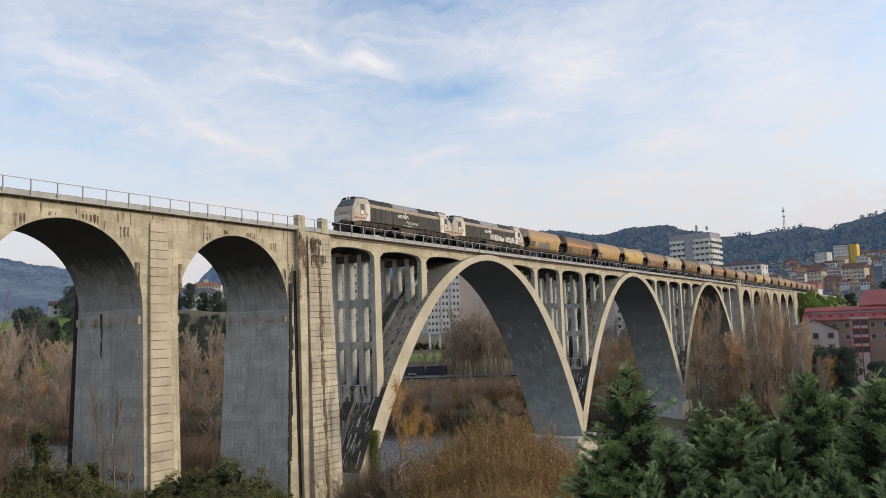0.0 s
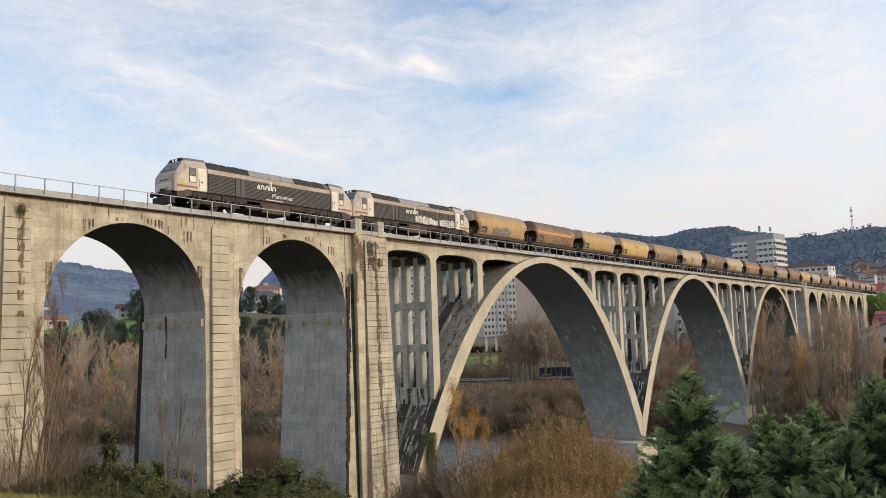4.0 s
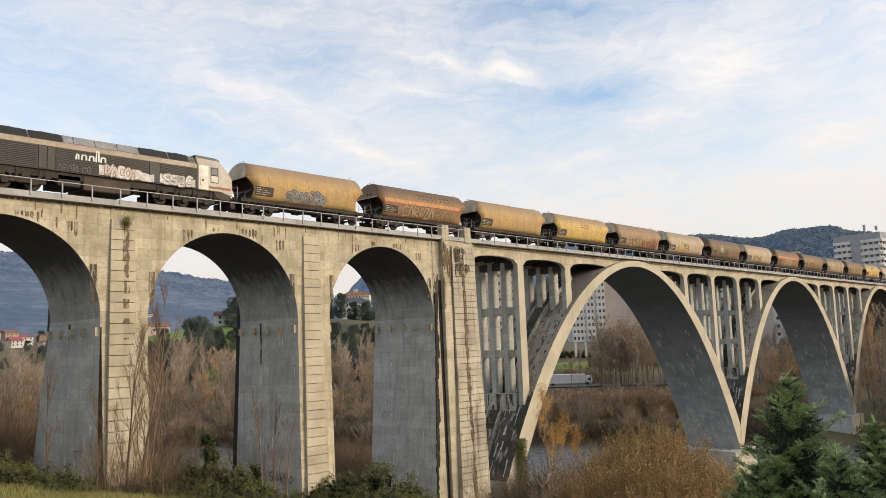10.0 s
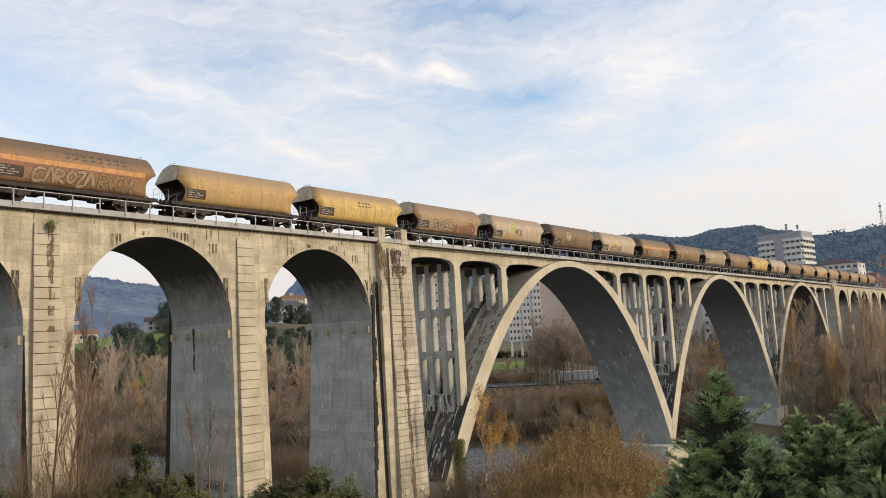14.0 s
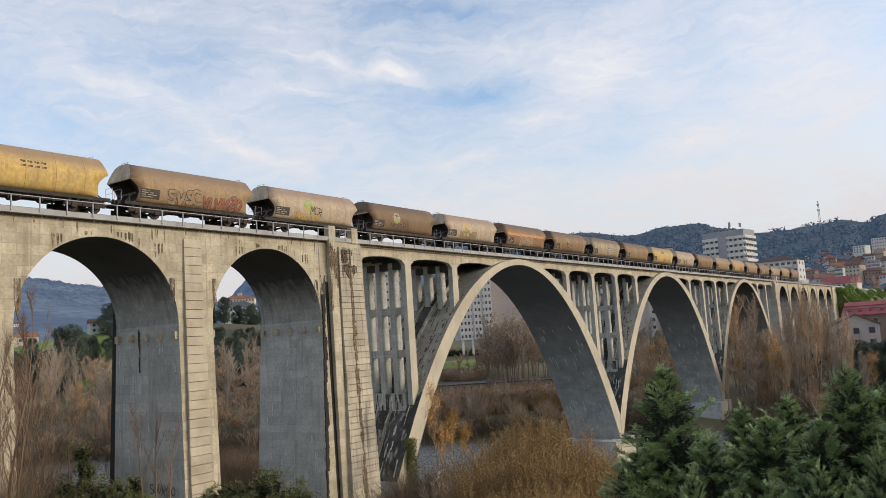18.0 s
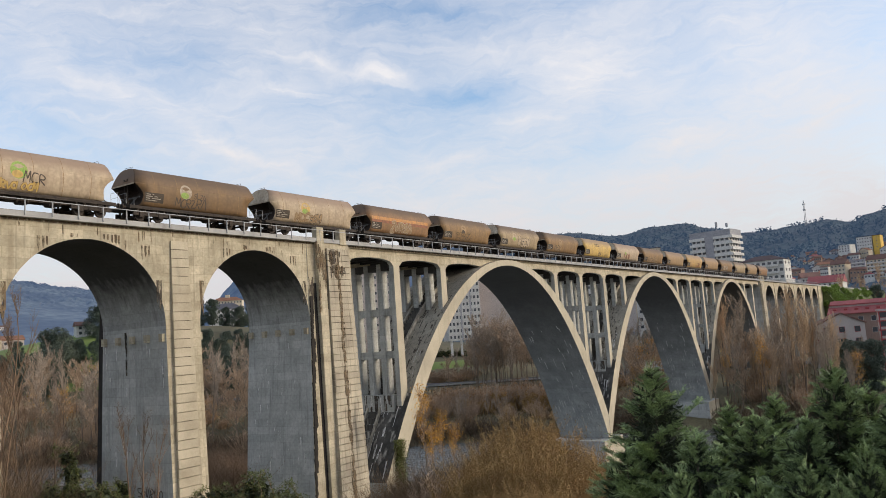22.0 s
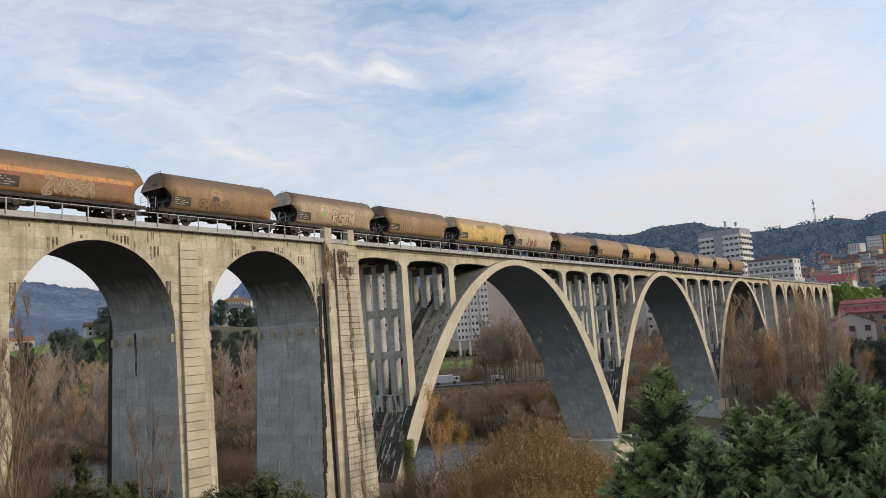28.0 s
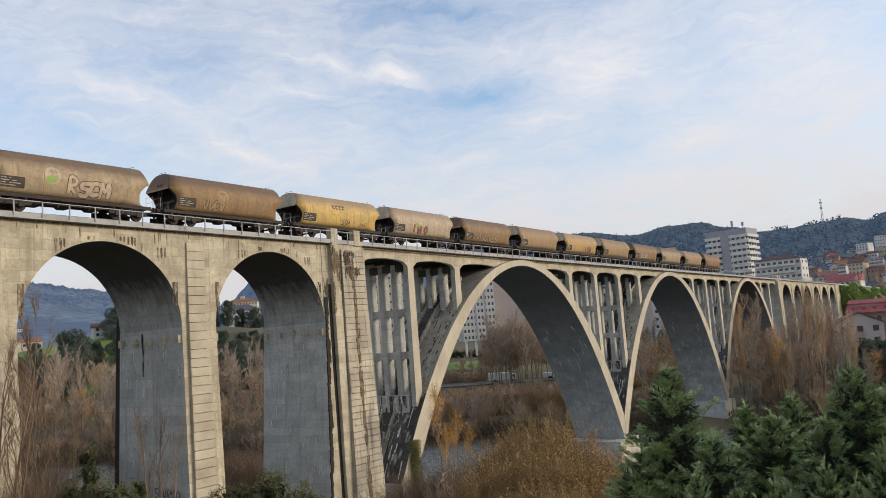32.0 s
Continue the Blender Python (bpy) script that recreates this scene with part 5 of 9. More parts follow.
def cab_side(sgn, length, parent, mark):
    """Cab with its windows, door and bands; sgn +1 for the leading end."""
    L = length

    def X(v):
        return v if sgn > 0 else L - v
    hw = 1.43
    bm = loft([(X(0.12), cab_ring(1.15, 1.3, 1.9, 1.12, 2.2)), (X(0.2), cab_ring(1.32, 1.2, 2.3, 1.26, 2.6)), (X(0.42), cab_ring(1.41, 1.2, 2.5, 1.24, 2.92)),
               (X(1.0), cab_ring(hw, 1.3, 2.95, 1.08, 3.66)), (X(1.28), cab_ring(hw, 1.42, 3.3, 0.98, 4.02)), (X(1.55), cab_ring(hw, 1.42, 3.35, 0.98, 4.12)), (X(3.3), cab_ring(hw, 1.42, 3.4, 0.98, 4.18))])
    bmesh.ops.bevel(bm, geom=bm.edges[:], offset=0.03, segments=2, affect="EDGES")
    cab = part("cab", mesh_of(bm, "cab", M_CAB, smooth=False), None, parent, "beige-silver driver's cab, grimy below")
    rf = loft([(X(1.2), cab_ring(1.06, 3.86, 3.87, 0.99, 4.04)), (X(1.5), cab_ring(1.09, 3.93, 3.95, 0.995, 4.145)), (X(3.3), cab_ring(1.1, 3.98, 4.0, 0.995, 4.2))])
    part("cab_roof", rf, M_ROOF_GREY, cab, "sooty grey cab roof")
    nb = bmesh.new()
    prism(nb, [(-1.0, 1.32), (1.0, 1.32), (1.12, 1.75), (1.0, 2.0), (-1.0, 2.0), (-1.12, 1.75)], "x", X(0.07), X(0.16))
    part("nose_panel", nb, M_LOCO_WHITE, cab, "off-white nose panel")
    part("coupling", boxes((min(X(-0.12), X(0.1)), max(X(-0.12), X(0.1)), -0.14, 0.14, 0.95, 1.5), bevel=0.04), M_ROOF_DARK, parent)
    part("nose_grab_rail", boxes((min(X(0.08), X(0.14)), max(X(0.08), X(0.14)), -0.5, 0.5, 2.22, 2.27)), M_ROOF_DARK, cab)
    sk = bmesh.new()
    prism(sk, [(X(0.35), 1.3), (X(1.9), 1.42), (X(1.75), 1.05), (X(1.35), 0.82), (X(0.45), 0.82)], "y", -1.36, 1.36)
    part("skirt", sk, M_TANK, parent, "brown cab skirt")
    # windscreen lies on the slope
    ws = bmesh.new()
    prof = [(0.52, 3.05), (1.12, 3.8)]
    nx, nz = -(prof[1][1] - prof[0][1]), (prof[1][0] - prof[0][0])
    ln = math.hypot(nx, nz)
    ox, oz = nx / ln * 0.05, nz / ln * 0.05
    q = [(prof[0][0] + ox, -1.14, prof[0][1] + oz), (prof[0][0] + ox, 1.14, prof[0][1] + oz), (prof[1][0] + ox, 0.96, prof[1][1] + oz), (prof[1][0] + ox, -0.96, prof[1][1] + oz)]
    vs = [ws.verts.new((X(x), y, z)) for x, y, z in q]
    f = ws.faces.new(vs)
    g = bmesh.ops.extrude_face_region(ws, geom=[f])
    bmesh.ops.translate(ws, verts=[e for e in g["geom"] if isinstance(e, bmesh.types.BMVert)], vec=(sgn * 0.02, 0, -0.012))
    bmesh.ops.recalc_face_normals(ws, faces=ws.faces)
    part("windscreen", ws, M_GLASS, parent)
    wp = bmesh.new()
    for y in (-0.5, 0.4):
        tube(wp, (X(0.45), y, 3.03), (X(0.72), y + 0.35, 3.4), 0.02, n=5)
    part("wiper", wp, M_ROOF_DARK, cab)
    part("headlight_box", boxes((min(X(1.16), X(1.75)), max(X(1.16), X(1.75)), -0.82, 0.82, 3.88, 4.16), bevel=0.05), M_ROOF_DARK, cab)
    for y in (-0.2, 0.2):
        lb = bmesh.new()
        tube(lb, (X(1.12), y, 4.0), (X(1.2), y, 4.0), 0.11, n=12)
        part("headlight", lb, M_LAMP, cab)
    for y in (-0.95, 0.95):
        lb = bmesh.new()
        tube(lb, (X(0.08), y, 1.7), (X(0.2), y, 1.7), 0.12, n=12)
        part("headlight", lb, M_LENS, cab)
    hose = bmesh.new()
    for y in (-0.55, -0.3, 0.35):
        tube(hose, (X(0.1), y, 1.6), (X(-0.05), y, 1.2), 0.03, n=6)
        tube(hose, (X(-0.05), y, 1.2), (X(0.05), y, 0.8), 0.03, n=6)
    part("brake_hose", hose, M_ROOF_DARK, parent)
    for y in (-1, 1):
        ya, yb = sorted((y * (hw - 0.01), y * (hw + 0.015)))
        xa, xb = sorted((X(1.58), X(2.14)))
        part("side_window", boxes((xa, xb, ya, yb, 2.68, 3.22), bevel=0.006), M_GLASS, cab)
        part("window_frame", boxes((xa - 0.06, xb + 0.06, ya, yb, 2.61, 2.68), (xa - 0.06, xb + 0.06, ya, yb, 3.22, 3.28), (xa - 0.06, xa, ya, yb, 2.68, 3.22), (xb, xb + 0.06, ya, yb, 2.68, 3.22), (xa, xb, ya, yb, 2.06, 2.12), (xa - 0.06, xa, ya, yb, 2.06, 2.61), (xb, xb + 0.06, ya, yb, 2.06, 2.61)), M_ROOF_DARK, cab)
        part("window_panel", boxes((xa, xb, ya, yb, 2.12, 2.61)), M_LOCO_WHITE, cab)
        xa, xb = sorted((X(2.4), X(3.24)))
        d = part("door", boxes((xa, xb, ya, yb + (0.02 if y > 0 else 0), 1.46, 3.34), bevel=0.01), M_LOCO_WHITE, cab, "off-white cab door")
        part("door_handle", boxes((xa + 0.1, xa + 0.15, y * (hw + 0.04) - 0.02, y * (hw + 0.04) + 0.02, 1.75, 2.4)), M_STEEL, d)
        part("door_lock", boxes((xa + 0.3, xa + 0.42, y * (hw + 0.025) - 0.02, y * (hw + 0.025) + 0.02, 2.12, 2.26)), M_TANK, d)
        xa, xb = sorted((X(0.42), X(2.36)))
        part("red_band", boxes((xa, xb, ya, yb, 1.6, 1.78)), M_LOCO_RED, cab)
        xa, xb = sorted((X(3.26), X(3.36)))
        part("end_strip", boxes((xa, xb, ya, yb, 1.46, 3.34)), M_YELLOW if mark and sgn > 0 else M_ROOF_GREY, cab)
        if y < 0 and sgn > 0 and not mark:
            tb = bmesh.new()
            c = X(0.86)
            prism(tb, [(c - 0.22, 1.8), (c + 0.22, 1.8), (c, 2.16)], "y", -hw - 0.02, -hw)
            part("warning_sign", tb, M_YELLOW, cab)
        bb = bmesh.new()
        tube(bb, (X(-0.3), y * 0.9, 1.05), (X(0.4), y * 0.9, 1.05), 0.1, n=10)
        tube(bb, (X(-0.4), y * 0.9, 1.05), (X(-0.3), y * 0.9, 1.05), 0.24, n=14)
        part("buffer", bb, M_UNDER, parent)
    xa, xb = sorted((X(-0.1), X(0.35)))
    part("snowplough", boxes((xa, xb, -1.25, 1.25, 0.2, 0.85), bevel=0.05), M_UNDER, parent)
    return cab


def loco_side(z):
    return 1.475


def locomotive(name, label, tagged_side):
    L = 21.3
    loco = thing(name, label, "locomotive", group="train locomotives")
    x0, x1 = 3.37, L - 3.37
    hw = 1.42
    part("frame", boxes((0.4, L - 0.4, -1.25, 1.25, 0.95, 1.43)), M_UNDER, loco)
    part("engine_body", boxes((x0, x1, -hw + 0.02, hw - 0.02, 1.44, 3.06)), M_LOCO_GREY, loco, "dark grey ribbed engine room side")
    rb = bmesh.new()
    n = 13
    for s in (-1, 1):
        for i in range(n):
            z = 1.52 + i * 0.118
            for a, b in ((x0 + 0.08, 6.22), (7.4, x1 - 0.08) if not tagged_side else (7.4, 14.0)) + (((14.9, x1 - 0.08),) if tagged_side else ()):
                ya, yb = sorted((s * (hw - 0.02), s * (hw + 0.03)))
                box(rb, a, b, ya, yb, z, z + 0.068)
    part("side_louvres", rb, M_LOCO_GREY, loco)
    for a in ((6.28, 6.84) if not tagged_side else (6.28, 6.84, 14.06)):
        w = 0.5 if a < 10 else 0.78
        part("access_door", boxes((a, a + w, -hw - 0.03, hw + 0.03, 1.5, 3.02), bevel=0.01), M_LOCO_GREY, loco)
    sh = loft([(x0, cab_ring(hw, 3.06, 3.3, 1.28, 3.46)), (x1, cab_ring(hw, 3.06, 3.3, 1.28, 3.46))])
    part("shoulder", sh, M_LOCO_SILVER, loco, "light silver strip under the roof")
    part("roof", loft([(x0, cab_ring(1.26, 3.44, 3.5, 0.9, 4.02)), (x1, cab_ring(1.26, 3.44, 3.5, 0.9, 4.02))]), M_ROOF_GREY, loco)
    for a, b in ((3.5, 5.62), (5.76, 7.87), (13.4, 15.6), (15.75, 17.3)):
        g = part("roof_grille", loft([(a, cab_ring(1.29, 3.5, 3.54, 0.92, 4.07)), (b, cab_ring(1.29, 3.5, 3.54, 0.92, 4.07))]), M_ROOF_DARK, loco)
        part("grille_slats", boxes(*[(a + 0.12 + i * 0.2, a + 0.2 + i * 0.2, -0.9, 0.9, 4.06, 4.1) for i in range(int((b - a - 0.2) / 0.2))]), M_ROOF_GREY, g)
        tb = bmesh.new()
        tube(tb, ((a + b) / 2, 0, 4.04), ((a + b) / 2, 0, 4.17), 0.8, 0.7, n=18)
        part("roof_fan", tb, M_ROOF_DARK, g)
    for a, b in ((7.95, 8.6), (8.66, 10.1), (10.16, 11.7), (11.76, 13.3)):
        part("roof_hatch", loft([(a, cab_ring(1.275, 3.5, 3.53, 0.95, 4.06)), (b, cab_ring(1.275, 3.5, 3.53, 0.95, 4.06))]), M_HATCH, loco)
    cab_side(1, L, loco, tagged_side)
    cab_side(-1, L, loco, tagged_side)
    part("fuel_tank", boxes((9.3, 12.7, -1.3, 1.3, 0.35, 1.3), bevel=0.06), M_TANK, loco, "brown fuel tank")
    part("battery_box", boxes((7.6, 9.15, -1.25, 1.25, 0.5, 1.25), bevel=0.04), M_UNDER, loco)
    part("air_tank", boxes((12.9, 13.4, -1.2, 1.2, 0.6, 1.2), bevel=0.1), M_UNDER, loco)
    for cx in (4.3, L - 4.3):
        b = bogie(loco, cx, (-1.85, 0, 1.85), 0.53)
        for s in (-1, 1):
            for k in range(4):
                xx = -2.2 + 1.45 * k
                sp = bmesh.new()
                tube(sp, (xx, s * 1.2, 0.75), (xx, s * 1.2, 1.35), 0.13, n=9)
                part("spring", sp, M_UNDER, b)
                part("brake_cylinder", boxes((xx + 0.3, xx + 0.75, s * 1.2 - 0.1, s * 1.2 + 0.1, 0.8, 1.15), bevel=0.04), M_UNDER, b)
    part("logo", logo_shape(), M_LETTER, loco, "white operator's mark", at=pose(8.65, -hw - 0.04, 2.38) @ Matrix.Diagonal((1.06, 1, 0.95, 1)))
    if not tagged_side:
        lettering("Mercancías", 0.56, 10.35, 1.8, loco, y=-hw - 0.036, shear=0.1)
        part("number_bars", boxes(*[(9.7 + i * 0.22, 9.86 + i * 0.22, -hw - 0.04, -hw - 0.03, 1.5, 1.6) for i in range(9)]), M_LETTER, loco)
    else:
        for x_, w_, seed_, cnt in ((10.3, 4.1, 5, 5), (14.85, 2.9, 6, 4)):
            rg = random.Random(seed_)
            ground = bmesh.new()
            pts = [(x_ + w_ * i / 14, 1.46 + rg.uniform(-0.03, 0.12)) for i in range(15)] + [(x_ + w_ * (14 - i) / 14, 2.36 - 0.22 * (14 - i) / 14 + rg.uniform(-0.16, 0.06)) for i in range(15)]
            prism(ground, pts, "y", -1.478, -1.44)
            patch_ = part("graffiti_ground", ground, M_SPRAY, loco, "white sprayed ground of the graffiti")
            scrawl(seed_, cnt, 0.8, patch_, (x_ + 0.25, 1.48), M_SPRAY, M_ROOF_GREY if seed_ == 6 else M_LOCO_RED, "grey and red outlined letters", side=lambda z_: 1.485, fat=1.0)
        scrawl(8, 7, 0.5, loco, (7.5, 1.5), None, M_ROOF_GREY, "faded grey tag", side=loco_side)
    return loco


def wagon_paint(name, base, grime, dark):
    """Faded paint under brown grime that gathers on the roof, with rust patches."""
    m = material(name, base, tuple(b * 0.55 + g * 0.45 for b, g in zip(base, grime)), 0.65, scale=0.7, fine=4, grain=0.2, bump=0.04, streak=0.55, streak_col=tuple(g * 0.7 for g in grime), drips=0.3)
    n, l = m.node_tree.nodes, m.node_tree.links
    b = n["Principled BSDF"]
    old = b.inputs["Base Color"].links[0].from_socket
    co = n.new("ShaderNodeTexCoord")
    sx = n.new("ShaderNodeSeparateXYZ")
    l.new(co.outputs["Object"], sx.inputs[0])
    ns = n.new("ShaderNodeTexNoise")
    ns.inputs["Scale"].default_value, ns.inputs["Detail"].default_value = 0.8, 6
    l.new(co.outputs["Object"], ns.inputs["Vector"])
    ad = n.new("ShaderNodeMath")
    ad.operation = "MULTIPLY_ADD"
    ad.inputs[1].default_value = 0.9
    l.new(ns.outputs["Fac"], ad.inputs[0])
    l.new(sx.outputs["Z"], ad.inputs[2])
    mr = n.new("ShaderNodeMapRange")
    mr.inputs[1].default_value, mr.inputs[2].default_value = 3.4, 4.15
    mr.inputs[3].default_value, mr.inputs[4].default_value = dark, 0.92
    l.new(ad.outputs[0], mr.inputs[0])
    mx = n.new("ShaderNodeMix")
    mx.data_type = "RGBA"
    mx.inputs[7].default_value = (*grime, 1)
    l.new(mr.outputs[0], mx.inputs[0])
    l.new(old, mx.inputs[6])
    l.new(mx.outputs[2], b.inputs["Base Color"])
    return m


M_SEAM = material("seam_rust", (0.30, 0.19, 0.085), (0.2, 0.12, 0.055), 0.85, scale=1.2)
GRIME = (0.29, 0.20, 0.12)
SOOT = (0.125, 0.082, 0.053)
PAINTS = {
    "ochre": wagon_paint("ochre_paint", (0.54, 0.335, 0.105), GRIME, 0.16),
    "yellow": wagon_paint("yellow_paint", (0.66, 0.44, 0.11), GRIME, 0.05),
    "rust": wagon_paint("rust_paint", (0.36, 0.19, 0.075), SOOT, 0.16),
    "brown": wagon_paint("brown_paint", (0.25, 0.145, 0.055), SOOT, 0.25),
    "pale": wagon_paint("pale_paint", (0.54, 0.43, 0.29), (0.29, 0.205, 0.145), 0.14),
    "dun": wagon_paint("dun_paint", (0.50, 0.38, 0.22), SOOT, 0.14),
    "tan": wagon_paint("tan_paint", (0.41, 0.265, 0.12), (0.22, 0.15, 0.095), 0.2),
    "umber": wagon_paint("umber_paint", (0.34, 0.20, 0.075), SOOT, 0.16),
    "orange": wagon_paint("orange_paint", (0.60, 0.26, 0.06), GRIME, 0.05),
}
WAGON_NAMES = {"ochre": "ochre", "yellow": "bright yellow", "rust": "rusty orange-brown", "brown": "dark brown", "pale": "pale beige", "tan": "grimy tan", "orange": "orange", "dun": "dun and brown", "umber": "brown and ochre"}


PROFILE = [(0.0, 4.36), (0.52, 4.33), (0.92, 4.18), (1.2, 3.86), (1.42, 3.4), (1.53, 2.98), (1.547, 2.78), (1.545, 2.55), (1.52, 2.3), (1.47, 2.0), (1.38, 1.65), (1.22, 1.27)]


def side_y(z):
    for (y1, z1), (y0, z0) in zip(PROFILE, PROFILE[1:]):
        if z >= z0:
            return y0 + (y1 - y0) * (z - z0) / (z1 - z0)
    return PROFILE[-1][0]


def barrel_ring(k=1.0):
    half = [(y, 2.72 + (z - 2.72) * k) for y, z in PROFILE]
    right = [(y * k, z) for y, z in half]
    return right + [(-y, z) for y, z in right[:0:-1]]


RING_N = 2 * len(PROFILE) - 1


W_, D_, P_ = material("faded_spray", (0.46, 0.39, 0.31), (0.32, 0.25, 0.18), 0.8, scale=1.5, fine=6, bump=0), M_SPRAY_DARK, M_SPRAY_PALE


def hopper_wagon(colour, seed, tags, mark=None, band=False, disc=None):
    rnd = random.Random(seed)
    w = thing("hopper_wagon", WAGON_NAMES[colour] + " grain hopper wagon with rounded sides" + (", sprayed with graffiti" if tags else ", stained with grime"), "freight wagon", group="hopper wagons of the train")
    L = WAGON_LEN - 0.55
    paint = PAINTS[colour]
    a, b = 0.64, L - 0.64
    ring = barrel_ring()
    thin = barrel_ring(0.965)
    # ends lean in below the hood, as the hopper inside does
    def end_x(z):
        return 0.32 * (z - 2.98) if z > 2.98 else 0.85 * math.sin(math.pi / 2 * min(1, (2.98 - z) / 1.0)) - 0.25 * max(0, 1.9 - z)
    shell = bmesh.new()
    rows = [[shell.verts.new((a + end_x(z), y, z)) for y, z in ring]]
    for i in range(7):
        x = a + 1.6 + (b - a - 3.2) * i / 6
        rows.append([shell.verts.new((x, y, z)) for y, z in ring])
    rows.append([shell.verts.new((b - end_x(z), y, z)) for y, z in ring])
    for p, q in zip(rows, rows[1:]):
        for i in range(RING_N):
            shell.faces.new((p[i], q[i], q[(i + 1) % RING_N], p[(i + 1) % RING_N]))
    for row, sg in ((rows[0], 1), (rows[-1], -1)):
        t = [shell.verts.new((v.co.x + sg * 0.02, v.co.y * 0.965, 2.72 + (v.co.z - 2.72) * 0.965)) for v in row]
        for i in range(RING_N):
            shell.faces.new((row[i], row[(i + 1) % RING_N], t[(i + 1) % RING_N], t[i]))
    bmesh.ops.remove_doubles(shell, verts=shell.verts, dist=0.0005)
    bmesh.ops.recalc_face_normals(shell, faces=shell.faces)
    body = part("tank_body", mesh_of(shell, "tank_body", paint, smooth=True), None, w)
    for m in (body.data,):
        m.polygons.foreach_set("use_smooth", [True] * len(m.polygons))
    for xe, sg in ((a, 1), (b, -1)):
        e = bmesh.new()
        front = []
        for y, z in thin:
            front.append(e.verts.new((xe + sg * (0.03 + end_x(z)), y, z)))
        c = e.verts.new((xe + sg * 1.5, 0, 2.5))
        for i in range(RING_N):
            e.faces.new((front[i], front[(i + 1) % RING_N], c))
        bmesh.ops.recalc_face_normals(e, faces=e.faces)
        part("end_wall", e, M_DARKHOLE, w, "dark recessed hopper end")
        hood = bmesh.new()
        hp = sorted([(y, z) for y, z in thin if z > 2.95], key=lambda p: math.atan2(p[1] - 2.9, p[0]))
        va = [hood.verts.new((xe + sg * (0.0 + end_x(z)), y, z)) for y, z in hp]
        vb = [hood.verts.new((xe + sg * (0.08 + end_x(z)), y, z)) for y, z in hp]
        hood.faces.new(va)
        hood.faces.new(vb[::-1])
        for i in range(len(hp)):
            k2 = (i + 1) % len(hp)
            hood.faces.new((va[i], vb[i], vb[k2], va[k2]))
        bmesh.ops.recalc_face_normals(hood, faces=hood.faces)
        part("end_hood", hood, M_HOOD if colour in ("yellow", "ochre", "pale", "dun", "tan") else paint, w, "dusty end hood")
        ld = boxes((xe + sg * 0.1 - 0.03, xe + sg * 0.1 + 0.03, -0.5, -0.44, 1.2, 3.4), (xe + sg * 0.1 - 0.03, xe + sg * 0.1 + 0.03, -0.1, -0.04, 1.2, 3.4), *[(xe + sg * 0.1 - 0.02, xe + sg * 0.1 + 0.02, -0.5, -0.04, 1.45 + 0.3 * i, 1.49 + 0.3 * i) for i in range(7)])
        if colour in ("brown", "umber", "rust") and sg > 0:
            part("ladder", ld, M_UNDER, w)
        else:
            ld.free()
        brace = bmesh.new()
        for y0, y1 in ((-1.05, -0.35), (1.05, 0.35), (-0.2, -0.75), (0.2, 0.75)):
            tube(brace, (xe + sg * 0.25, y0, 1.15), (xe + sg * 0.75, y1, 1.95), 0.05, n=5)
        box(brace, xe + sg * 0.75 - 0.05, xe + sg * 0.75 + 0.05, -1.1, 1.1, 1.92, 2.02)
        part("end_brace", brace, M_ROOF_GREY, w)
        lip = bmesh.new()
        zs_ = [p for p in thin if 2.93 < p[1] < 3.02]
        box(lip, xe - 0.03, xe + 0.03, -max(p[0] for p in zs_), max(p[0] for p in zs_), 2.9, 3.0)
        part("hood_edge", lip, M_HOOD, w)
        rl = bmesh.new()
        for y in (-0.45, 0.45):
            tube(rl, (xe + sg * 0.5, y, 4.2), (xe + sg * 0.62, y, 4.5), 0.014, n=5)
        tube(rl, (xe + sg * 0.62, -0.45, 4.5), (xe + sg * 0.62, 0.45, 4.5), 0.014, n=5)
        part("roof_grab_rail", rl, M_UNDER, w)
        xr = xe - sg * 0.55
        part("end_railing", boxes((xr - 0.012, xr + 0.012, -1.2, -1.175, 1.2, 2.1), (xr - 0.012, xr + 0.012, -0.3, -0.275, 1.2, 2.1), (xr - 0.012, xr + 0.012, -1.2, -0.275, 2.08, 2.1), (xr - 0.012, xr + 0.012, -1.2, -0.275, 1.65, 1.67)), M_STEEL, w)
        for y in (-0.9, 0.9):
            bb = bmesh.new()
            tube(bb, (xe - sg * 0.4, y, 1.05), (xe - sg * 0.72, y, 1.05), 0.09, n=8)
            tube(bb, (xe - sg * 0.72, y, 1.05), (xe - sg * 0.8, y, 1.05), 0.22, n=12)
            part("buffer", bb, M_UNDER, w)
    for i in range(5):
        x = a + 1.9 + (b - a - 3.8) * i / 4
        part("seam", loft([(x - 0.016, barrel_ring(1.004)), (x + 0.016, barrel_ring(1.004))], False), M_SEAM, body)
    lip = bmesh.new()
    for s_ in (-1, 1):
        ya, yb = sorted((s_ * (side_y(2.98) - 0.01), s_ * (side_y(2.98) + 0.012)))
        box(lip, a + 0.05, b - 0.05, ya, yb, 2.965, 2.99)
    part("side_seam", lip, paint, body)
    part("roof_walkway", boxes((a + 0.55, b - 0.55, -0.34, 0.34, 4.3, 4.36), *[(a + 1.2 + i * 1.8, a + 2.7 + i * 1.8, -0.26, 0.26, 4.36, 4.4) for i in range(6)]), M_UNDER, w)
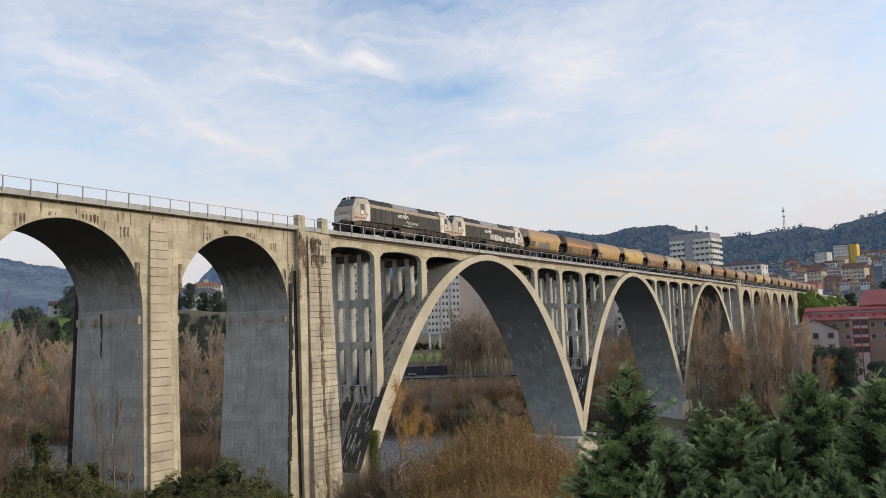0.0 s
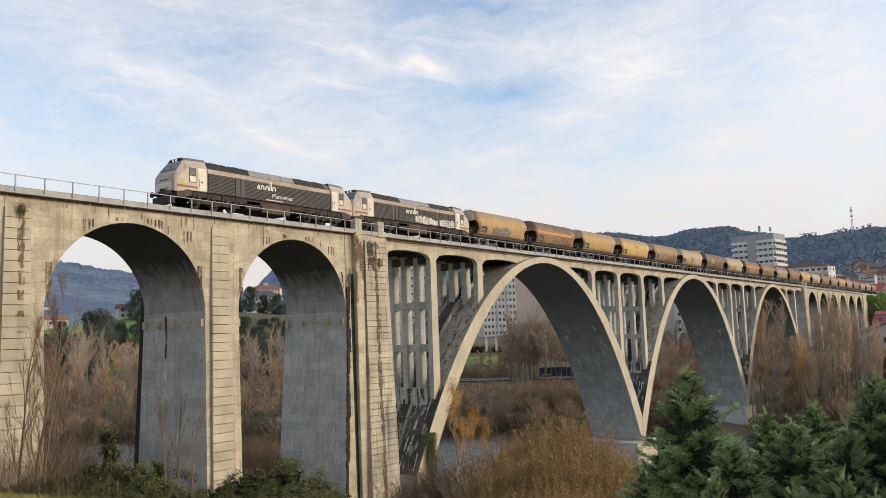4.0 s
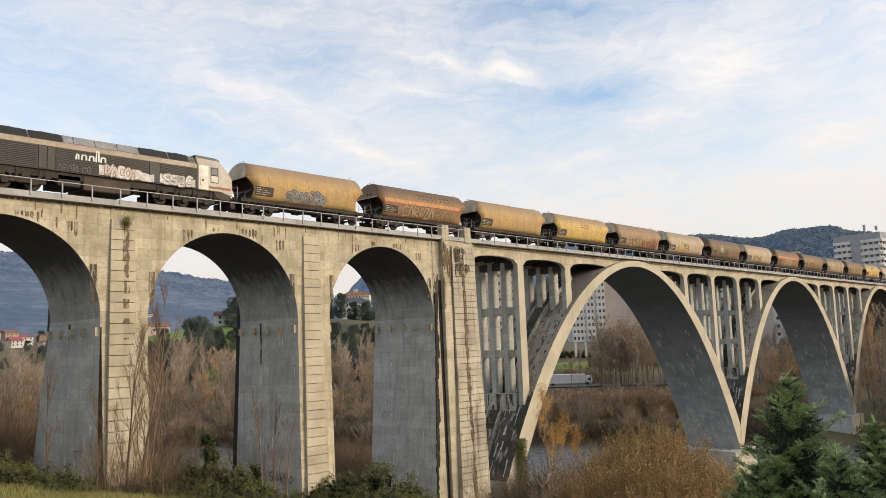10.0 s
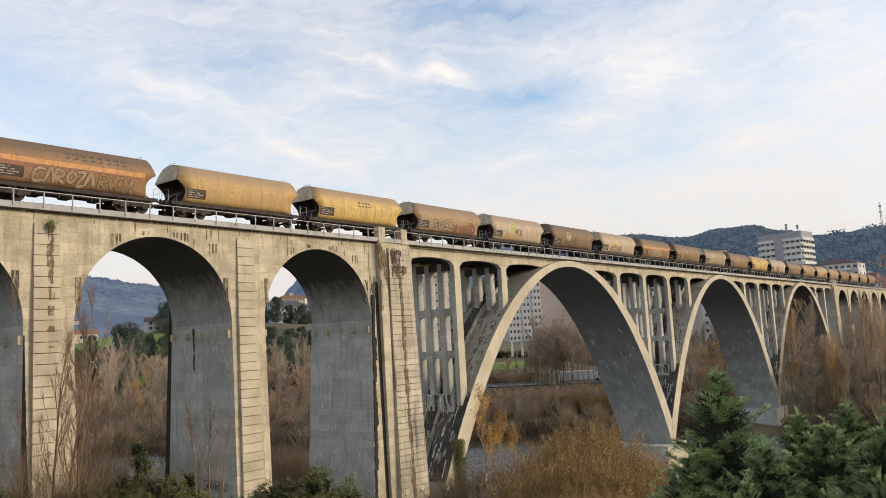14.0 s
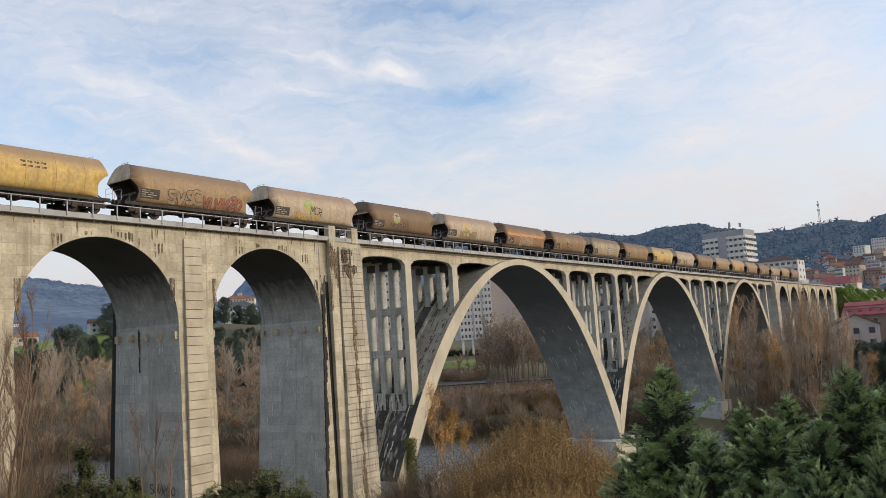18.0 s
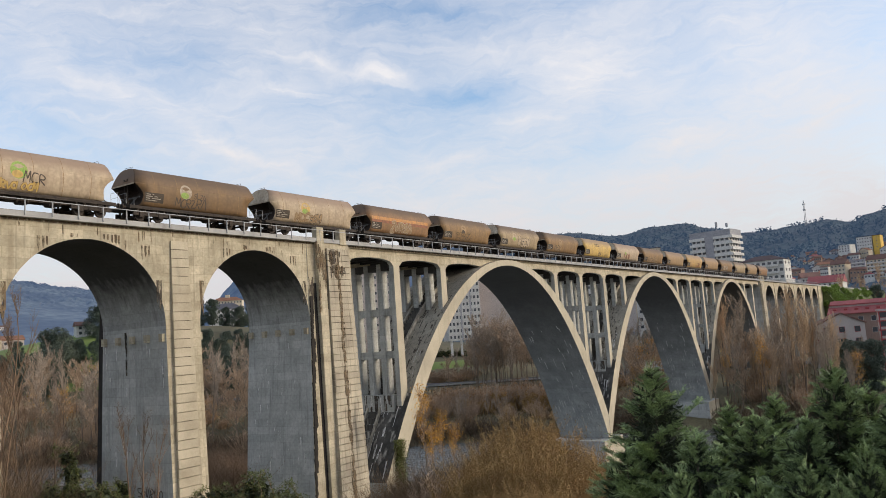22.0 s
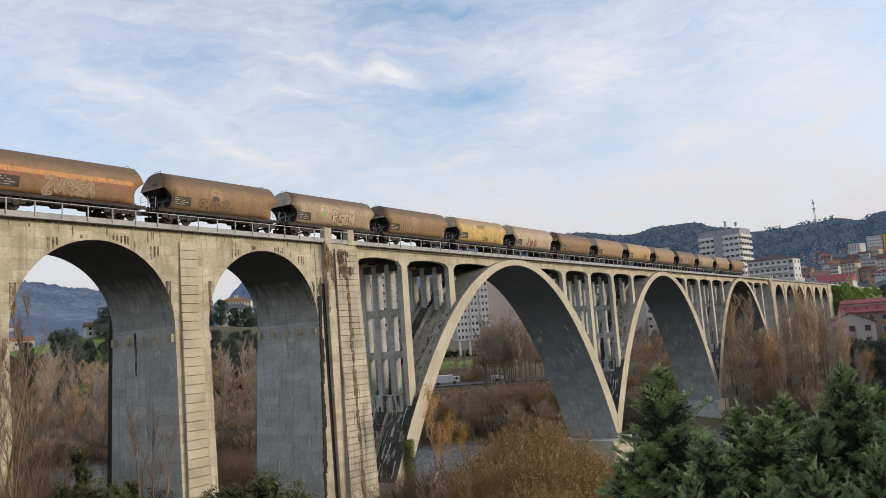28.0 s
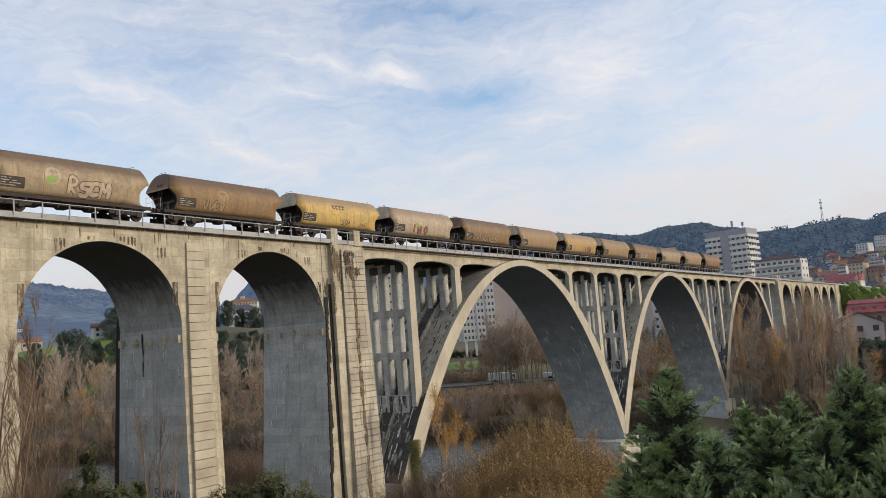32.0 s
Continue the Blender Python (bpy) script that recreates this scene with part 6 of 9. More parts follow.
    part("sill", boxes((0.35, L - 0.35, -1.3, -1.15, 0.94, 1.2), (0.35, L - 0.35, 1.15, 1.3, 0.94, 1.2), (0.35, L - 0.35, -0.2, 0.2, 0.95, 1.2), *[(0.35 + i * (L - 1.0) / 6, 0.65 + i * (L - 1.0) / 6, -1.15, 1.15, 1.02, 1.2) for i in range(7)]), M_UNDER, w)
    for i, x in enumerate((L / 2 - 2.2, L / 2, L / 2 + 2.2)):
        ch = bmesh.new()
        v = box(ch, x - 0.3, x + 0.3, -0.45, 0.45, 0.62, 1.3)
        for q in v[4:]:
            q.co.x = x + (q.co.x - x) * 2.2
            q.co.y *= 2.0
        part("discharge_chute", ch, M_UNDER, w)
    br = bmesh.new()
    tube(br, (3.4, -0.9, 0.72), (L - 3.4, -0.9, 0.72), 0.06, n=6)
    for k in range(9):
        tube(br, (3.6 + k * 0.8, -1.0, 0.5 + 0.08 * (k % 3)), (3.6 + k * 0.8, -1.0, 1.0), 0.05, n=5)
    tube(br, (5.2, -0.6, 0.8), (6.3, -0.6, 0.8), 0.17, n=10)
    part("brake_rig", br, M_UNDER, w)
    for cx in (2.35, L - 2.35):
        bogie(w, cx, (-0.9, 0.9), 0.46)
    # data panel and writing hug the curved side
    def patch(x0, x1, z0, z1, off):
        bm = bmesh.new()
        zs = [z0 + (z1 - z0) * i / 4 for i in range(5)]
        ring = [(-side_y(z) - off, z) for z in zs] + [(-side_y(z) + 0.02, z) for z in zs[::-1]]
        prism(bm, ring, "x", x0, x1)
        return bm
    dp = part("data_panel", patch(1.6, 3.4, 1.55, 2.32, 0.012), M_PLATE, w, "dark data panel")
    for x0_, x1_, z0_ in ((1.75, 2.15, 2.18), (2.3, 2.45, 2.18), (1.75, 2.35, 2.02), (2.5, 2.8, 2.02), (1.75, 2.1, 1.86), (2.3, 3.1, 1.86), (1.75, 2.8, 1.7)):
        part("data_line", patch(x0_, x1_, z0_ - 0.03, z0_ + 0.03, 0.017), M_DATA, dp)
    if mark:
        x = mark[0]
        for k in range(mark[1]):
            mk = bmesh.new()
            for q in ([(x, 0), (x + 0.12, 0), (x + 0.12, 0.46), (x, 0.46)], [(x + 0.15, 0.02), (x + 0.36, 0.0), (x + 0.34, 0.16), (x + 0.15, 0.14)], [(x + 0.15, 0.3), (x + 0.34, 0.3), (x + 0.36, 0.46), (x + 0.15, 0.46)]):
                prism(mk, [(p, mark[2] + r) for p, r in q], "y", -0.01, 0.004)
            for v in mk.verts:
                v.co.y -= side_y(v.co.z)
            part("owner_mark", mk, M_SPRAY_DARK, w, "dark painted owner's mark")
            x += mark[3]
    if disc:
        x, z = disc[0], 2.72
        for rad, mat_, nm, off in ((0.62, disc[1], "emblem", 0.014), (0.27, disc[2], "emblem_leaf", 0.02)):
            dm = bmesh.new()
            cx, cz = (x, z) if nm == "emblem" else (x - 0.1, z - 0.3)
            rim = [dm.verts.new((cx + rad * math.cos(k * math.pi / 8) * (1 if nm == "emblem" else 1.5), 0, cz + rad * math.sin(k * math.pi / 8))) for k in range(16)]
            mid = [dm.verts.new((cx, 0, cz))]
            for k in range(16):
                dm.faces.new((rim[k], rim[(k + 1) % 16], mid[0]))
            for v in dm.verts:
                v.co.y = -side_y(v.co.z) - off
            bmesh.ops.recalc_face_normals(dm, faces=dm.faces)
            part(nm, dm, mat_, w, "faded round painted emblem")
    if band:
        for z0_, z1_, m in ((2.62, 3.0, PAINTS["orange"]), (2.3, 2.6, M_LOCO_RED)):
            part("colour_band", patch(a + 0.95, b - 0.95, z0_, z1_, 0.006), m, body, "orange painted band")
    for k, (x, z, cnt, size, fill, ink) in enumerate(tags):
        scrawl(seed * 7 + k, cnt, size, w, (x, z), fill, ink, side=lambda z_: side_y(z_) + 0.01)
    return w


LOCO_A = locomotive("diesel_locomotive", "dark grey and silver diesel locomotive at the head of the train", False)
LOCO_B = locomotive("diesel_locomotive", "dark grey and silver diesel locomotive with white graffiti", True)
Y_, T_, R_ = PAINTS["yellow"], PAINTS["tan"], M_LOCO_RED
M_LEAF_PAINT = material("green_spray", (0.22, 0.42, 0.07), (0.30, 0.36, 0.10), 0.7, scale=2)
G_, E_ = M_LEAF_PAINT, PAINTS["pale"]
M_MARK_SILVER = material("silver_spray", (0.30, 0.29, 0.29), (0.13, 0.125, 0.13), 0.7, scale=2)
WAGONS = [("ochre", [(4.6, 1.42, 7, 0.9, M_MARK_SILVER, D_)]), ("rust", [(3.9, 1.45, 6, 1.05, P_, D_), (8.6, 1.4, 4, 1.0, M_SEAM, D_)], (6.2, 8, 3.25, 0.62), True), ("ochre", []), ("yellow", [], (6.6, 4, 2.75, 0.5)),
          ("tan", [(4.1, 1.42, 4, 1.2, P_, D_), (7.6, 1.4, 6, 1.0, R_, D_)]), ("pale", [(6.2, 1.9, 3, 0.8, None, D_), (4.0, 1.4, 9, 0.55, Y_, M_SEAM)], None, False, (5.9, G_, Y_)), ("brown", [(4.6, 1.42, 6, 0.8, None, D_), (6.4, 2.2, 4, 0.5, None, D_)], None, False, (5.6, W_, G_)),
          ("pale", [(4.2, 1.42, 3, 0.9, P_, M_SEAM), (6.2, 1.42, 3, 0.8, P_, D_)], None, False, (5.6, Y_, G_)), ("rust", [(5.0, 1.45, 5, 1.1, P_, W_)], None, True),
          ("umber", [(4.2, 1.45, 6, 0.9, M_SEAM, D_), (8.5, 1.45, 4, 0.75, None, M_SEAM), (5.0, 1.4, 8, 0.5, None, D_)], None, False, (6.1, T_, D_)), ("dun", [(6.5, 1.5, 5, 1.15, E_, D_)], None, False, (5.4, E_, G_)), ("umber", [(4.1, 1.5, 4, 0.85, P_, D_)], None, False, (6.2, P_, T_)),
          ("yellow", [(7.0, 1.42, 3, 0.6, None, D_), (10, 1.42, 3, 0.5, None, D_)], (5.8, 4, 2.95, 0.48)), ("pale", [(5.0, 1.5, 4, 0.9, R_, D_)], None, False, (5.8, E_, G_)), ("umber", [(3.9, 1.45, 8, 0.95, P_, D_)]), ("tan", []),
          ("ochre", [(8.5, 1.5, 3, 0.9, R_, D_)]), ("tan", []), ("umber", [(4.0, 1.5, 6, 0.95, W_, D_)]), ("dun", []), ("tan", []), ("rust", [])]
WAGON_OBS = [hopper_wagon(e[0], 20 + i, *e[1:]) for i, e in enumerate(WAGONS)]
TRAIN = [(LOCO_A, 1.05), (LOCO_B, LOCO_LEN + 0.6)] + [(o, 2 * LOCO_LEN + 0.7 + i * WAGON_LEN) for i, o in enumerate(WAGON_OBS)]
NOSE = [(0, 35.44), (3, 23.57), (6, 11.65), (9, -0.3), (13, -15.66), (19, -37.88), (23, -52.2), (28, -70.5), (32, -85.82)]


def motions():
    """The train rolls along its track, and traffic along the riverside road."""
    for ob, rows in TRAFFIC:
        walk(ob, [(t, road_pose(az)) for t, az in rows])
    for ob, back in TRAIN:
        walk(ob, [(t, pose(x * U + back, TRACK_Y, RAIL_Z)) for t, x in NOSE])
    # every wheelset turns as far as it rolls
    ts = [k / 15 for k in range(481)]
    xs = [float(v) * U for v in np.interp(ts, [t for t, _ in NOSE], [x for _, x in NOSE])]
    for ob, _ in TRAIN:
        for w in ob.children_recursive:
            if w.name.startswith("wheelset"):
                x, _, r = w.location
                walk(w, [(t, pose(x, 0, r, 0, math.degrees((d - xs[0]) / r), 0)) for t, d in zip(ts, xs)])

# dark tags sprayed on the pier sides, and an iron bracket
for ob, k, y_, z_, cnt, size in ((piers[3], 0, 3.9, -10.6, 6, 0.8), (piers[2], -1, 4.5, -7.9, 3, 0.9)):
    xf = ARCH_X0 + (k + 0.5) * SPAN_P - half_p - (0.2 if k == 0 else 1.0) * 0.62 * (SPRING - z_ + 0.2) / (SPRING - land(ARCH_X0 + (k + 0.5) * SPAN_P, FACE) + 1.5)
    tag = scrawl(70 + k, cnt, size, ob, (0, 0), None, M_SPRAY_DARK, "black sprayed tag", side=lambda z: 0.02)
    tag.matrix_basis = pose(xf - 0.05, y_, z_, 0, 0, -90)
bk_x = ARCH_X0 - 0.5 * SPAN_P - half_p - 0.4
vp("bracket", boxes((bk_x - 0.5, bk_x, FACE + 1.6, FACE + 2.4, -6.1, -5.98), (bk_x - 0.12, bk_x, FACE + 1.8, FACE + 2.2, -5.98, -5.4), bevel=0.02), M_SLAB, "small concrete bracket", parent=piers[2])

# ---- plants ----
def limbs(rnd, height, spread, levels, lean=0.0, trunk_r=None, up=0.55, kids=(4, 6), first=0.25):
    """Branch segments (start, end, r0, r1, level) of a bare tree."""
    out = []
    trunk_r = trunk_r or height * 0.011

    def grow(p, d, ln, r, lev):
        n = 4 if lev == 0 else 3
        pts = [p]
        for i in range(n):
            d = (d + Vector((rnd.uniform(-1, 1), rnd.uniform(-1, 1), rnd.uniform(-0.4, 0.8))) * (0.09 if lev == 0 else 0.2)).normalized()
            q = pts[-1] + d * ln / n
            out.append((pts[-1], q, r * (1 - i / n * 0.8), r * (1 - (i + 1) / n * 0.8), lev))
            pts.append(q)
        if lev >= levels:
            return
        for k in range(rnd.randint(*kids) + (5 if lev == 0 else 0)):
            t = rnd.uniform(first if lev == 0 else 0.25, 1.0)
            j = min(n - 1, int(t * n))
            b = pts[j].lerp(pts[j + 1], t * n - j)
            a = rnd.uniform(0, 2 * math.pi)
            side = Vector((math.cos(a), math.sin(a), 0))
            nd = (side * spread * rnd.uniform(0.6, 1.2) + Vector((0, 0, up * rnd.uniform(0.5, 1.5))) + d * 0.45).normalized()
            grow(b, nd, ln * rnd.uniform(0.34, 0.55) * (1.15 - 0.5 * t if lev == 0 else 0.9), r * 0.42, lev + 1)
    grow(Vector((0, 0, 0)), Vector((lean, 0, 1)).normalized(), height, trunk_r, 0)
    return out


def sticks(segs, sides=3):
    """Tapered prisms for branch segments."""
    verts, faces = [], []
    for p, q, r0, r1, _ in segs:
        w = (q - p)
        if w.length < 1e-5:
            continue
        w.normalize()
        a = w.orthogonal().normalized()
        b = w.cross(a)
        o = len(verts)
        for c, r in ((p, r0), (q, r1)):
            for i in range(sides):
                t = 2 * math.pi * i / sides
                verts.append(c + (a * math.cos(t) + b * math.sin(t)) * r)
        for i in range(sides):
            j = (i + 1) % sides
            faces.append((o + i, o + j, o + sides + j, o + sides + i))
    return verts, faces


def twigs(rnd, segs, per, ln, w, rise=0.5):
    """Thin tapering twigs along the outer branches."""
    verts, faces = [], []
    for p, q, _, _, _ in segs:
        for _ in range(per):
            b = p.lerp(q, rnd.random())
            d = Vector((rnd.gauss(0, 1), rnd.gauss(0, 1), rnd.gauss(rise, 0.7))).normalized() + (q - p).normalized() * 0.8
            d = d.normalized() * ln * rnd.uniform(0.5, 1.2)
            s = d.orthogonal().normalized()
            s.rotate(Matrix.Rotation(rnd.uniform(0, 6.28), 3, d.normalized()))
            s *= w
            o = len(verts)
            verts += [b - s, b + s, b + d]
            faces.append((o, o + 1, o + 2))
    return verts, faces


def leaves(rnd, points, size, spread, per, droop=0.0):
    """Small leaf blades scattered round points."""
    verts, faces = [], []
    for p in points:
        for _ in range(per):
            c = p + Vector((rnd.gauss(0, spread), rnd.gauss(0, spread), rnd.gauss(0, spread) - droop))
            d = Vector((rnd.gauss(0, 1), rnd.gauss(0, 1), rnd.gauss(0.1, 0.8))).normalized()
            s = d.orthogonal().normalized()
            s.rotate(Matrix.Rotation(rnd.uniform(0, 6.28), 3, d))
            l = size * rnd.uniform(0.6, 1.3)
            o = len(verts)
            verts += [c - d * l * 0.5, c + s * l * 0.3, c + d * l * 0.5, c - s * l * 0.3]
            faces.append((o, o + 1, o + 2, o + 3))
    return verts, faces


def bare_tree(name, label, seed, height, spread, mat, per=3, levels=2, up=0.55, tw=0.03, tl=0.9, group="", leafmat=None, category="tree", kids=(4, 6), first=0.25, leaf=0.2, bark=None):
    rnd = random.Random(seed)
    segs = limbs(rnd, height, spread, levels, up=up, kids=kids, first=first)
    t = thing(name, label, category, group)
    part("trunk", raw_mesh("trunk", *sticks([s for s in segs if s[4] == 0], 6), bark or M_BARK), None, t)
    rest = [s for s in segs if s[4] > 0]
    v1, f1 = sticks(rest, 3)
    v2, f2 = twigs(rnd, [s for s in rest if s[4] >= levels - 1], per, tl, tw)
    o = len(v1)
    part("crown", raw_mesh("crown", v1 + v2, f1 + [tuple(i + o for i in f) for f in f2], mat), None, t)
    if leafmat:
        pts = [s[1] for s in rest if s[4] == levels and rnd.random() < 0.6]
        part("leaves", raw_mesh("leaves", *leaves(rnd, pts, leaf, 0.3, 9), leafmat), None, t)
    return t


def leafy_tree(name, label, seed, height, width, mat, count=2600, size=0.5, blobs=16, low=0.15, group=""):
    """A dense crown built of many leaf blades round uneven boughs."""
    rnd = random.Random(seed)
    t = thing(name, label, "tree", group)
    segs = limbs(rnd, height * 0.85, 0.9, 1, up=0.7, trunk_r=height * 0.02)
    part("trunk", raw_mesh("trunk", *sticks(segs, 5), M_BARK), None, t)
    cs = []
    for _ in range(blobs):
        h = rnd.uniform(low, 0.93)
        rr = width * 0.5 * math.sqrt(max(0.05, 1 - ((h - 0.45) / 0.55) ** 2)) * rnd.uniform(0.2, 0.85)
        a = rnd.uniform(0, 6.28)
        cs.append((Vector((rr * math.cos(a), rr * math.sin(a), h * height)), width * rnd.uniform(0.10, 0.2)))
    pts = []
    for _ in range(count):
        c, r = rnd.choice(cs)
        d = Vector((rnd.gauss(0, 1), rnd.gauss(0, 1), rnd.gauss(0, 0.85))).normalized()
        pts.append(c + d * r * rnd.uniform(0.72, 1.1))
    part("crown", raw_mesh("crown", *leaves(rnd, pts, size, size * 0.2, 2), mat), None, t)
    return t


def conifer(seed, height, radius, boughs=150):
    """A feathery cypress: whorls of upswept boughs, each hung with flat sprays of short scale leaves that nod at the tip."""
    rnd = random.Random(seed)
    t = thing("conifer", "dense green feathery cypress conifer", "conifer", group="conifers on the near bank")
    part("trunk", raw_mesh("trunk", *sticks([(Vector((0, 0, 0)), Vector((0, 0, height * 0.97)), height * 0.018, 0.01, 0)], 6), M_BARK), None, t)
    verts, faces, dv, df = [], [], [], []

    def spray(vs, fs, p, d, up, ln, n, wide):
        """A flat frond: its axis arches over, short leaf plumes leave it on both sides."""
        side = d.cross(up)
        if side.length < 1e-4:
            return
        side.normalize()
        nrm = side.cross(d).normalized()
        droop = rnd.uniform(0.1, 0.45)
        pts = [p + d * ln * (i / n) - Vector((0, 0, 1)) * droop * ln * (i / n) ** 2 for i in range(n + 1)]
        o = len(vs)
        w0 = ln * 0.03
        for i, q in enumerate(pts):
            vs.append(q - side * w0 * (1 - i / n))
            vs.append(q + side * w0 * (1 - i / n))
        for i in range(n):
            a = o + 2 * i
            fs.append((a, a + 1, a + 3, a + 2))
        for i in range(n):
            u = (i + 0.5) / n
            l = wide * math.sin(math.pi * (0.18 + 0.82 * u)) ** 0.7 * rnd.uniform(0.65, 1.25)
            for sg in (-1, 1):
                c = pts[i].lerp(pts[i + 1], rnd.random())
                q = c + (side * sg * rnd.uniform(0.55, 0.9) + d * rnd.uniform(0.7, 1.1) + nrm * rnd.uniform(-0.35, 0.2)).normalized() * l
                wv = d * l * 0.16
                m = c.lerp(q, 0.55) + nrm * l * rnd.uniform(-0.08, 0.12)
                k = len(vs)
                vs += [c - wv * 0.4, m - wv, q, m + wv]
                fs.append((k, k + 1, k + 2, k + 3))

    golden = 2.39996
    for b in range(boughs):
        h = 0.02 + 0.95 * ((b + rnd.random()) / boughs) ** 1.12
        a = b * golden + rnd.uniform(-0.35, 0.35)
        ln = radius * (1 - h) ** 0.92 * rnd.uniform(0.55, 1.2) + 0.08
        out = Vector((math.cos(a), math.sin(a), 0))
        rise = rnd.uniform(0.3, 0.95) + 0.7 * h
        p0 = Vector((0, 0, h * height * 0.94))
        pts = [p0 + out * ln * u + Vector((0, 0, rise * ln * u - 0.22 * ln * u * u)) for u in (0.12, 0.3, 0.45, 0.6, 0.72, 0.84, 0.93, 1.0)]
        for i in range(1, len(pts)):
            d0 = (pts[i] - pts[i - 1]).normalized()
            lat = d0.cross(Vector((0, 0, 1))).normalized()
            deep = i <= 2
            for _ in range(4):
                sg = rnd.choice((-1, 1))
                d = (d0 * rnd.uniform(0.5, 1.2) + lat * sg * rnd.uniform(0.2, 1.0) + Vector((0, 0, rnd.uniform(-0.05, 1.0)))).normalized()
                up = (Vector((0, 0, 1)) + lat * rnd.gauss(0, 0.45) + out * rnd.gauss(-0.2, 0.3)).normalized()
                p = pts[i - 1].lerp(pts[i], rnd.random())
                s = rnd.uniform(0.45, 0.95) * (1 - 0.68 * h)
                if deep:
                    spray(dv, df, p, d, up, s * 1.2, 5, s * 0.42)
                else:
                    spray(verts, faces, p, d, up, s, 7, s * 0.33)
        spray(verts, faces, pts[-1], (pts[-1] - pts[-2]).normalized(), Vector((0, 0, 1)), 0.65 * (1 - 0.6 * h), 9, 0.17 * (1 - 0.5 * h))
    for k in range(12):
        spray(verts, faces, Vector((0, 0, height * (0.8 + 0.015 * k))), (Vector((rnd.gauss(0, 0.35), rnd.gauss(0, 0.35), 1))).normalized(), Vector((rnd.gauss(0, 1), rnd.gauss(0, 1), 0.1)), 0.5, 8, 0.1)
    spray(verts, faces, Vector((0, 0, height * 0.93)), Vector((0.05, 0.02, 1)).normalized(), Vector((0.3, 1, 0)), 0.7, 12, 0.1)
    # near-black foliage fills the heart, the inner shade put into its colour
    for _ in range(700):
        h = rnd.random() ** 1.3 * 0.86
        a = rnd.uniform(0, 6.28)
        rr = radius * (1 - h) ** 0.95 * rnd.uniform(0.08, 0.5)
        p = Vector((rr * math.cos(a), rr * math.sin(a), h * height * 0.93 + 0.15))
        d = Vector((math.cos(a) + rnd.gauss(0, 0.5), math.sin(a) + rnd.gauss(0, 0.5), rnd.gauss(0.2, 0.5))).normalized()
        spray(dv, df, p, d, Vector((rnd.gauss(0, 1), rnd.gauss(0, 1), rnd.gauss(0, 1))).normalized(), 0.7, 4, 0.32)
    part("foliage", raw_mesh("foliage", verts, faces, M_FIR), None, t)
    part("inner_foliage", raw_mesh("inner_foliage", dv, df, M_FIR_SHADE), None, t, "inner foliage with dark shade in its colour")
    return t


def at_bearing(az, r, z):
    return (r * math.sin(radians(az)), r * math.cos(radians(az)), z)


# conifers: bearing, distance, elevation of the tip
firs = [conifer(1, 8.0, 2.9), conifer(2, 8.0, 2.6), conifer(3, 8.0, 3.2)]
spots = [(70.4, 25, -2.65), (75.2, 27, -5.4), (76.7, 25, -6.0), (78.0, 29, -5.0), (81.6, 22, -3.1), (83.4, 24, -4.6), (85.8, 21, -3.6), (88.5, 22, -3.5), (91.5, 20, -3.2),
         (71.6, 15.5, -9.7), (74.0, 16, -10.6), (76.4, 17, -10.1), (79.5, 16, -9.2), (83.0, 17, -8.0), (86.5, 15.5, -8.2), (89.5, 16, -7.0), (73.2, 11.5, -12.6), (77.0, 12, -13.0), (80.4, 11.5, -12.4), (84.4, 12, -11.2), (88.0, 12, -10.6), (70.2, 15, -11.6), (81.2, 15, -10.2), (75.2, 14, -11.4), (72.8, 21, -7.2), (79.8, 21, -6.2), (68.2, 24, -7.9)]
used = set()
for i, (az, r, el) in enumerate(spots):
    k = i % 3
    top = r * math.tan(radians(el))
    x, y, _ = at_bearing(az, r, 0)
    g = land(x, y) - 0.2
    sc = (top - g) / (8.0 * 0.985)
    m = pose(x, y, g, 0, 0, 67 * i)
    if k not in used:
        ob = firs[k]
        ob.matrix_basis = m
        used.add(k)
    else:
        ob = copy_thing(firs[k], m)
    wide = 0.62 if r < 18 else 1.12
    ob.scale = (max(0.7, sc) * wide, max(0.7, sc) * wide, max(0.75, sc)) if sc > 0.3 else (0.5 * wide, 0.5 * wide, 0.5)
    ob.location.z = top - 8.0 * 0.985 * ob.scale[2]

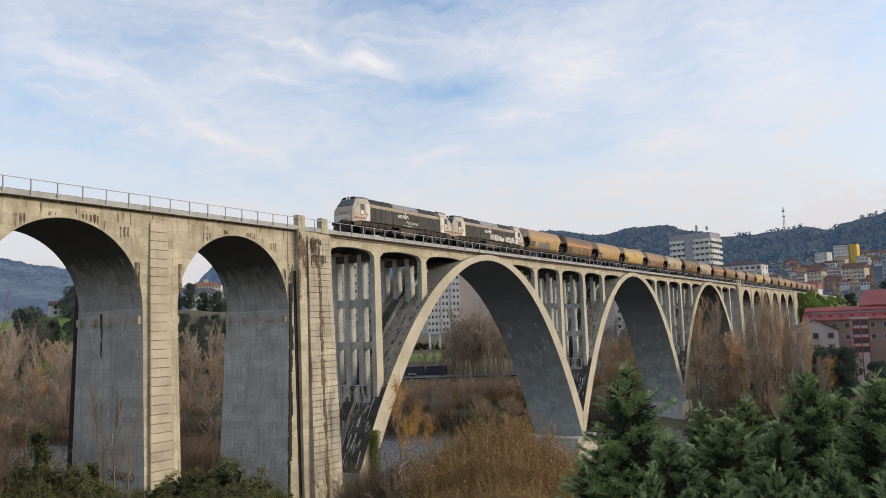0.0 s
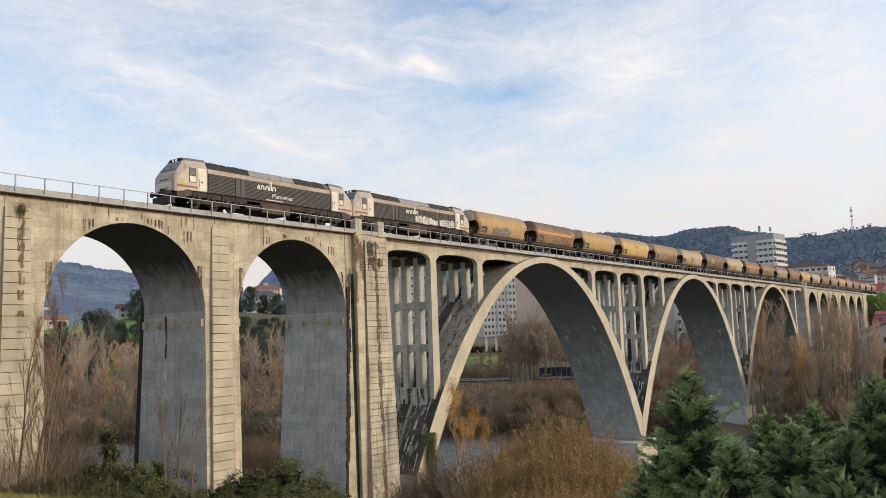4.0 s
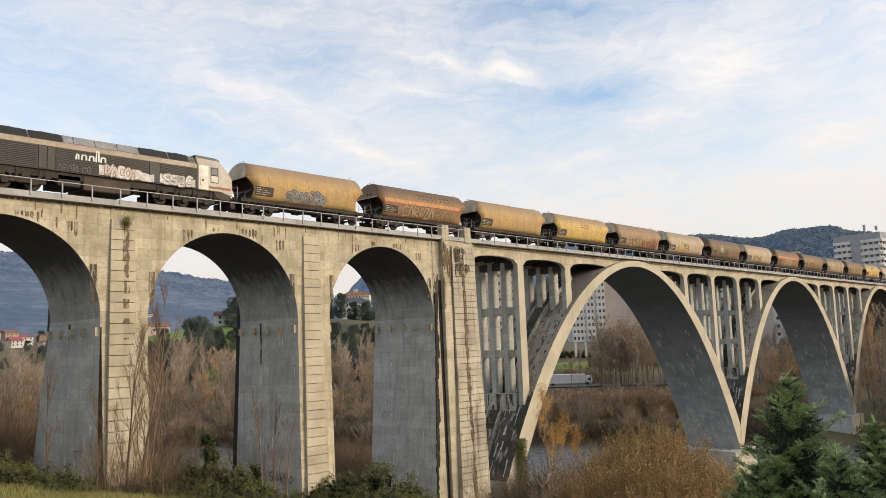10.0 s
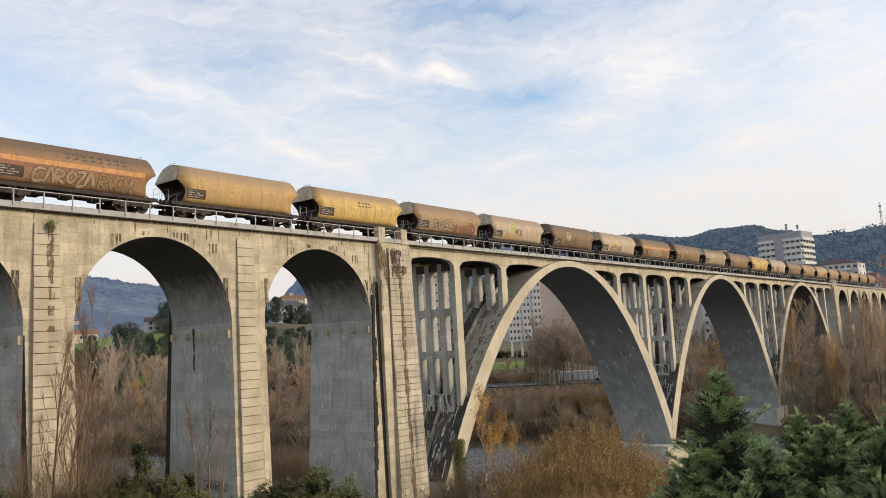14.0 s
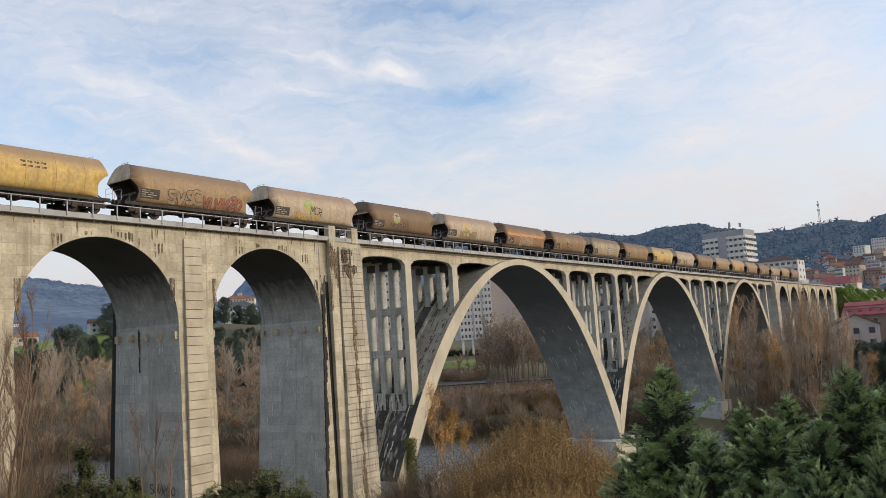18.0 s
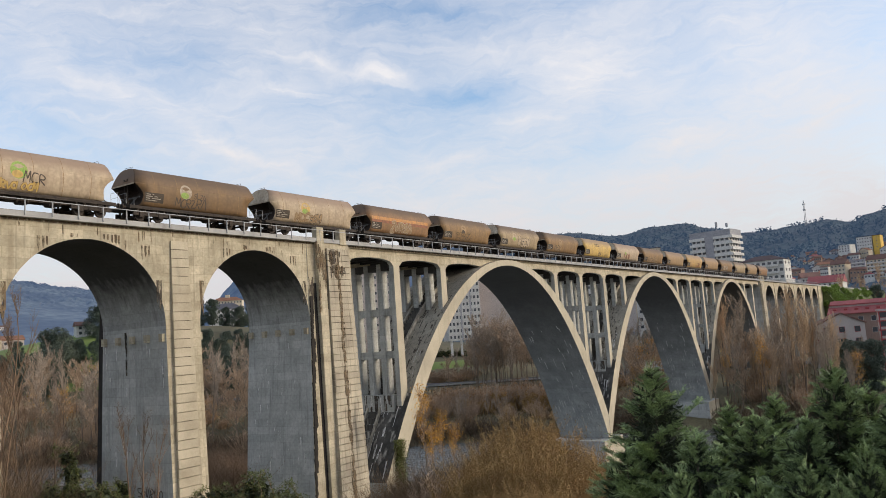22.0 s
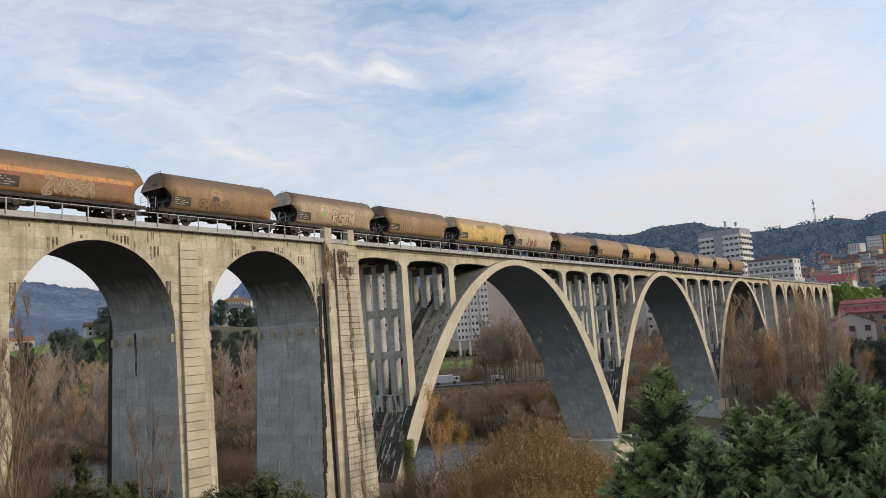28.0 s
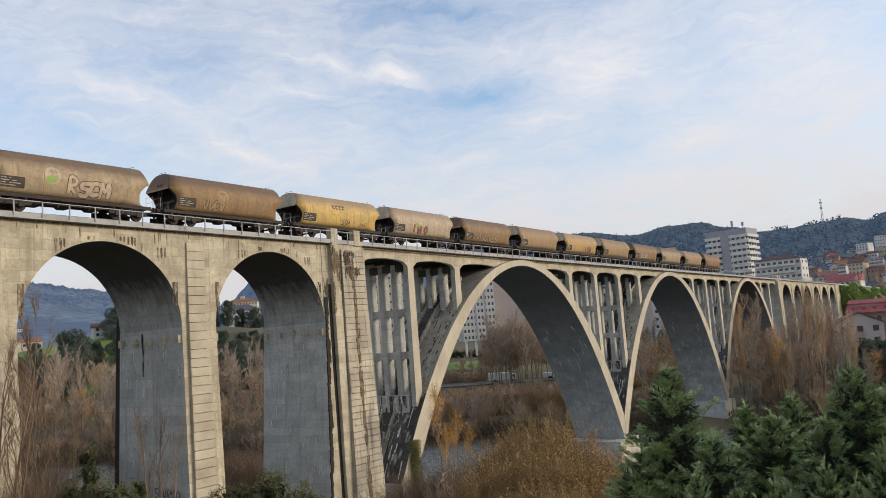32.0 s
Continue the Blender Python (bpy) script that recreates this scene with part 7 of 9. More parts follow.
# willow thicket below the first main arch
def willow(seed, height, width, stems, label):
    rnd = random.Random(seed)
    t = thing("willow_bush", label, "bush", group="willow bushes by the river")
    segs = []
    tips = []
    for _ in range(stems):
        a, e = rnd.uniform(0, 6.28), abs(rnd.gauss(0, 0.27))
        p = Vector((rnd.gauss(0, width * 0.13), rnd.gauss(0, width * 0.13), 0))
        d = Vector((math.cos(a) * e, math.sin(a) * e, 1)).normalized()
        ln = height * (rnd.uniform(1.0, 1.2) if rnd.random() < 0.14 else rnd.uniform(0.6, 1.0)) * (1.05 - 0.28 * e)
        n = 5
        for i in range(n):
            q = p + d * ln / n
            segs.append((p, q, 0.03 * (1 - i / n) + 0.006, 0.03 * (1 - (i + 1) / n) + 0.006, 1))
            if i > 0:
                tips += [p.lerp(q, rnd.random()) for _ in range(4)]
                for _ in range(2):
                    b = p.lerp(q, rnd.random())
                    dd = (d + Vector((rnd.gauss(0, 0.35), rnd.gauss(0, 0.35), 0.2))).normalized()
                    e2 = b + dd * rnd.uniform(0.5, 1.3)
                    segs.append((b, e2, 0.012, 0.004, 2))
                    tips += [b.lerp(e2, k / 4) for k in range(1, 5)]
            p = q
            d = (d + Vector((rnd.gauss(0, 0.08), rnd.gauss(0, 0.08), 0.03))).normalized()
    tagged(part("branchwork", raw_mesh("stems", *sticks(segs, 3), M_WILLOW_STEM), None, t), kind="stuff")
    low_tips = [p for p in tips if p.z < height * rnd.uniform(0.6, 1.0)]
    top_tips = [p for p in tips if p.z > height * 0.74 and rnd.random() < 0.7]
    part("leaves", raw_mesh("leaves", *leaves(rnd, low_tips, 0.10, 0.09, 3), M_LEAF_OCHRE), None, t)
    part("top_leaves", raw_mesh("top_leaves", *leaves(rnd, top_tips, 0.11, 0.09, 3), M_LEAF_TIP), None, t, "olive-green leaves on the upper shoots")
    return t


w1 = willow(11, 7.0, 6.0, 330, "dense willow bush with ochre autumn leaves")
w2 = willow(12, 6.0, 5.5, 300, "willow bush with ochre leaves and thin stems")
first_w = {0: True, 1: True}
for i, (az, r, el, sc) in enumerate([(57.6, 60, -8.3, 0.9), (59.2, 62, -7.6, 1.0), (60.8, 63, -6.7, 1.1), (62.4, 61, -7.0, 1.05), (64.0, 60, -7.9, 1.0), (65.6, 59, -8.9, 0.9), (67.2, 58, -10.0, 0.85), (56.8, 56, -9.8, 0.85), (58.6, 55, -9.4, 0.9), (60.2, 54, -9.0, 0.95), (62.0, 54, -8.8, 0.95), (63.8, 53, -9.6, 0.9), (65.4, 53, -10.6, 0.85), (61.4, 48, -11.2, 0.8), (59.0, 49, -11.6, 0.8), (63.4, 48, -11.6, 0.8), (56.0, 60, -10.2, 0.8), (55.2, 62, -11.0, 0.7), (57.4, 50, -11.8, 0.75), (55.8, 52, -12.2, 0.7), (65.6, 47, -12.4, 0.75), (67.4, 52, -11.6, 0.75), (68.6, 57, -11.2, 0.7)]):
    x, y, _ = at_bearing(az, r, 0)
    src = (w1, w2)[i % 2]
    h = (7.0, 6.0)[i % 2] * 1.08
    top = r * math.tan(radians(el))
    m = pose(x, y, top - h * sc * 0.95, 0, 0, 50 * i)
    if first_w[i % 2]:
        ob = src
        ob.matrix_basis = m
        first_w[i % 2] = False
    else:
        ob = copy_thing(src, m)
    ob.scale = (sc, sc, sc)

# bare woods on the far bank
kinds = [bare_tree("bare_tree", "leafless brown riverside tree", 31, 13, 0.75, M_TWIG, 9, group="bare trees on the far bank", tw=0.045),
         bare_tree("bare_birch", "leafless grey-brown riverside birch", 32, 15, 0.6, M_TWIG_GREY, 9, up=0.8, group="bare birches on the far bank", tw=0.035),
         bare_tree("bare_tree", "leafless brown spreading tree", 33, 11, 0.95, M_TWIG, 10, up=0.4, group="bare trees on the far bank", tw=0.04),
         bare_tree("bare_birch", "leafless grey slender birch", 34, 16, 0.42, M_TWIG_GREY, 9, up=1.1, group="bare birches on the far bank", tw=0.035),
         bare_tree("bare_tree", "brown tree with a few orange leaves", 35, 10, 0.85, M_TWIG, 4, group="bare trees on the far bank", leafmat=M_LEAF_ORANGE)]
shrubs = []
for i in range(3):
    rnd = random.Random(60 + i)
    t = thing("shrub", ("brown leafless thicket shrub", "grey-brown leafless thicket shrub", "thicket shrub with dull ochre leaves")[i], "shrub", group="thicket shrubs on the far bank")
    segs = []
    for _ in range(60):
        a, e = rnd.uniform(0, 6.28), abs(rnd.gauss(0, 0.6))
        p = Vector((rnd.gauss(0, 0.8), rnd.gauss(0, 0.8), 0))
        segs.append((p, p + Vector((math.cos(a) * e, math.sin(a) * e, 1)).normalized() * rnd.uniform(2.0, 4.5), 0.05, 0.01, 1))
    v1, f1 = sticks(segs, 3)
    v2, f2 = twigs(rnd, segs, 26, 0.9, 0.04)
    part("branchwork", raw_mesh("stems", v1 + v2, f1 + [tuple(k + len(v1) for k in f) for f in f2], M_TWIG if i != 1 else M_TWIG_GREY), None, t)
    if i == 2:
        part("leaves", raw_mesh("leaves", *leaves(rnd, [s[0].lerp(s[1], rnd.uniform(0.3, 1)) for s in segs for _ in range(4)], 0.3, 0.3, 3), M_LEAF_OCHRE), None, t)
    shrubs.append(t)
seen = set()


def plant(src, x, y, rz, sc, sink=0.2, z=None):
    """Sets a prototype down, and copies of it after that."""
    m = pose(x, y, (land(x, y) if z is None else z) - sink, 0, 0, rz)
    if src.name in seen:
        ob = copy_thing(src, m)
    else:
        ob = src
        ob.matrix_basis = m
        seen.add(src.name)
    ob.scale = (sc, sc, sc * 1.0)
    return ob


rnd = random.Random(77)


def bank_point(s, along):
    """A place on the far bank, by its distance from the river's line and along it."""
    return 0.89 * s - 0.452 * along, 0.452 * s + 0.89 * along


n = 0
while n < 440:
    s, along = 183 + 90 * rnd.random() ** 1.4, rnd.uniform(-70, 235)
    x, y = bank_point(s, along)
    if FACE - 3 < y < FACE + DEPTH + 3:
        continue
    az = math.degrees(math.atan2(x, y))
    open_view = 53.5 < az < 63.5
    if open_view and math.hypot(x, y) > 206:
        continue
    plant(rnd.choice(kinds), x, y, rnd.uniform(0, 360), rnd.uniform(0.3, 0.42) if open_view else rnd.uniform(0.6, 1.05))
    n += 1
n = 0
while n < 230:
    s, along = 179 + 60 * rnd.random() ** 1.3, rnd.uniform(-70, 235)
    x, y = bank_point(s, along)
    if FACE - 2 < y < FACE + DEPTH + 2:
        continue
    if 53.5 < math.degrees(math.atan2(x, y)) < 63.5 and math.hypot(x, y) > 212:
        continue
    plant(rnd.choice(shrubs), x, y, rnd.uniform(0, 360), rnd.uniform(0.6, 1.2))
    n += 1
# tall bare trees before the far approach, and inside the arches
pop = bare_tree("poplar", "tall leafless poplar with upswept reddish twigs", 41, 19, 0.38, M_TWIG_GOLD, 16, levels=2, up=1.3, tw=0.024, tl=1.2, group="bare poplars", kids=(5, 7), first=0.12)
pop2 = bare_tree("poplar", "tall leafless grey-brown poplar with upswept twigs", 42, 18, 0.42, M_TWIG_GREY, 16, levels=2, up=1.3, tw=0.024, tl=1.2, group="bare poplars", kids=(5, 7), first=0.12)
for az, r, sc, k in [(74.4 + 0.62 * i, 186 + (i * 29) % 34, 0.5 + 0.05 * ((i * 7) % 8), i % 2) for i in range(16)] + [(75.2, 205, 1.05, 0), (76.1, 200, 1.1, 1), (77.3, 196, 0.8, 0), (78.6, 205, 1.0, 1), (79.3, 200, 1.15, 0), (80.0, 195, 1.05, 0), (80.8, 204, 0.95, 1), (81.8, 200, 0.85, 0), (73.6, 210, 0.75, 0),
                     (58.9, 247, 0.8, 0), (59.7, 249, 0.95, 1), (60.5, 246, 0.9, 0), (61.2, 248, 1.0, 1), (61.9, 247, 0.9, 0), (62.6, 249, 0.95, 1), (63.3, 247, 0.8, 0), (57.6, 249, 0.6, 0), (58.3, 246, 0.7, 1), (57.0, 274, 0.6, 1), (60.1, 275, 1.1, 1), (61.5, 276, 1.15, 0), (62.3, 278, 1.1, 1), (60.0, 260, 1.1, 0), (60.8, 268, 1.15, 1), (61.8, 262, 1.0, 0), (62.8, 275, 1.05, 1), (59.2, 285, 0.95, 0), (64.2, 270, 0.9, 1)]:
    x, y, _ = at_bearing(az, r, 0)
    plant((pop, pop2)[k] if az > 70 else kinds[(0, 1)[k]], x, y, r * 7 + az, sc)
# orange-leaved saplings
sap = bare_tree("sapling", "young tree with bright orange autumn leaves", 51, 6, 0.4, M_TWIG, 3, levels=2, up=1.1, leaf=0.13, group="autumn saplings", leafmat=M_LEAF_ORANGE, tl=0.5, tw=0.015)
for az, r, el, sc in [(54.4, 78, -4.6, 1.0), (55.6, 80, -6.2, 0.8), (54.9, 76, -7.0, 0.8), (56.4, 82, -7.0, 0.7), (77.6, 190, -2.2, 1.6), (75.4, 195, -3.0, 1.5)]:
    x, y, _ = at_bearing(az, r, 0)
    plant(sap, x, y, az * 31, sc, 0, r * math.tan(radians(el)) - 6 * sc)
# evergreens beyond the river
ever = [leafy_tree("evergreen_tree", "dark green broad evergreen tree", 81, 14, 13, M_EVERGREEN, 15000, 0.4, 46, group="evergreen trees beyond the river"),
        leafy_tree("evergreen_tree", "dark green tall evergreen tree", 82, 17, 9, M_EVERGREEN, 13000, 0.38, 46, group="evergreen trees beyond the river")]
EVER_MORE = [(25 + 1.1 * i, 300 + (i * 37) % 60, 0, 0.42 + 0.05 * (i % 7)) for i in range(22)]
for az, r, top, sc in EVER_MORE + [*[(11 + (i * 5.3) % 14, 520 + (i * 61) % 300, 0, 0.5 + 0.05 * (i % 6)) for i in range(26)], (82.6, 205, -0.3, 0.9), (83.3, 207, -1.3, 0.75), *[(38.4 + 0.9 * i, 400 + (i * 7) % 12, 0, 0.75 + 0.06 * (i % 3)) for i in range(7)], (84.1, 203, -0.8, 0.8), (85.9, 205, -1.6, 0.6), (87.4, 205, 0, 0.55), (40.2, 480, 2.4, 0.62), (41.0, 500, 2.5, 0.6), (41.9, 490, 2.2, 0.62), (42.8, 500, 2.5, 0.6), (88.2, 210, 0, 0.7), (30.4, 330, 3.3, 1.35), (33.2, 368, 3.7, 1.1), (28.9, 322, 2.1, 0.8), (28.2, 318, 1.65, 0.8), (27.5, 322, 1.5, 0.8), (29.6, 314, 2.0, 0.75), *[(39.4 + 0.42 * i, 330 + (i * 23) % 60, 1.0 + 0.22 * (i * 3 % 5), 0.5 + 0.05 * (i % 4)) for i in range(11)], (28.5, 320, 1.3, 0.9), (27.0, 330, 0.9, 0.9), (33.6, 340, 3.0, 1.1), (38.0, 300, 2.9, 1.1), (39.3, 310, 2.2, 1.0), (40.6, 300, 1.6, 1.0), (41.8, 290, 1.2, 0.9), (42.9, 300, 1.9, 0.9),
                       (44.5, 310, 2.0, 1.0), (37.0, 320, 3.2, 1.1), (24.0, 380, 1.0, 0.9), (21.0, 420, 0.6, 0.9), (17.5, 430, 0.9, 0.9), (35.2, 350, 2.2, 1.0), (46.5, 320, 2.4, 1.0), (49.0, 330, 2.2, 1.0), (52.0, 340, 1.8, 1.0), (71.5, 330, 0.6, 0.8), (70.6, 340, 0.4, 0.7)]:
    x, y, _ = at_bearing(az, r, 0)
    src = ever[int(az * 10) % 2]
    h = (14, 17)[int(az * 10) % 2] * sc
    plant(src, x, y, az * 40, sc, 0, min(land(x, y) - 0.5, r * math.tan(radians(top)) - h * 0.97 if top else 1e6))
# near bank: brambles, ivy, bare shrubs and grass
# dark copy of the ivy leaf: shade inside the bushes put into the colour
M_IVY_DARK = material("shaded_inner_leaf", (0.05, 0.06, 0.022), (0.028, 0.034, 0.014), 0.85, scale=0.8, island=0.4, bump=0)
M_CANE = material("bramble_cane", (0.22, 0.15, 0.085), (0.14, 0.095, 0.055), 0.9, scale=0.6, bump=0)


def leaf_sprays(rnd, points, size, per, fall=0.3):
    """Pointed leaves in twos and threes, folded along the rib and hanging outward."""
    verts, faces = [], []
    for p, out in points:
        for _ in range(per):
            d = (out * rnd.uniform(0.3, 1.0) + Vector((rnd.gauss(0, 0.55), rnd.gauss(0, 0.55), rnd.gauss(0.05, 0.45) - fall))).normalized()
            s = d.cross(Vector((rnd.gauss(0, 0.4), rnd.gauss(0, 0.4), 1))).normalized()
            up = s.cross(d)
            l = size * rnd.uniform(0.55, 1.35)
            c = p + Vector((rnd.gauss(0, 0.05), rnd.gauss(0, 0.05), rnd.gauss(0, 0.05)))
            o = len(verts)
            verts += [c, c + d * l * 0.42 + s * l * 0.34 + up * l * 0.12, c + d * l, c + d * l * 0.42 - s * l * 0.34 + up * l * 0.12]
            faces += [(o, o + 1, o + 2), (o, o + 2, o + 3)]
    return verts, faces


bram = []
for i in range(3):
    rnd = random.Random(90 + i)
    t = thing("bramble_bush", "tangled green bramble and ivy bush", "bush", group="bramble bushes on the near bank")
    segs, outer, inner = [], [], []
    # arching canes leave the crown and bow over to the ground
    for _ in range(60):
        a, reach, top = rnd.uniform(0, 6.28), rnd.uniform(0.5, 2.3), rnd.uniform(0.45, 1.35) + (0.9 if rnd.random() < 0.14 else 0)
        root = Vector((rnd.gauss(0, 0.7), rnd.gauss(0, 0.7), -0.1))
        out = Vector((math.cos(a), math.sin(a), 0))
        last = root
        for k in range(1, 9):
            u = k / 8
            q = root + out * reach * u + Vector((rnd.gauss(0, 0.05), rnd.gauss(0, 0.05), top * math.sin(math.pi * min(1, u * 0.85)) * (1.0 if u < 0.6 else 1.06)))
            segs.append((last, q, 0.014, 0.01, 1))
            for _ in range(7):
                p = last.lerp(q, rnd.random())
                outer.append((p + Vector((rnd.gauss(0, 0.1), rnd.gauss(0, 0.1), rnd.uniform(0.0, 0.14))), (out * 0.5 + Vector((rnd.gauss(0, 0.5), rnd.gauss(0, 0.5), 0.2))).normalized()))
            inner.append((last.lerp(q, 0.5) - Vector((0, 0, rnd.uniform(0.1, 0.6))), out))
            last = q
    tagged(part("branchwork", raw_mesh("stems", *sticks(segs, 3), M_CANE), None, t), kind="stuff")
    part("leaves", raw_mesh("leaves", *leaf_sprays(rnd, outer, 0.10, 3), M_IVY), None, t)
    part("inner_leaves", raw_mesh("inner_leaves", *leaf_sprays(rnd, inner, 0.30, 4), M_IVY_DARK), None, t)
    bram.append(t)
rnd = random.Random(5)
for az, r, sc in [(16.0, 45, 0.95), (17.6, 46, 0.9), (19.0, 46, 0.8), (20.2, 45.5, 0.65), (21.3, 45, 0.5), (22.6, 42, 0.55), (24.0, 47, 0.45), (28.6, 46.5, 0.65), (29.6, 47, 0.9), (30.6, 47.5, 1.15), (31.9, 47, 1.15), (33.0, 47, 0.95), (34.0, 47.5, 0.75), (34.8, 46, 0.5), (35.8, 47, 0.45), (37.0, 48.5, 0.5), (38.2, 49, 0.6), (39.2, 49, 0.7), (40.2, 49, 1.0), (41.2, 48, 0.95), (42.4, 49, 1.3), (43.3, 48, 0.95), (44.6, 48, 0.8),
                  (14.0, 46, 0.95), (11.0, 45, 0.95), (8.0, 45, 0.95), (45.6, 50, 0.7), (32.4, 44.5, 0.6), (33.8, 43, 0.55), (36.6, 44, 0.5), (41.6, 44, 0.6), (39.0, 45, 0.5), (44.0, 45, 0.7), (30.2, 44, 0.5), (26.2, 47.5, 0.5), (27.4, 47.5, 0.55)]:
    x, y, _ = at_bearing(az, r, 0)
    plant(rnd.choice(bram), x, y, rnd.uniform(0, 360), sc, 0.1)


def ivy_stump(seed, height, label):
    """A dead stem smothered in ivy, with ragged shoots that stick out and hang."""
    rnd = random.Random(seed)
    t = thing("ivy_stump", label, "ivy", group="ivy-grown stumps on the near bank")
    segs, outer, inner = [], [], []
    for s in range(3):
        p = Vector((rnd.gauss(0, 0.4), rnd.gauss(0, 0.4), -0.4))
        top = height * (1.0, 0.72, 0.5)[s]
        n = 8
        d = Vector((rnd.gauss(0, 0.1), rnd.gauss(0, 0.1), 1)).normalized()
        for k in range(n):
            q = p + d * (top + 0.4) / n
            segs.append((p, q, 0.07 * (1 - k / n) + 0.02, 0.07 * (1 - (k + 1) / n) + 0.02, 0))
            for _ in range(80):
                a, u = rnd.uniform(0, 6.28), rnd.random()
                rr = rnd.uniform(0.08, 0.42) * (1.25 - 0.6 * k / n)
                o = Vector((math.cos(a), math.sin(a), 0))
                (outer if rr > 0.2 else inner).append((p.lerp(q, u) + o * rr, o))
            if k > 1:
                for _ in range(2):
                    a = rnd.uniform(0, 6.28)
                    o = Vector((math.cos(a), math.sin(a), rnd.uniform(-0.1, 0.7)))
                    tip = q + o * rnd.uniform(0.5, 1.0)
                    segs.append((q, tip, 0.015, 0.006, 1))
                    outer += [(q.lerp(tip, rnd.random()) + Vector((0, 0, rnd.gauss(0, 0.08))), o) for _ in range(26)]
            p = q
            d = (d + Vector((rnd.gauss(0, 0.12), rnd.gauss(0, 0.12), 0.1))).normalized()
    part("stem", raw_mesh("stem", *sticks(segs, 4), M_BARK), None, t)
    part("leaves", raw_mesh("leaves", *leaf_sprays(rnd, outer, 0.10, 3, 0.5), M_IVY), None, t)
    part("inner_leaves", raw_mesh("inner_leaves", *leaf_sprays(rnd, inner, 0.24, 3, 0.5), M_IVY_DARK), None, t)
    return t


stumps = [ivy_stump(61, 4.0, "dead stem smothered in green ivy"), ivy_stump(62, 2.6, "low stump overgrown with ivy")]
for az, r, sc, k in [(31.6, 47, 1.0, 0), (30.2, 46.5, 0.8, 1), (29.5, 46.8, 0.6, 1), (31.2, 46.5, 0.75, 1), (28.7, 46.5, 0.5, 1), (32.2, 47.5, 0.72, 1), (30.9, 47.5, 0.7, 1), (32.9, 48, 0.75, 1), (34.2, 48.5, 0.9, 1), (42.8, 48.5, 0.85, 1), (40.4, 49, 0.7, 1), (38.0, 50, 0.45, 1)]:
    x, y, _ = at_bearing(az, r, 0)
    plant(stumps[k], x, y, az * 53, sc, 0.1)
bs = bare_tree("bare_shrub_tree", "leafless brown many-branched small tree", 53, 9.0, 0.5, M_TWIG_NEAR, 2, levels=3, up=1.0, tl=0.5, tw=0.007, group="bare small trees on the near bank", kids=(3, 5), first=0.06, bark=M_TWIG_NEAR)
bs2 = bare_tree("bare_shrub_tree", "leafless grey-brown thin small tree", 54, 6.5, 0.5, M_TWIG_NEAR, 5, levels=2, up=0.9, tl=0.6, tw=0.007, group="bare small trees on the near bank", kids=(3, 4), first=0.1, bark=M_TWIG_NEAR)
for az, r, sc, k in [(26.9, 47, 1.0, 0), (26.0, 48, 0.8, 0), (27.4, 46.5, 0.85, 0), (29.2, 48, 0.6, 0), (28.4, 49, 0.7, 0), (30.3, 49, 0.55, 0), (24.2, 46, 0.7, 1), (35.6, 47, 0.75, 1), (34.8, 47, 0.8, 1), (36.3, 48, 0.7, 1), (21.5, 48, 0.8, 1), (30.0, 60, 0.55, 0), (32.0, 64, 0.45, 0), (38.5, 66, 0.5, 0), (40.0, 68, 0.5, 1), (28.0, 64, 0.7, 0), (41.5, 70, 0.5, 0), (19.0, 62, 1.0, 0), (16.5, 64, 1.0, 0)]:
    x, y, _ = at_bearing(az, r, 0)
    if FACE - 1 < y < FACE + DEPTH + 1:
        y += 12
    plant((bs, bs2)[k], x, y, az * 77, sc)
gv, gf = [], []
rnd = random.Random(3)
for _ in range(60000):
    az, r = rnd.uniform(5, 46), rnd.uniform(24, 46)
    x, y, _ = at_bearing(az, r, 0)
    z = land(x, y) - 0.02
    a, h = rnd.uniform(0, 6.28), rnd.uniform(0.12, 0.5)
    o = len(gv)
    gv += [(x - 0.016 * math.cos(a), y - 0.016 * math.sin(a), z), (x + 0.016 * math.cos(a), y + 0.016 * math.sin(a), z), (x + rnd.gauss(0, 0.1), y + rnd.gauss(0, 0.1), z + h)]
    gf.append((o, o + 1, o + 2))
tagged(new("grass", raw_mesh("grass", gv, gf, M_GRASS)), "green and straw-coloured tufts of rough grass", "grass", kind="stuff")

# undergrowth on the far bank
uv, uf = [], []
rnd = random.Random(8)
for _ in range(52000):
    s, along = 177 + 95 * rnd.random() ** 1.4, rnd.uniform(-75, 330)
    x, y = bank_point(s, along)
    if FACE - 1 < y < FACE + DEPTH + 1 or 53 < math.degrees(math.atan2(x, y)) < 64 and math.hypot(x, y) > 240:
        continue
    z = land(x, y) - 0.1
    h = rnd.uniform(0.5, 2.0) * (0.6 + 0.8 * abs(noise.noise((x * 0.05, y * 0.05, 2))))
    a = rnd.uniform(0, 6.28)
    o = len(uv)
    wd = rnd.uniform(0.06, 0.2)
    uv += [(x - wd * math.cos(a), y - wd * math.sin(a), z), (x + wd * math.cos(a), y + wd * math.sin(a), z), (x + rnd.gauss(0, 0.5), y + rnd.gauss(0, 0.5), z + h)]
    uf.append((o, o + 1, o + 2))
M_BRUSH_DARK = material("dark_thicket", (0.15, 0.105, 0.065), (0.085, 0.06, 0.04), 0.95, scale=0.05, fine=0.5, island=0.45, bump=0)


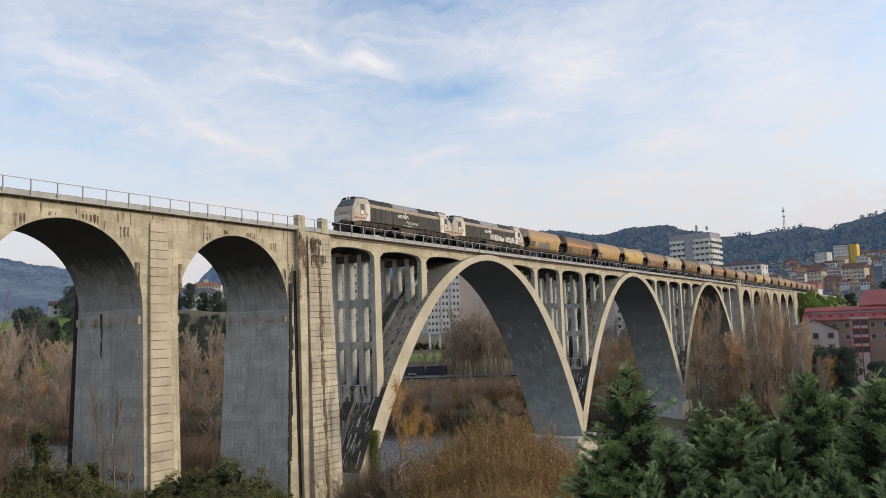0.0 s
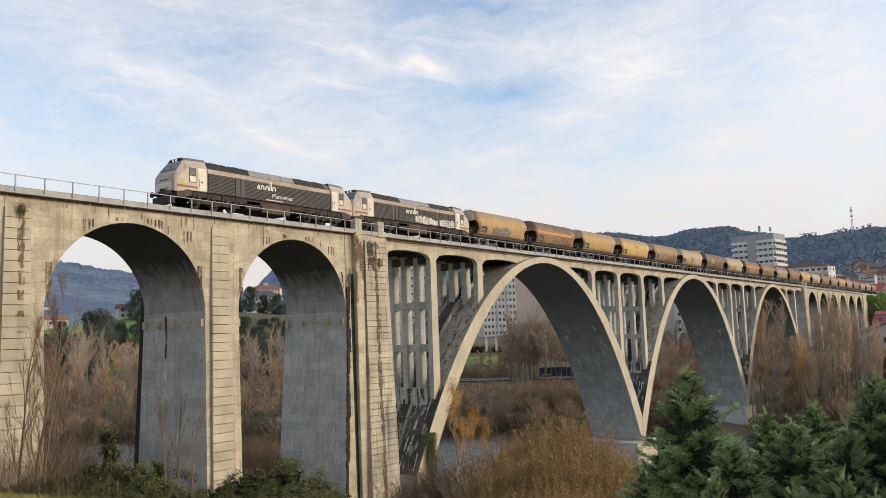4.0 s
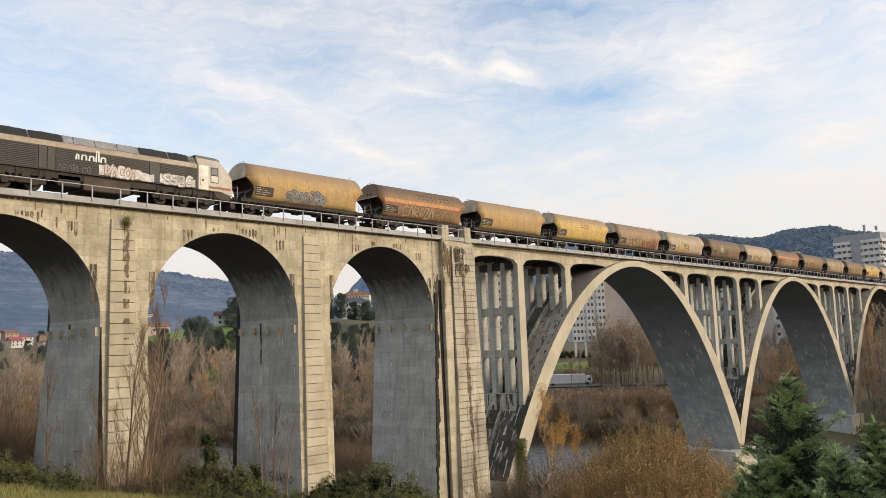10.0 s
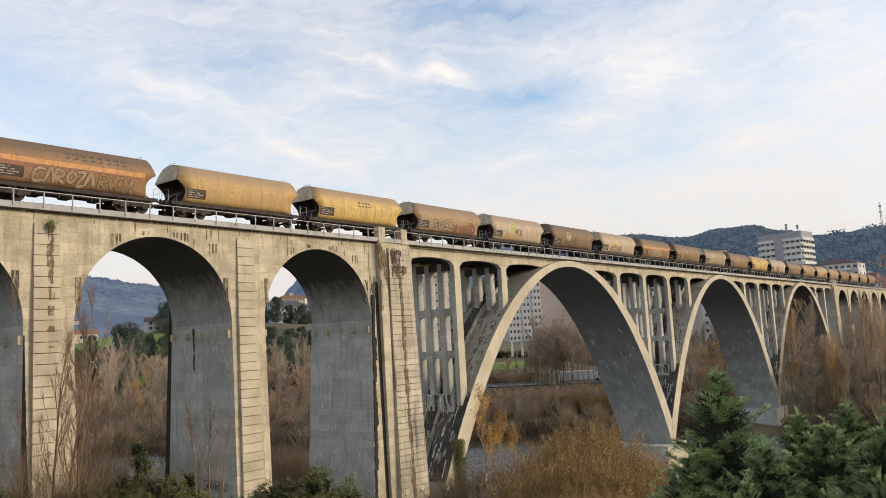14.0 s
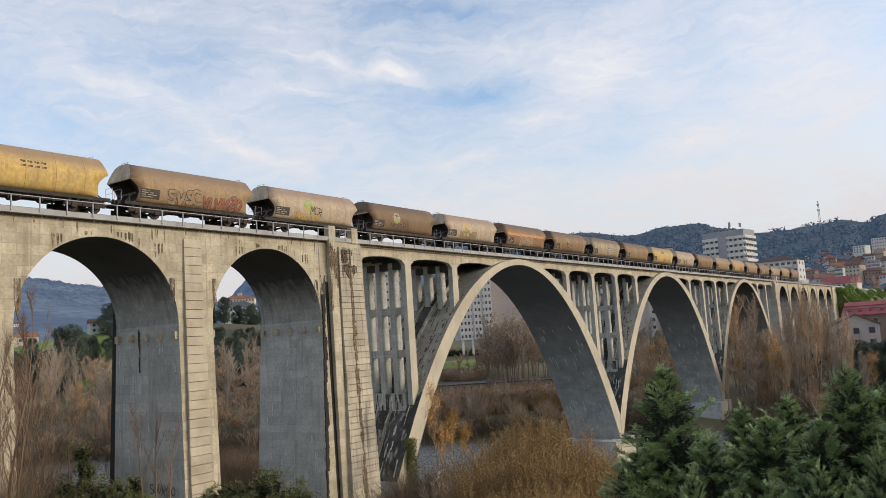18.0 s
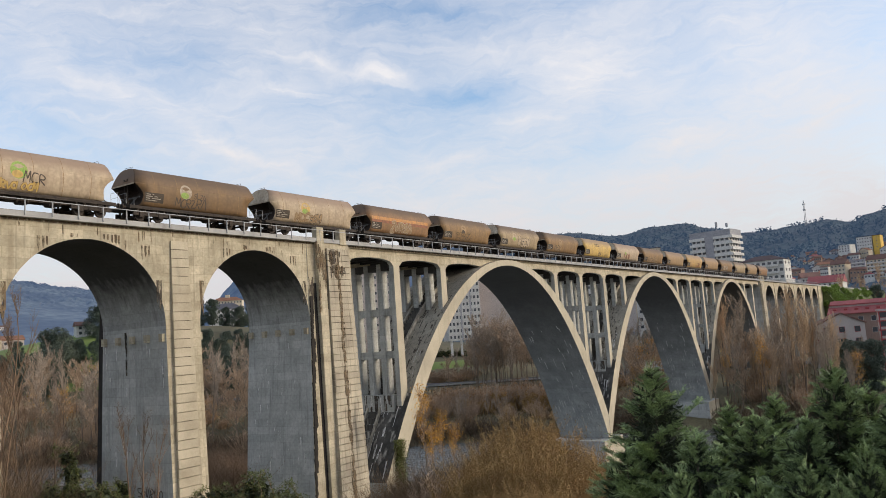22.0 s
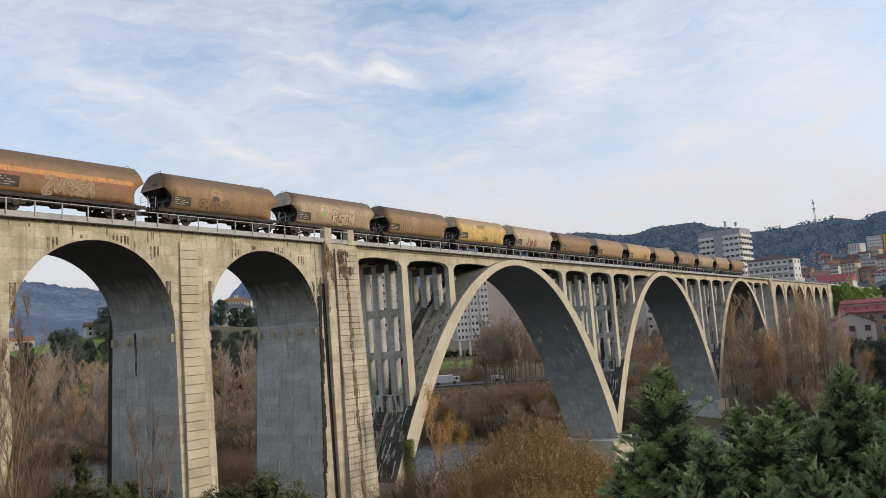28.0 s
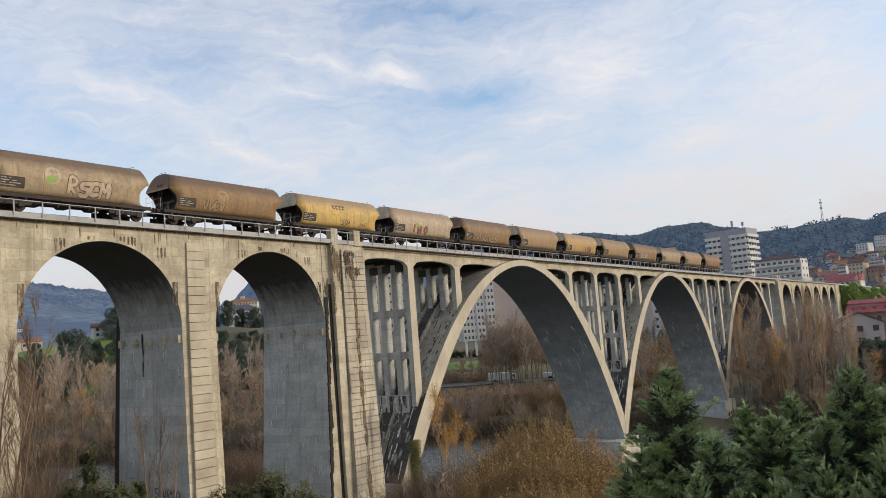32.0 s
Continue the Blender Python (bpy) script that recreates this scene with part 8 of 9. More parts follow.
def thicket(name, label, spots, mat, seed, per=70, tall=3.6, thick=0.035):
    """Leafless brush: bundles of crooked stems with side twigs, too tangled to tell apart."""
    rnd = random.Random(seed)
    verts, faces = [], []
    for x, y, s in spots:
        z = land(x, y) - 0.2
        for _ in range(per):
            p = Vector((x + rnd.gauss(0, 1.3) * s, y + rnd.gauss(0, 1.3) * s, z))
            d = Vector((rnd.gauss(0, 0.45), rnd.gauss(0, 0.45), 1)).normalized()
            ln = tall * s * rnd.uniform(0.45, 1.1)
            for k in range(3):
                q = p + d * ln / 3
                w = d.cross(Vector((rnd.gauss(0, 1), rnd.gauss(0, 1), 0.2))).normalized() * thick * s * (1 - k * 0.28)
                o = len(verts)
                verts += [p - w, p + w, q + w * 0.7, q - w * 0.7]
                faces.append((o, o + 1, o + 2, o + 3))
                for _ in range(3):
                    e = p.lerp(q, rnd.random())
                    f = e + (d + Vector((rnd.gauss(0, 0.8), rnd.gauss(0, 0.8), rnd.gauss(0.1, 0.5)))).normalized() * ln * rnd.uniform(0.12, 0.32)
                    o = len(verts)
                    verts += [e - w * 0.6, e + w * 0.6, f]
                    faces.append((o, o + 1, o + 2))
                p = q
                d = (d + Vector((rnd.gauss(0, 0.3), rnd.gauss(0, 0.3), 0))).normalized()
    return tagged(new(name, raw_mesh(name, verts, faces, mat)), label, "thicket", kind="stuff")


rnd = random.Random(88)
spots = []
for _ in range(420):
    s, along = rnd.uniform(175.5, 182), rnd.uniform(-60, 235)
    x, y = bank_point(s, along)
    if not FACE - 2 < y < FACE + DEPTH + 2:
        spots.append((x, y, rnd.uniform(0.7, 1.25)))
thicket("waterside_thicket", "dark leafless brush along the far waterline", spots, M_BRUSH_DARK, 14, 60, 3.4, 0.06)
spots = []
for _ in range(230):
    az, r = rnd.uniform(37.6, 43.2), rnd.uniform(82, 150)
    x, y, _z = at_bearing(az, r, 0)
    if y > FACE + DEPTH + 1.5:
        spots.append((x, y, rnd.uniform(0.9, 1.7)))
for _ in range(90):
    az, r = rnd.uniform(12, 31), rnd.uniform(66, 78)
    x, y, _z = at_bearing(az, r, 0)
    if y > FACE + DEPTH + 1.5 and not 28.5 < az < 31:
        spots.append((x, y, rnd.uniform(0.8, 1.6)))
thicket("near_thicket", "reddish-brown leafless brush behind the piers", spots, M_TWIG_NEAR, 15, 80, 4.0, 0.018)
spots = []
for _ in range(90):
    az, r = rnd.uniform(51.3, 58.5), rnd.uniform(60, 70)
    x, y, _z = at_bearing(az, r, 0)
    spots.append((x, y, rnd.uniform(0.7, 1.2)))
for _ in range(56):
    az, r = rnd.uniform(54.0, 57.6), rnd.uniform(60, 69)
    x, y, _z = at_bearing(az, r, 0)
    spots.append((x, y, rnd.uniform(0.9, 1.45)))
thicket("shore_thicket", "brown leafless brush at the foot of the arch", spots, M_CANE, 16, 60, 3.6, 0.016)
spots = []
for _ in range(30):
    az, r = 25.2 + 5.0 * rnd.random() ** 1.6, rnd.uniform(45, 48.5)
    x, y, _z = at_bearing(az, r, 0)
    spots.append((x, y, rnd.uniform(0.7, 1.15) * (1.0 if az < 28 else 0.65)))
thicket("bank_thicket", "reddish-brown leafless brush on the near bank", spots, M_CANE, 17, 26, 4.6, 0.012)
M_BRUSH = material("dry_brush", (0.25, 0.185, 0.115), (0.15, 0.115, 0.07), 0.95, scale=0.05, fine=0.5, island=0.35, bump=0)
tagged(new("undergrowth", raw_mesh("undergrowth", uv, uf, M_BRUSH)), "dry brown undergrowth covering the far river bank", "undergrowth", kind="stuff")

M_SCRUB_LEAF = material("scrub_leaf", (0.27, 0.38, 0.075), (0.15, 0.22, 0.045), 0.8, scale=0.4, island=0.4, bump=0)
scrub = leafy_tree("scrub_bush", "bright green scrub bush on the embankment", 87, 2.6, 4.6, M_SCRUB_LEAF, 1500, 0.3, 22, 0.05, group="scrub on the embankment")
rnd = random.Random(58)
for i in range(110):
    x = FAR_END + 7 + 150 * rnd.random() ** 1.5
    y = FACE - 0.8 - 12.5 * rnd.random()
    z = SLAB_LOW - 0.05 - (FACE - 0.6 - y) * (SLAB_LOW + 13.95) / 13.4
    plant(scrub, x, y, i * 47, rnd.uniform(0.6, 1.15), 0, z - 0.5)

rnd = random.Random(59)
for i in range(26):
    az, r = 82.9 + 0.26 * i, rnd.uniform(470, 590)
    x, y, _ = at_bearing(az, r, 0)
    plant((pop, kinds[0], kinds[2], ever[1] if az > 84.5 else kinds[1])[i % 4], x, y, az * 41, rnd.uniform(0.65, 1.05), 0.5, town_slope(az, r))

for i in range(18):
    plant(scrub, FAR_END + 8.4, FACE - 0.4 - 11 * rnd.random(), i * 61, rnd.uniform(0.6, 1.0), 0, -9 + 14 * rnd.random() ** 1.2)

# ivy up the foot of the first main arch
rnd = random.Random(44)
iv = thing("ivy", "green ivy climbing the foot of the arch", "ivy", at=(66.9, FACE - 0.7, -17.5))
pts = [Vector((rnd.gauss(0, 0.36), rnd.gauss(0, 0.24), 7.4 * rnd.random() ** 0.9)) for _ in range(4200)]
part("leaves", raw_mesh("leaves", *leaves(rnd, pts, 0.14, 0.06, 2), M_IVY), None, iv)
part("stem", raw_mesh("stem", *sticks([(Vector((0, 0, -6)), Vector((0.05, 0.1, 7.2)), 0.05, 0.02, 0)], 5), M_BARK), None, iv)
# thin trees and hedges by the tower block
for i, (az, r, k) in enumerate([(56.3, 247, 0), (58.0, 292, 1), (58.8, 296, 3), (59.6, 305, 1), (60.4, 292, 3), (61.2, 300, 1), (61.8, 300, 0)]):
    x, y, _ = at_bearing(az, r, 0)
    plant(kinds[k], x, y, i * 71, 0.6 + 0.07 * (i % 3))
rnd = random.Random(23)
for i in range(34):
    x, y, _ = at_bearing(57.9 + 5.0 * rnd.random(), rnd.choice((246, 248, 272, 278, 284, 290)) + rnd.random(), 0)
    plant(kinds[(0, 1, 2, 1)[i % 4]], x, y, i * 47, rnd.uniform(0.75, 1.2))
for i in range(14):
    x, y, _ = at_bearing(55 + i * 0.55, 327 + (i % 3), 0)
    plant(bram[i % 3], x, y, i * 33, 1.2 + 0.2 * (i % 3), 0.2)
for i in range(16):
    x, y, _ = at_bearing(55.2 + i * 0.56, 203 + (i * 5 % 7), 0)
    plant(shrubs[2], x, y, i * 51, 1.15 + 0.12 * (i % 4), 0.3)
for i in range(7):
    x, y, _ = at_bearing(58.6 + i * 0.75, 244 + i % 3, 0)
    plant(kinds[i % 4], x, y, i * 51, 0.62 + 0.08 * (i % 3), 0.3)
for i in range(20):
    x, y, _ = at_bearing(54.5 + i * 0.42, 198 + (i * 7 % 9), 0)
    plant(shrubs[i % 3], x, y, i * 33, 0.8 + 0.12 * (i % 4), 0.2)

for i in range(22):
    x, y, _ = at_bearing(54.0 + 0.2 * i, 271 + (i * 7) % 15, 0)
    plant((shrubs[2], shrubs[0], kinds[2])[i % 3], x, y, i * 37, (0.75, 0.85, 0.36)[i % 3] + 0.06 * (i % 4), 0.2)
# leafless brush at the water's edge beside the first arch's foot
rnd = random.Random(19)
for i in range(11):
    x, y, _ = at_bearing(55.0 + 0.24 * i, 58 + (i * 5) % 9, 0)
    plant(shrubs[i % 2], x, y, i * 61, rnd.uniform(0.55, 0.95), 0.2)
# a weed that grows out of a joint under the deck
wp_x = ARCH_X0 - 0.5 * SPAN_P
wd = thing("wall_weed", "green weed growing from a joint in the concrete", "weed", at=(wp_x - 0.1, FACE - 0.3, 8.9))
pts = [Vector((rnd.gauss(0, 0.15), rnd.gauss(-0.05, 0.08), rnd.gauss(0, 0.22))) for _ in range(260)]
part("leaves", raw_mesh("leaves", *leaves(rnd, pts, 0.075, 0.04, 3), M_IVY), None, wd)
part("stem", raw_mesh("stem", *sticks([(Vector((0, 0.3, -0.4)), Vector((0.0, -0.05, 0.3)), 0.02, 0.008, 0), (Vector((0, 0.2, -0.2)), Vector((0.25, -0.05, 0.3)), 0.015, 0.006, 0)], 4), M_BARK), None, wd)

# rounded ochre-brown bushes on the bank below the riverside road
M_LEAF_BROWN = material("leaf_brown", (0.44, 0.275, 0.10), (0.25, 0.155, 0.06), 0.85, scale=0.4, island=0.4, bump=0)
bush = leafy_tree("round_bush", "rounded bush with ochre-brown leaves on the river bank", 84, 4.6, 7.0, M_LEAF_BROWN, 3200, 0.26, 26, 0.05, group="round bushes on the far bank")
for i in range(15):
    x, y, _ = at_bearing(55.6 + i * 0.56 + 0.2 * (i % 3), 196 + (i * 7) % 11, 0)
    plant(bush, x, y, i * 51, 0.62 + 0.12 * (i % 4), 0.3)

# ---- town ----
M_WALL_WHITE = material("white_render", (0.66, 0.65, 0.62), (0.54, 0.53, 0.50), 0.85, scale=0.15, fine=2, vary=0.08)
M_WALL_GREY = material("grey_render", (0.36, 0.36, 0.38), (0.29, 0.29, 0.31), 0.85, scale=0.15, fine=2, vary=0.08)
M_WALL_BEIGE = material("beige_render", (0.52, 0.46, 0.42), (0.44, 0.39, 0.36), 0.85, scale=0.15, fine=2, vary=0.08)
M_WALL_CREAM = material("cream_render", (0.62, 0.52, 0.38), (0.50, 0.42, 0.31), 0.85, scale=0.15, fine=2, vary=0.12)
M_WALL_YELLOW = material("yellow_render", (0.72, 0.48, 0.10), (0.62, 0.40, 0.08), 0.85, scale=0.15, fine=2)
M_WALL_PINK = material("terracotta_render", (0.40, 0.27, 0.20), (0.32, 0.21, 0.155), 0.85, scale=0.15, fine=2, vary=0.12)
M_WALL_BRICK = material("brown_brick", (0.32, 0.22, 0.18), (0.24, 0.17, 0.14), 0.9, scale=0.3, fine=6, grain=0.3)
M_WALL_BRICKPALE = material("pale_brick", (0.52, 0.47, 0.44), (0.44, 0.40, 0.38), 0.9, scale=0.3, fine=6, grain=0.2)
M_TILE = material("clay_tile_roof", (0.20, 0.105, 0.08), (0.13, 0.07, 0.058), 0.9, scale=0.3, fine=4, vary=0.25)
M_TILE_RED = material("red_sheet_roof", (0.36, 0.09, 0.09), (0.26, 0.07, 0.07), 0.7, scale=0.3, fine=3)
M_TILE_ORANGE = material("orange_tile_roof", (0.34, 0.165, 0.10), (0.24, 0.12, 0.075), 0.9, scale=0.3, fine=3, vary=0.2)
M_SLATE = material("slate_roof", (0.09, 0.09, 0.11), (0.06, 0.06, 0.07), 0.8, scale=0.3, fine=3, vary=0.2)
M_ROOF_BROWN = material("brown_roof", (0.085, 0.055, 0.058), (0.055, 0.036, 0.038), 0.85, scale=0.3, fine=3)
M_FRAME_RED = material("red_window_frame", (0.40, 0.06, 0.06), (0.30, 0.05, 0.05), 0.6, scale=1)
M_PANE = glass("window_pane", (0.3, 0.32, 0.36))
M_ROAD = material("asphalt", (0.055, 0.055, 0.058), (0.04, 0.04, 0.042), 0.9, scale=0.4, fine=6)
pane_cache = {}


def pane(w, h, frame_mat):
    key = (round(w, 2), round(h, 2), frame_mat.name)
    if key not in pane_cache:
        bm = boxes((-w / 2, w / 2, -0.07, 0.04, 0, h))
        bm.normal_update()
        for f in bm.faces:
            f.material_index = 1
        front = [f for f in bm.faces if f.normal.y < -0.5 or all(v.co.y < 0 for v in f.verts)][:1]
        bmesh.ops.inset_region(bm, faces=front, thickness=0.1, depth=-0.05)
        front[0].material_index = 0
        pane_cache[key] = mesh_of(bm, "window", M_PANE, frame_mat)
    return pane_cache[key]


def building(name, label, az, r, z, w, d, h, floors, cols, wall, roof="flat", roof_mat=None, turn=0.0, frame=None, win=(1.3, 1.4), side_cols=0, bands=None, group="", category="building", foot=14, skip=(), rise=0.28, side_wall=None):
    """A house or block: walls, roof, windows and balcony bands as parts. Its front faces the viewer, but for its turn."""
    b = thing(name, label, category, group, at=at_bearing(az, r, z), rz=-az + turn)
    bm = boxes((-w / 2, w / 2, -d / 2, d / 2, -foot, h))
    part("wall", bm, wall, b)
    if roof == "flat":
        part("roof", boxes((-w / 2 - 0.2, w / 2 + 0.2, -d / 2 - 0.2, d / 2 + 0.2, h, h + 0.5)), roof_mat or wall, b)
    elif roof == "gable":
        rb = bmesh.new()
        k = d * rise
        prism(rb, [(-d / 2 - 0.5, h - 0.1), (d / 2 + 0.5, h - 0.1), (d / 2 + 0.5, h + 0.15), (0, h + k + 0.2), (-d / 2 - 0.5, h + 0.15)], "x", -w / 2 - 0.4, w / 2 + 0.4)
        part("roof", rb, roof_mat or M_TILE, b)
    elif roof == "end":
        rb = bmesh.new()
        k = w * rise
        gw = bmesh.new()
        prism(gw, [(-w / 2, h), (w / 2, h), (0, h + k)], "y", -d / 2, d / 2)
        part("gable", gw, wall, b)
        prism(rb, [(w / 2 + 0.4, h - 0.1), (w / 2 + 0.4, h + 0.2), (0, h + k + 0.35), (-w / 2 - 0.4, h + 0.2), (-w / 2 - 0.4, h - 0.1), (0, h + k + 0.01)], "y", -d / 2 - 0.4, d / 2 + 0.4)
        part("roof", rb, roof_mat or M_TILE, b)
    else:
        rb = bmesh.new()
        k = min(w, d) * rise
        e = 0.5
        lo = [rb.verts.new((sx * (w / 2 + e), sy * (d / 2 + e), h)) for sx, sy in ((-1, -1), (1, -1), (1, 1), (-1, 1))]
        rid = max(0.0, (w - d) / 2)
        a, c = rb.verts.new((-rid, 0, h + k)), rb.verts.new((rid + 0.01, 0, h + k))
        rb.faces.new((lo[0], lo[1], c, a))
        rb.faces.new((lo[1], lo[2], c))
        rb.faces.new((lo[2], lo[3], a, c))
        rb.faces.new((lo[3], lo[0], a))
        rb.faces.new(lo[::-1])
        part("roof", rb, roof_mat or M_TILE, b)
    fh = h / max(1, floors)
    pm = pane(win[0], min(win[1], fh * 0.62), frame or M_WALL_WHITE)
    for f in range(floors):
        for c in range(cols):
            if (f, c) in skip:
                continue
            part("window", pm, None, b, at=(-w / 2 + w * (c + 0.5) / cols, -d / 2 - 0.02, f * fh + fh * 0.28))
        for c in range(side_cols):
            for sx, rz in ((-1, -90), (1, 90)):
                part("window", pm, None, b, at=pose(sx * (w / 2 + 0.02), -d / 2 + d * (c + 0.5) / side_cols, f * fh + fh * 0.28, 0, 0, rz))
    if bands:
        for f in range(floors):
            x0, x1, out = bands
            part("balcony", boxes((x0, x1, -d / 2 - out, -d / 2, f * fh, f * fh + 1.1)), M_WALL_WHITE, b)
    return b


# the tall white office block behind the train
tb = building("office_block", "tall white and grey block with banded balconies", 75.5, 560, 10.5, 25.5, 18, 46, 12, 8, M_WALL_WHITE, turn=-22, roof_mat=M_WALL_GREY, win=(2.2, 1.5), side_cols=4)
part("core_panel", boxes((-3.6, 2.2, -9.35, -9.0, 0, 46.4)), M_WALL_GREY, tb)
part("parapet", boxes((-13.8, 13.8, -9.3, 9.3, 41.2, 46.6)), M_WALL_GREY, tb)
for f in range(1, 12):
    for x0, x1 in ((-13.9, -3.7), (2.3, 13.9)):
        part("balcony", boxes((x0, x1, -10.1, -9.0, f * 3.83 - 1.3, f * 3.83 + 0.5)), M_WALL_WHITE, tb)
    part("balcony", boxes((13.5, 14.6, -9.2, 9.2, f * 3.83 - 1.3, f * 3.83 + 0.5)), M_WALL_WHITE, tb)
for x, h in ((1.5, 6.5), (8.5, 5.0)):
    an = bmesh.new()
    tube(an, (x, 0, 46.5), (x, 0, 46.5 + h), 0.16, n=6)
    box(an, x - 0.7, x + 0.7, -0.4, 0.4, 46.5 + h * 0.5, 46.5 + h)
    part("antenna", an, M_STEEL, tb)
# apartments with the brown roof
building("apartment_block", "white apartment block with brown roof and balconies", 78.4, 430, 6.0, 21.5, 14, 20.5, 6, 8, M_WALL_WHITE, "hip", M_ROOF_BROWN, turn=-14, win=(1.8, 1.5), bands=(-10, 8, 1.1), side_cols=2, rise=0.2)
building("apartment_block", "pale apartment block with a red roof", 81.0, 600, 12, 12, 12, 11, 3, 5, M_WALL_BEIGE, "gable", M_TILE, turn=10)
building("apartment_block", "long low block with a red tiled roof", 82.0, 520, 8, 19, 12, 8, 3, 7, M_WALL_WHITE, "gable", M_TILE_RED, turn=-12, rise=0.35)
building("apartment_block", "pale apartment block in the town", 82.9, 700, 26, 11, 12, 9, 3, 4, M_WALL_CREAM, "gable", M_TILE, turn=-20)
building("apartment_block", "grey apartment block with white balconies", 83.95, 760, 26, 13, 12, 14, 5, 4, M_WALL_GREY, "flat", turn=-15, bands=(-6, 6, 1.0))
building("apartment_block", "cream apartment block with many balconies", 85.15, 700, 22, 16, 14, 14, 5, 6, M_WALL_CREAM, "gable", M_TILE, turn=-15, bands=(-7, 7, 1.1))
building("apartment_block", "blue-grey apartment block in the town", 87.3, 690, 18, 14, 12, 25, 8, 4, M_WALL_GREY, "flat", M_SLATE, turn=-10)
building("apartment_block", "white block with a yellow gable on the hillside", 84.5, 870, 55, 13.6, 12, 12.5, 4, 6, M_WALL_WHITE, "flat", M_SLATE, turn=-12, win=(1.0, 1.2), foot=9)
building("apartment_block", "yellow block on the hillside", 85.2, 866, 55, 6.4, 12, 12.5, 4, 1, M_WALL_YELLOW, "flat", M_ROOF_BROWN, turn=-12, win=(0.8, 1.0), foot=9)
building("apartment_block", "pale block on the hillside", 83.4, 880, 55, 11, 12, 7, 3, 4, M_WALL_WHITE, "flat", turn=-25)
building("apartment_block", "long pale blocks on the hillside", 88.8, 820, 50, 30, 14, 14, 4, 10, M_WALL_BEIGE, "flat", M_SLATE, turn=-20)
# red-roofed hall and house on the far bank
hall = building("red_roofed_hall", "low brick hall with a wide red metal roof", 84.6, 255, -7.6, 22, 16, 6.3, 2, 7, M_WALL_BRICK, "gable", M_TILE_RED, turn=-6, frame=M_WALL_WHITE, rise=0.22)
part("fascia", boxes((-11.2, 11.2, -4.3, -3.9, 7.75, 8.65)), M_WALL_BRICKPALE, hall, "pale upstand between the two roof slopes")
part("upper_roof", boxes((-11.4, 11.4, -4.6, -1.5, 8.65, 8.95)), M_TILE_RED, hall)
for i in range(8):
    part("roof_light", boxes((-10 + i * 2.7, -9.1 + i * 2.7, -6.6, -5.4, 7.0, 7.75), bevel=0.05), M_FRAME_RED, hall)
building("red_roofed_hall", "long hall with a red metal roof", 88.4, 262, -4, 26, 18, 6.5, 2, 8, M_WALL_BRICK, "gable", M_TILE_RED, turn=-6, frame=M_FRAME_RED, rise=0.24)
building("gabled_house", "pale brick house with red window frames and a red roof", 82.35, 222, -9.2, 10.2, 10, 5.7, 2, 3, M_WALL_BRICKPALE, "end", M_TILE, turn=8, frame=M_FRAME_RED, rise=0.24, side_cols=2)
stair = building("tower_house", "slim glazed stair tower with red framing", 85.1, 226, -10, 3.6, 3.6, 8.9, 4, 2, M_WALL_BRICKPALE, "flat", turn=6, frame=M_FRAME_RED, win=(1.7, 1.7))
for f in range(1, 5):
    part("red_band", boxes((-1.9, 1.9, -1.9, 1.9, f * 2.22 - 0.28, f * 2.22)), M_FRAME_RED, stair)
for sx in (-1, 0, 1):
    part("red_post", boxes((sx * 1.75 - 0.12, sx * 1.75 + 0.12, -1.93, -1.8, -8, 8.9)), M_FRAME_RED, stair)
# blocks seen through the main arches
rs = building("apartment_tower", "tall pale grey apartment tower with rows of windows", 57.55, 330, -1.5, 13.5, 15, 34, 13, 9, M_WALL_WHITE, "flat", turn=10, win=(0.9, 1.3), foot=0)
part("blank_gable", boxes((6.76, 6.9, -7.5, 7.5, 0, 34)), M_WALL_BEIGE, rs)
for i in range(4):
    part("pillar", boxes((-6 + i * 4 - 0.3, -5.4 + i * 4, -7, -6.4, -6, 0)), M_WALL_WHITE, rs)
for x in (-1.6, 2.4):
    part("recess", boxes((x, x + 0.7, -7.56, -7.5, 0, 34)), M_WALL_GREY, rs)
building("apartment_tower", "tall beige tower with blank walls", 59.75, 338, -1.5, 14, 12, 33, 1, 1, M_WALL_BEIGE, "flat", turn=0, win=(0.5, 0.5), foot=0)
for az, w, h, m in ((61.9, 14, 16, M_WALL_WHITE), (63.4, 16, 10, M_WALL_PINK)):
    building("apartment_block", "pale town block with a flat roof", az, 400, -5, w, 12, h, max(2, int(h / 3.2)), 6, m, "flat", M_SLATE)
sb = building("slab_block", "beige blank slab block on pillars", 69.0, 330, -3, 9, 12, 17, 1, 1, M_WALL_BEIGE, "flat", win=(0.4, 0.4), foot=0)
for i in range(3):
    part("pillar", boxes((-4 + i * 3.6, -3.4 + i * 3.6, -6, -5.4, -14, 0)), M_WALL_WHITE, sb)
building("slab_block", "white block with a blue-grey roof", 70.6, 360, -3, 9, 12, 13, 4, 3, M_WALL_WHITE, "flat", M_SLATE)
for az, r, w, h in ((66.5, 420, 18, 22), (68.0, 470, 20, 26), (71.8, 430, 16, 18), (65.0, 460, 16, 24)):
    building("apartment_block", "white apartment block behind the viaduct", az, r, 0, w, 14, h, int(h / 3.2), 6, M_WALL_WHITE, "gable", M_TILE)
# roofs just above the deck
building("apartment_block", "flat dark roofed block behind the train", 70.6, 520, 10, 22, 16, 36, 9, 6, M_WALL_CREAM, "flat", M_SLATE)
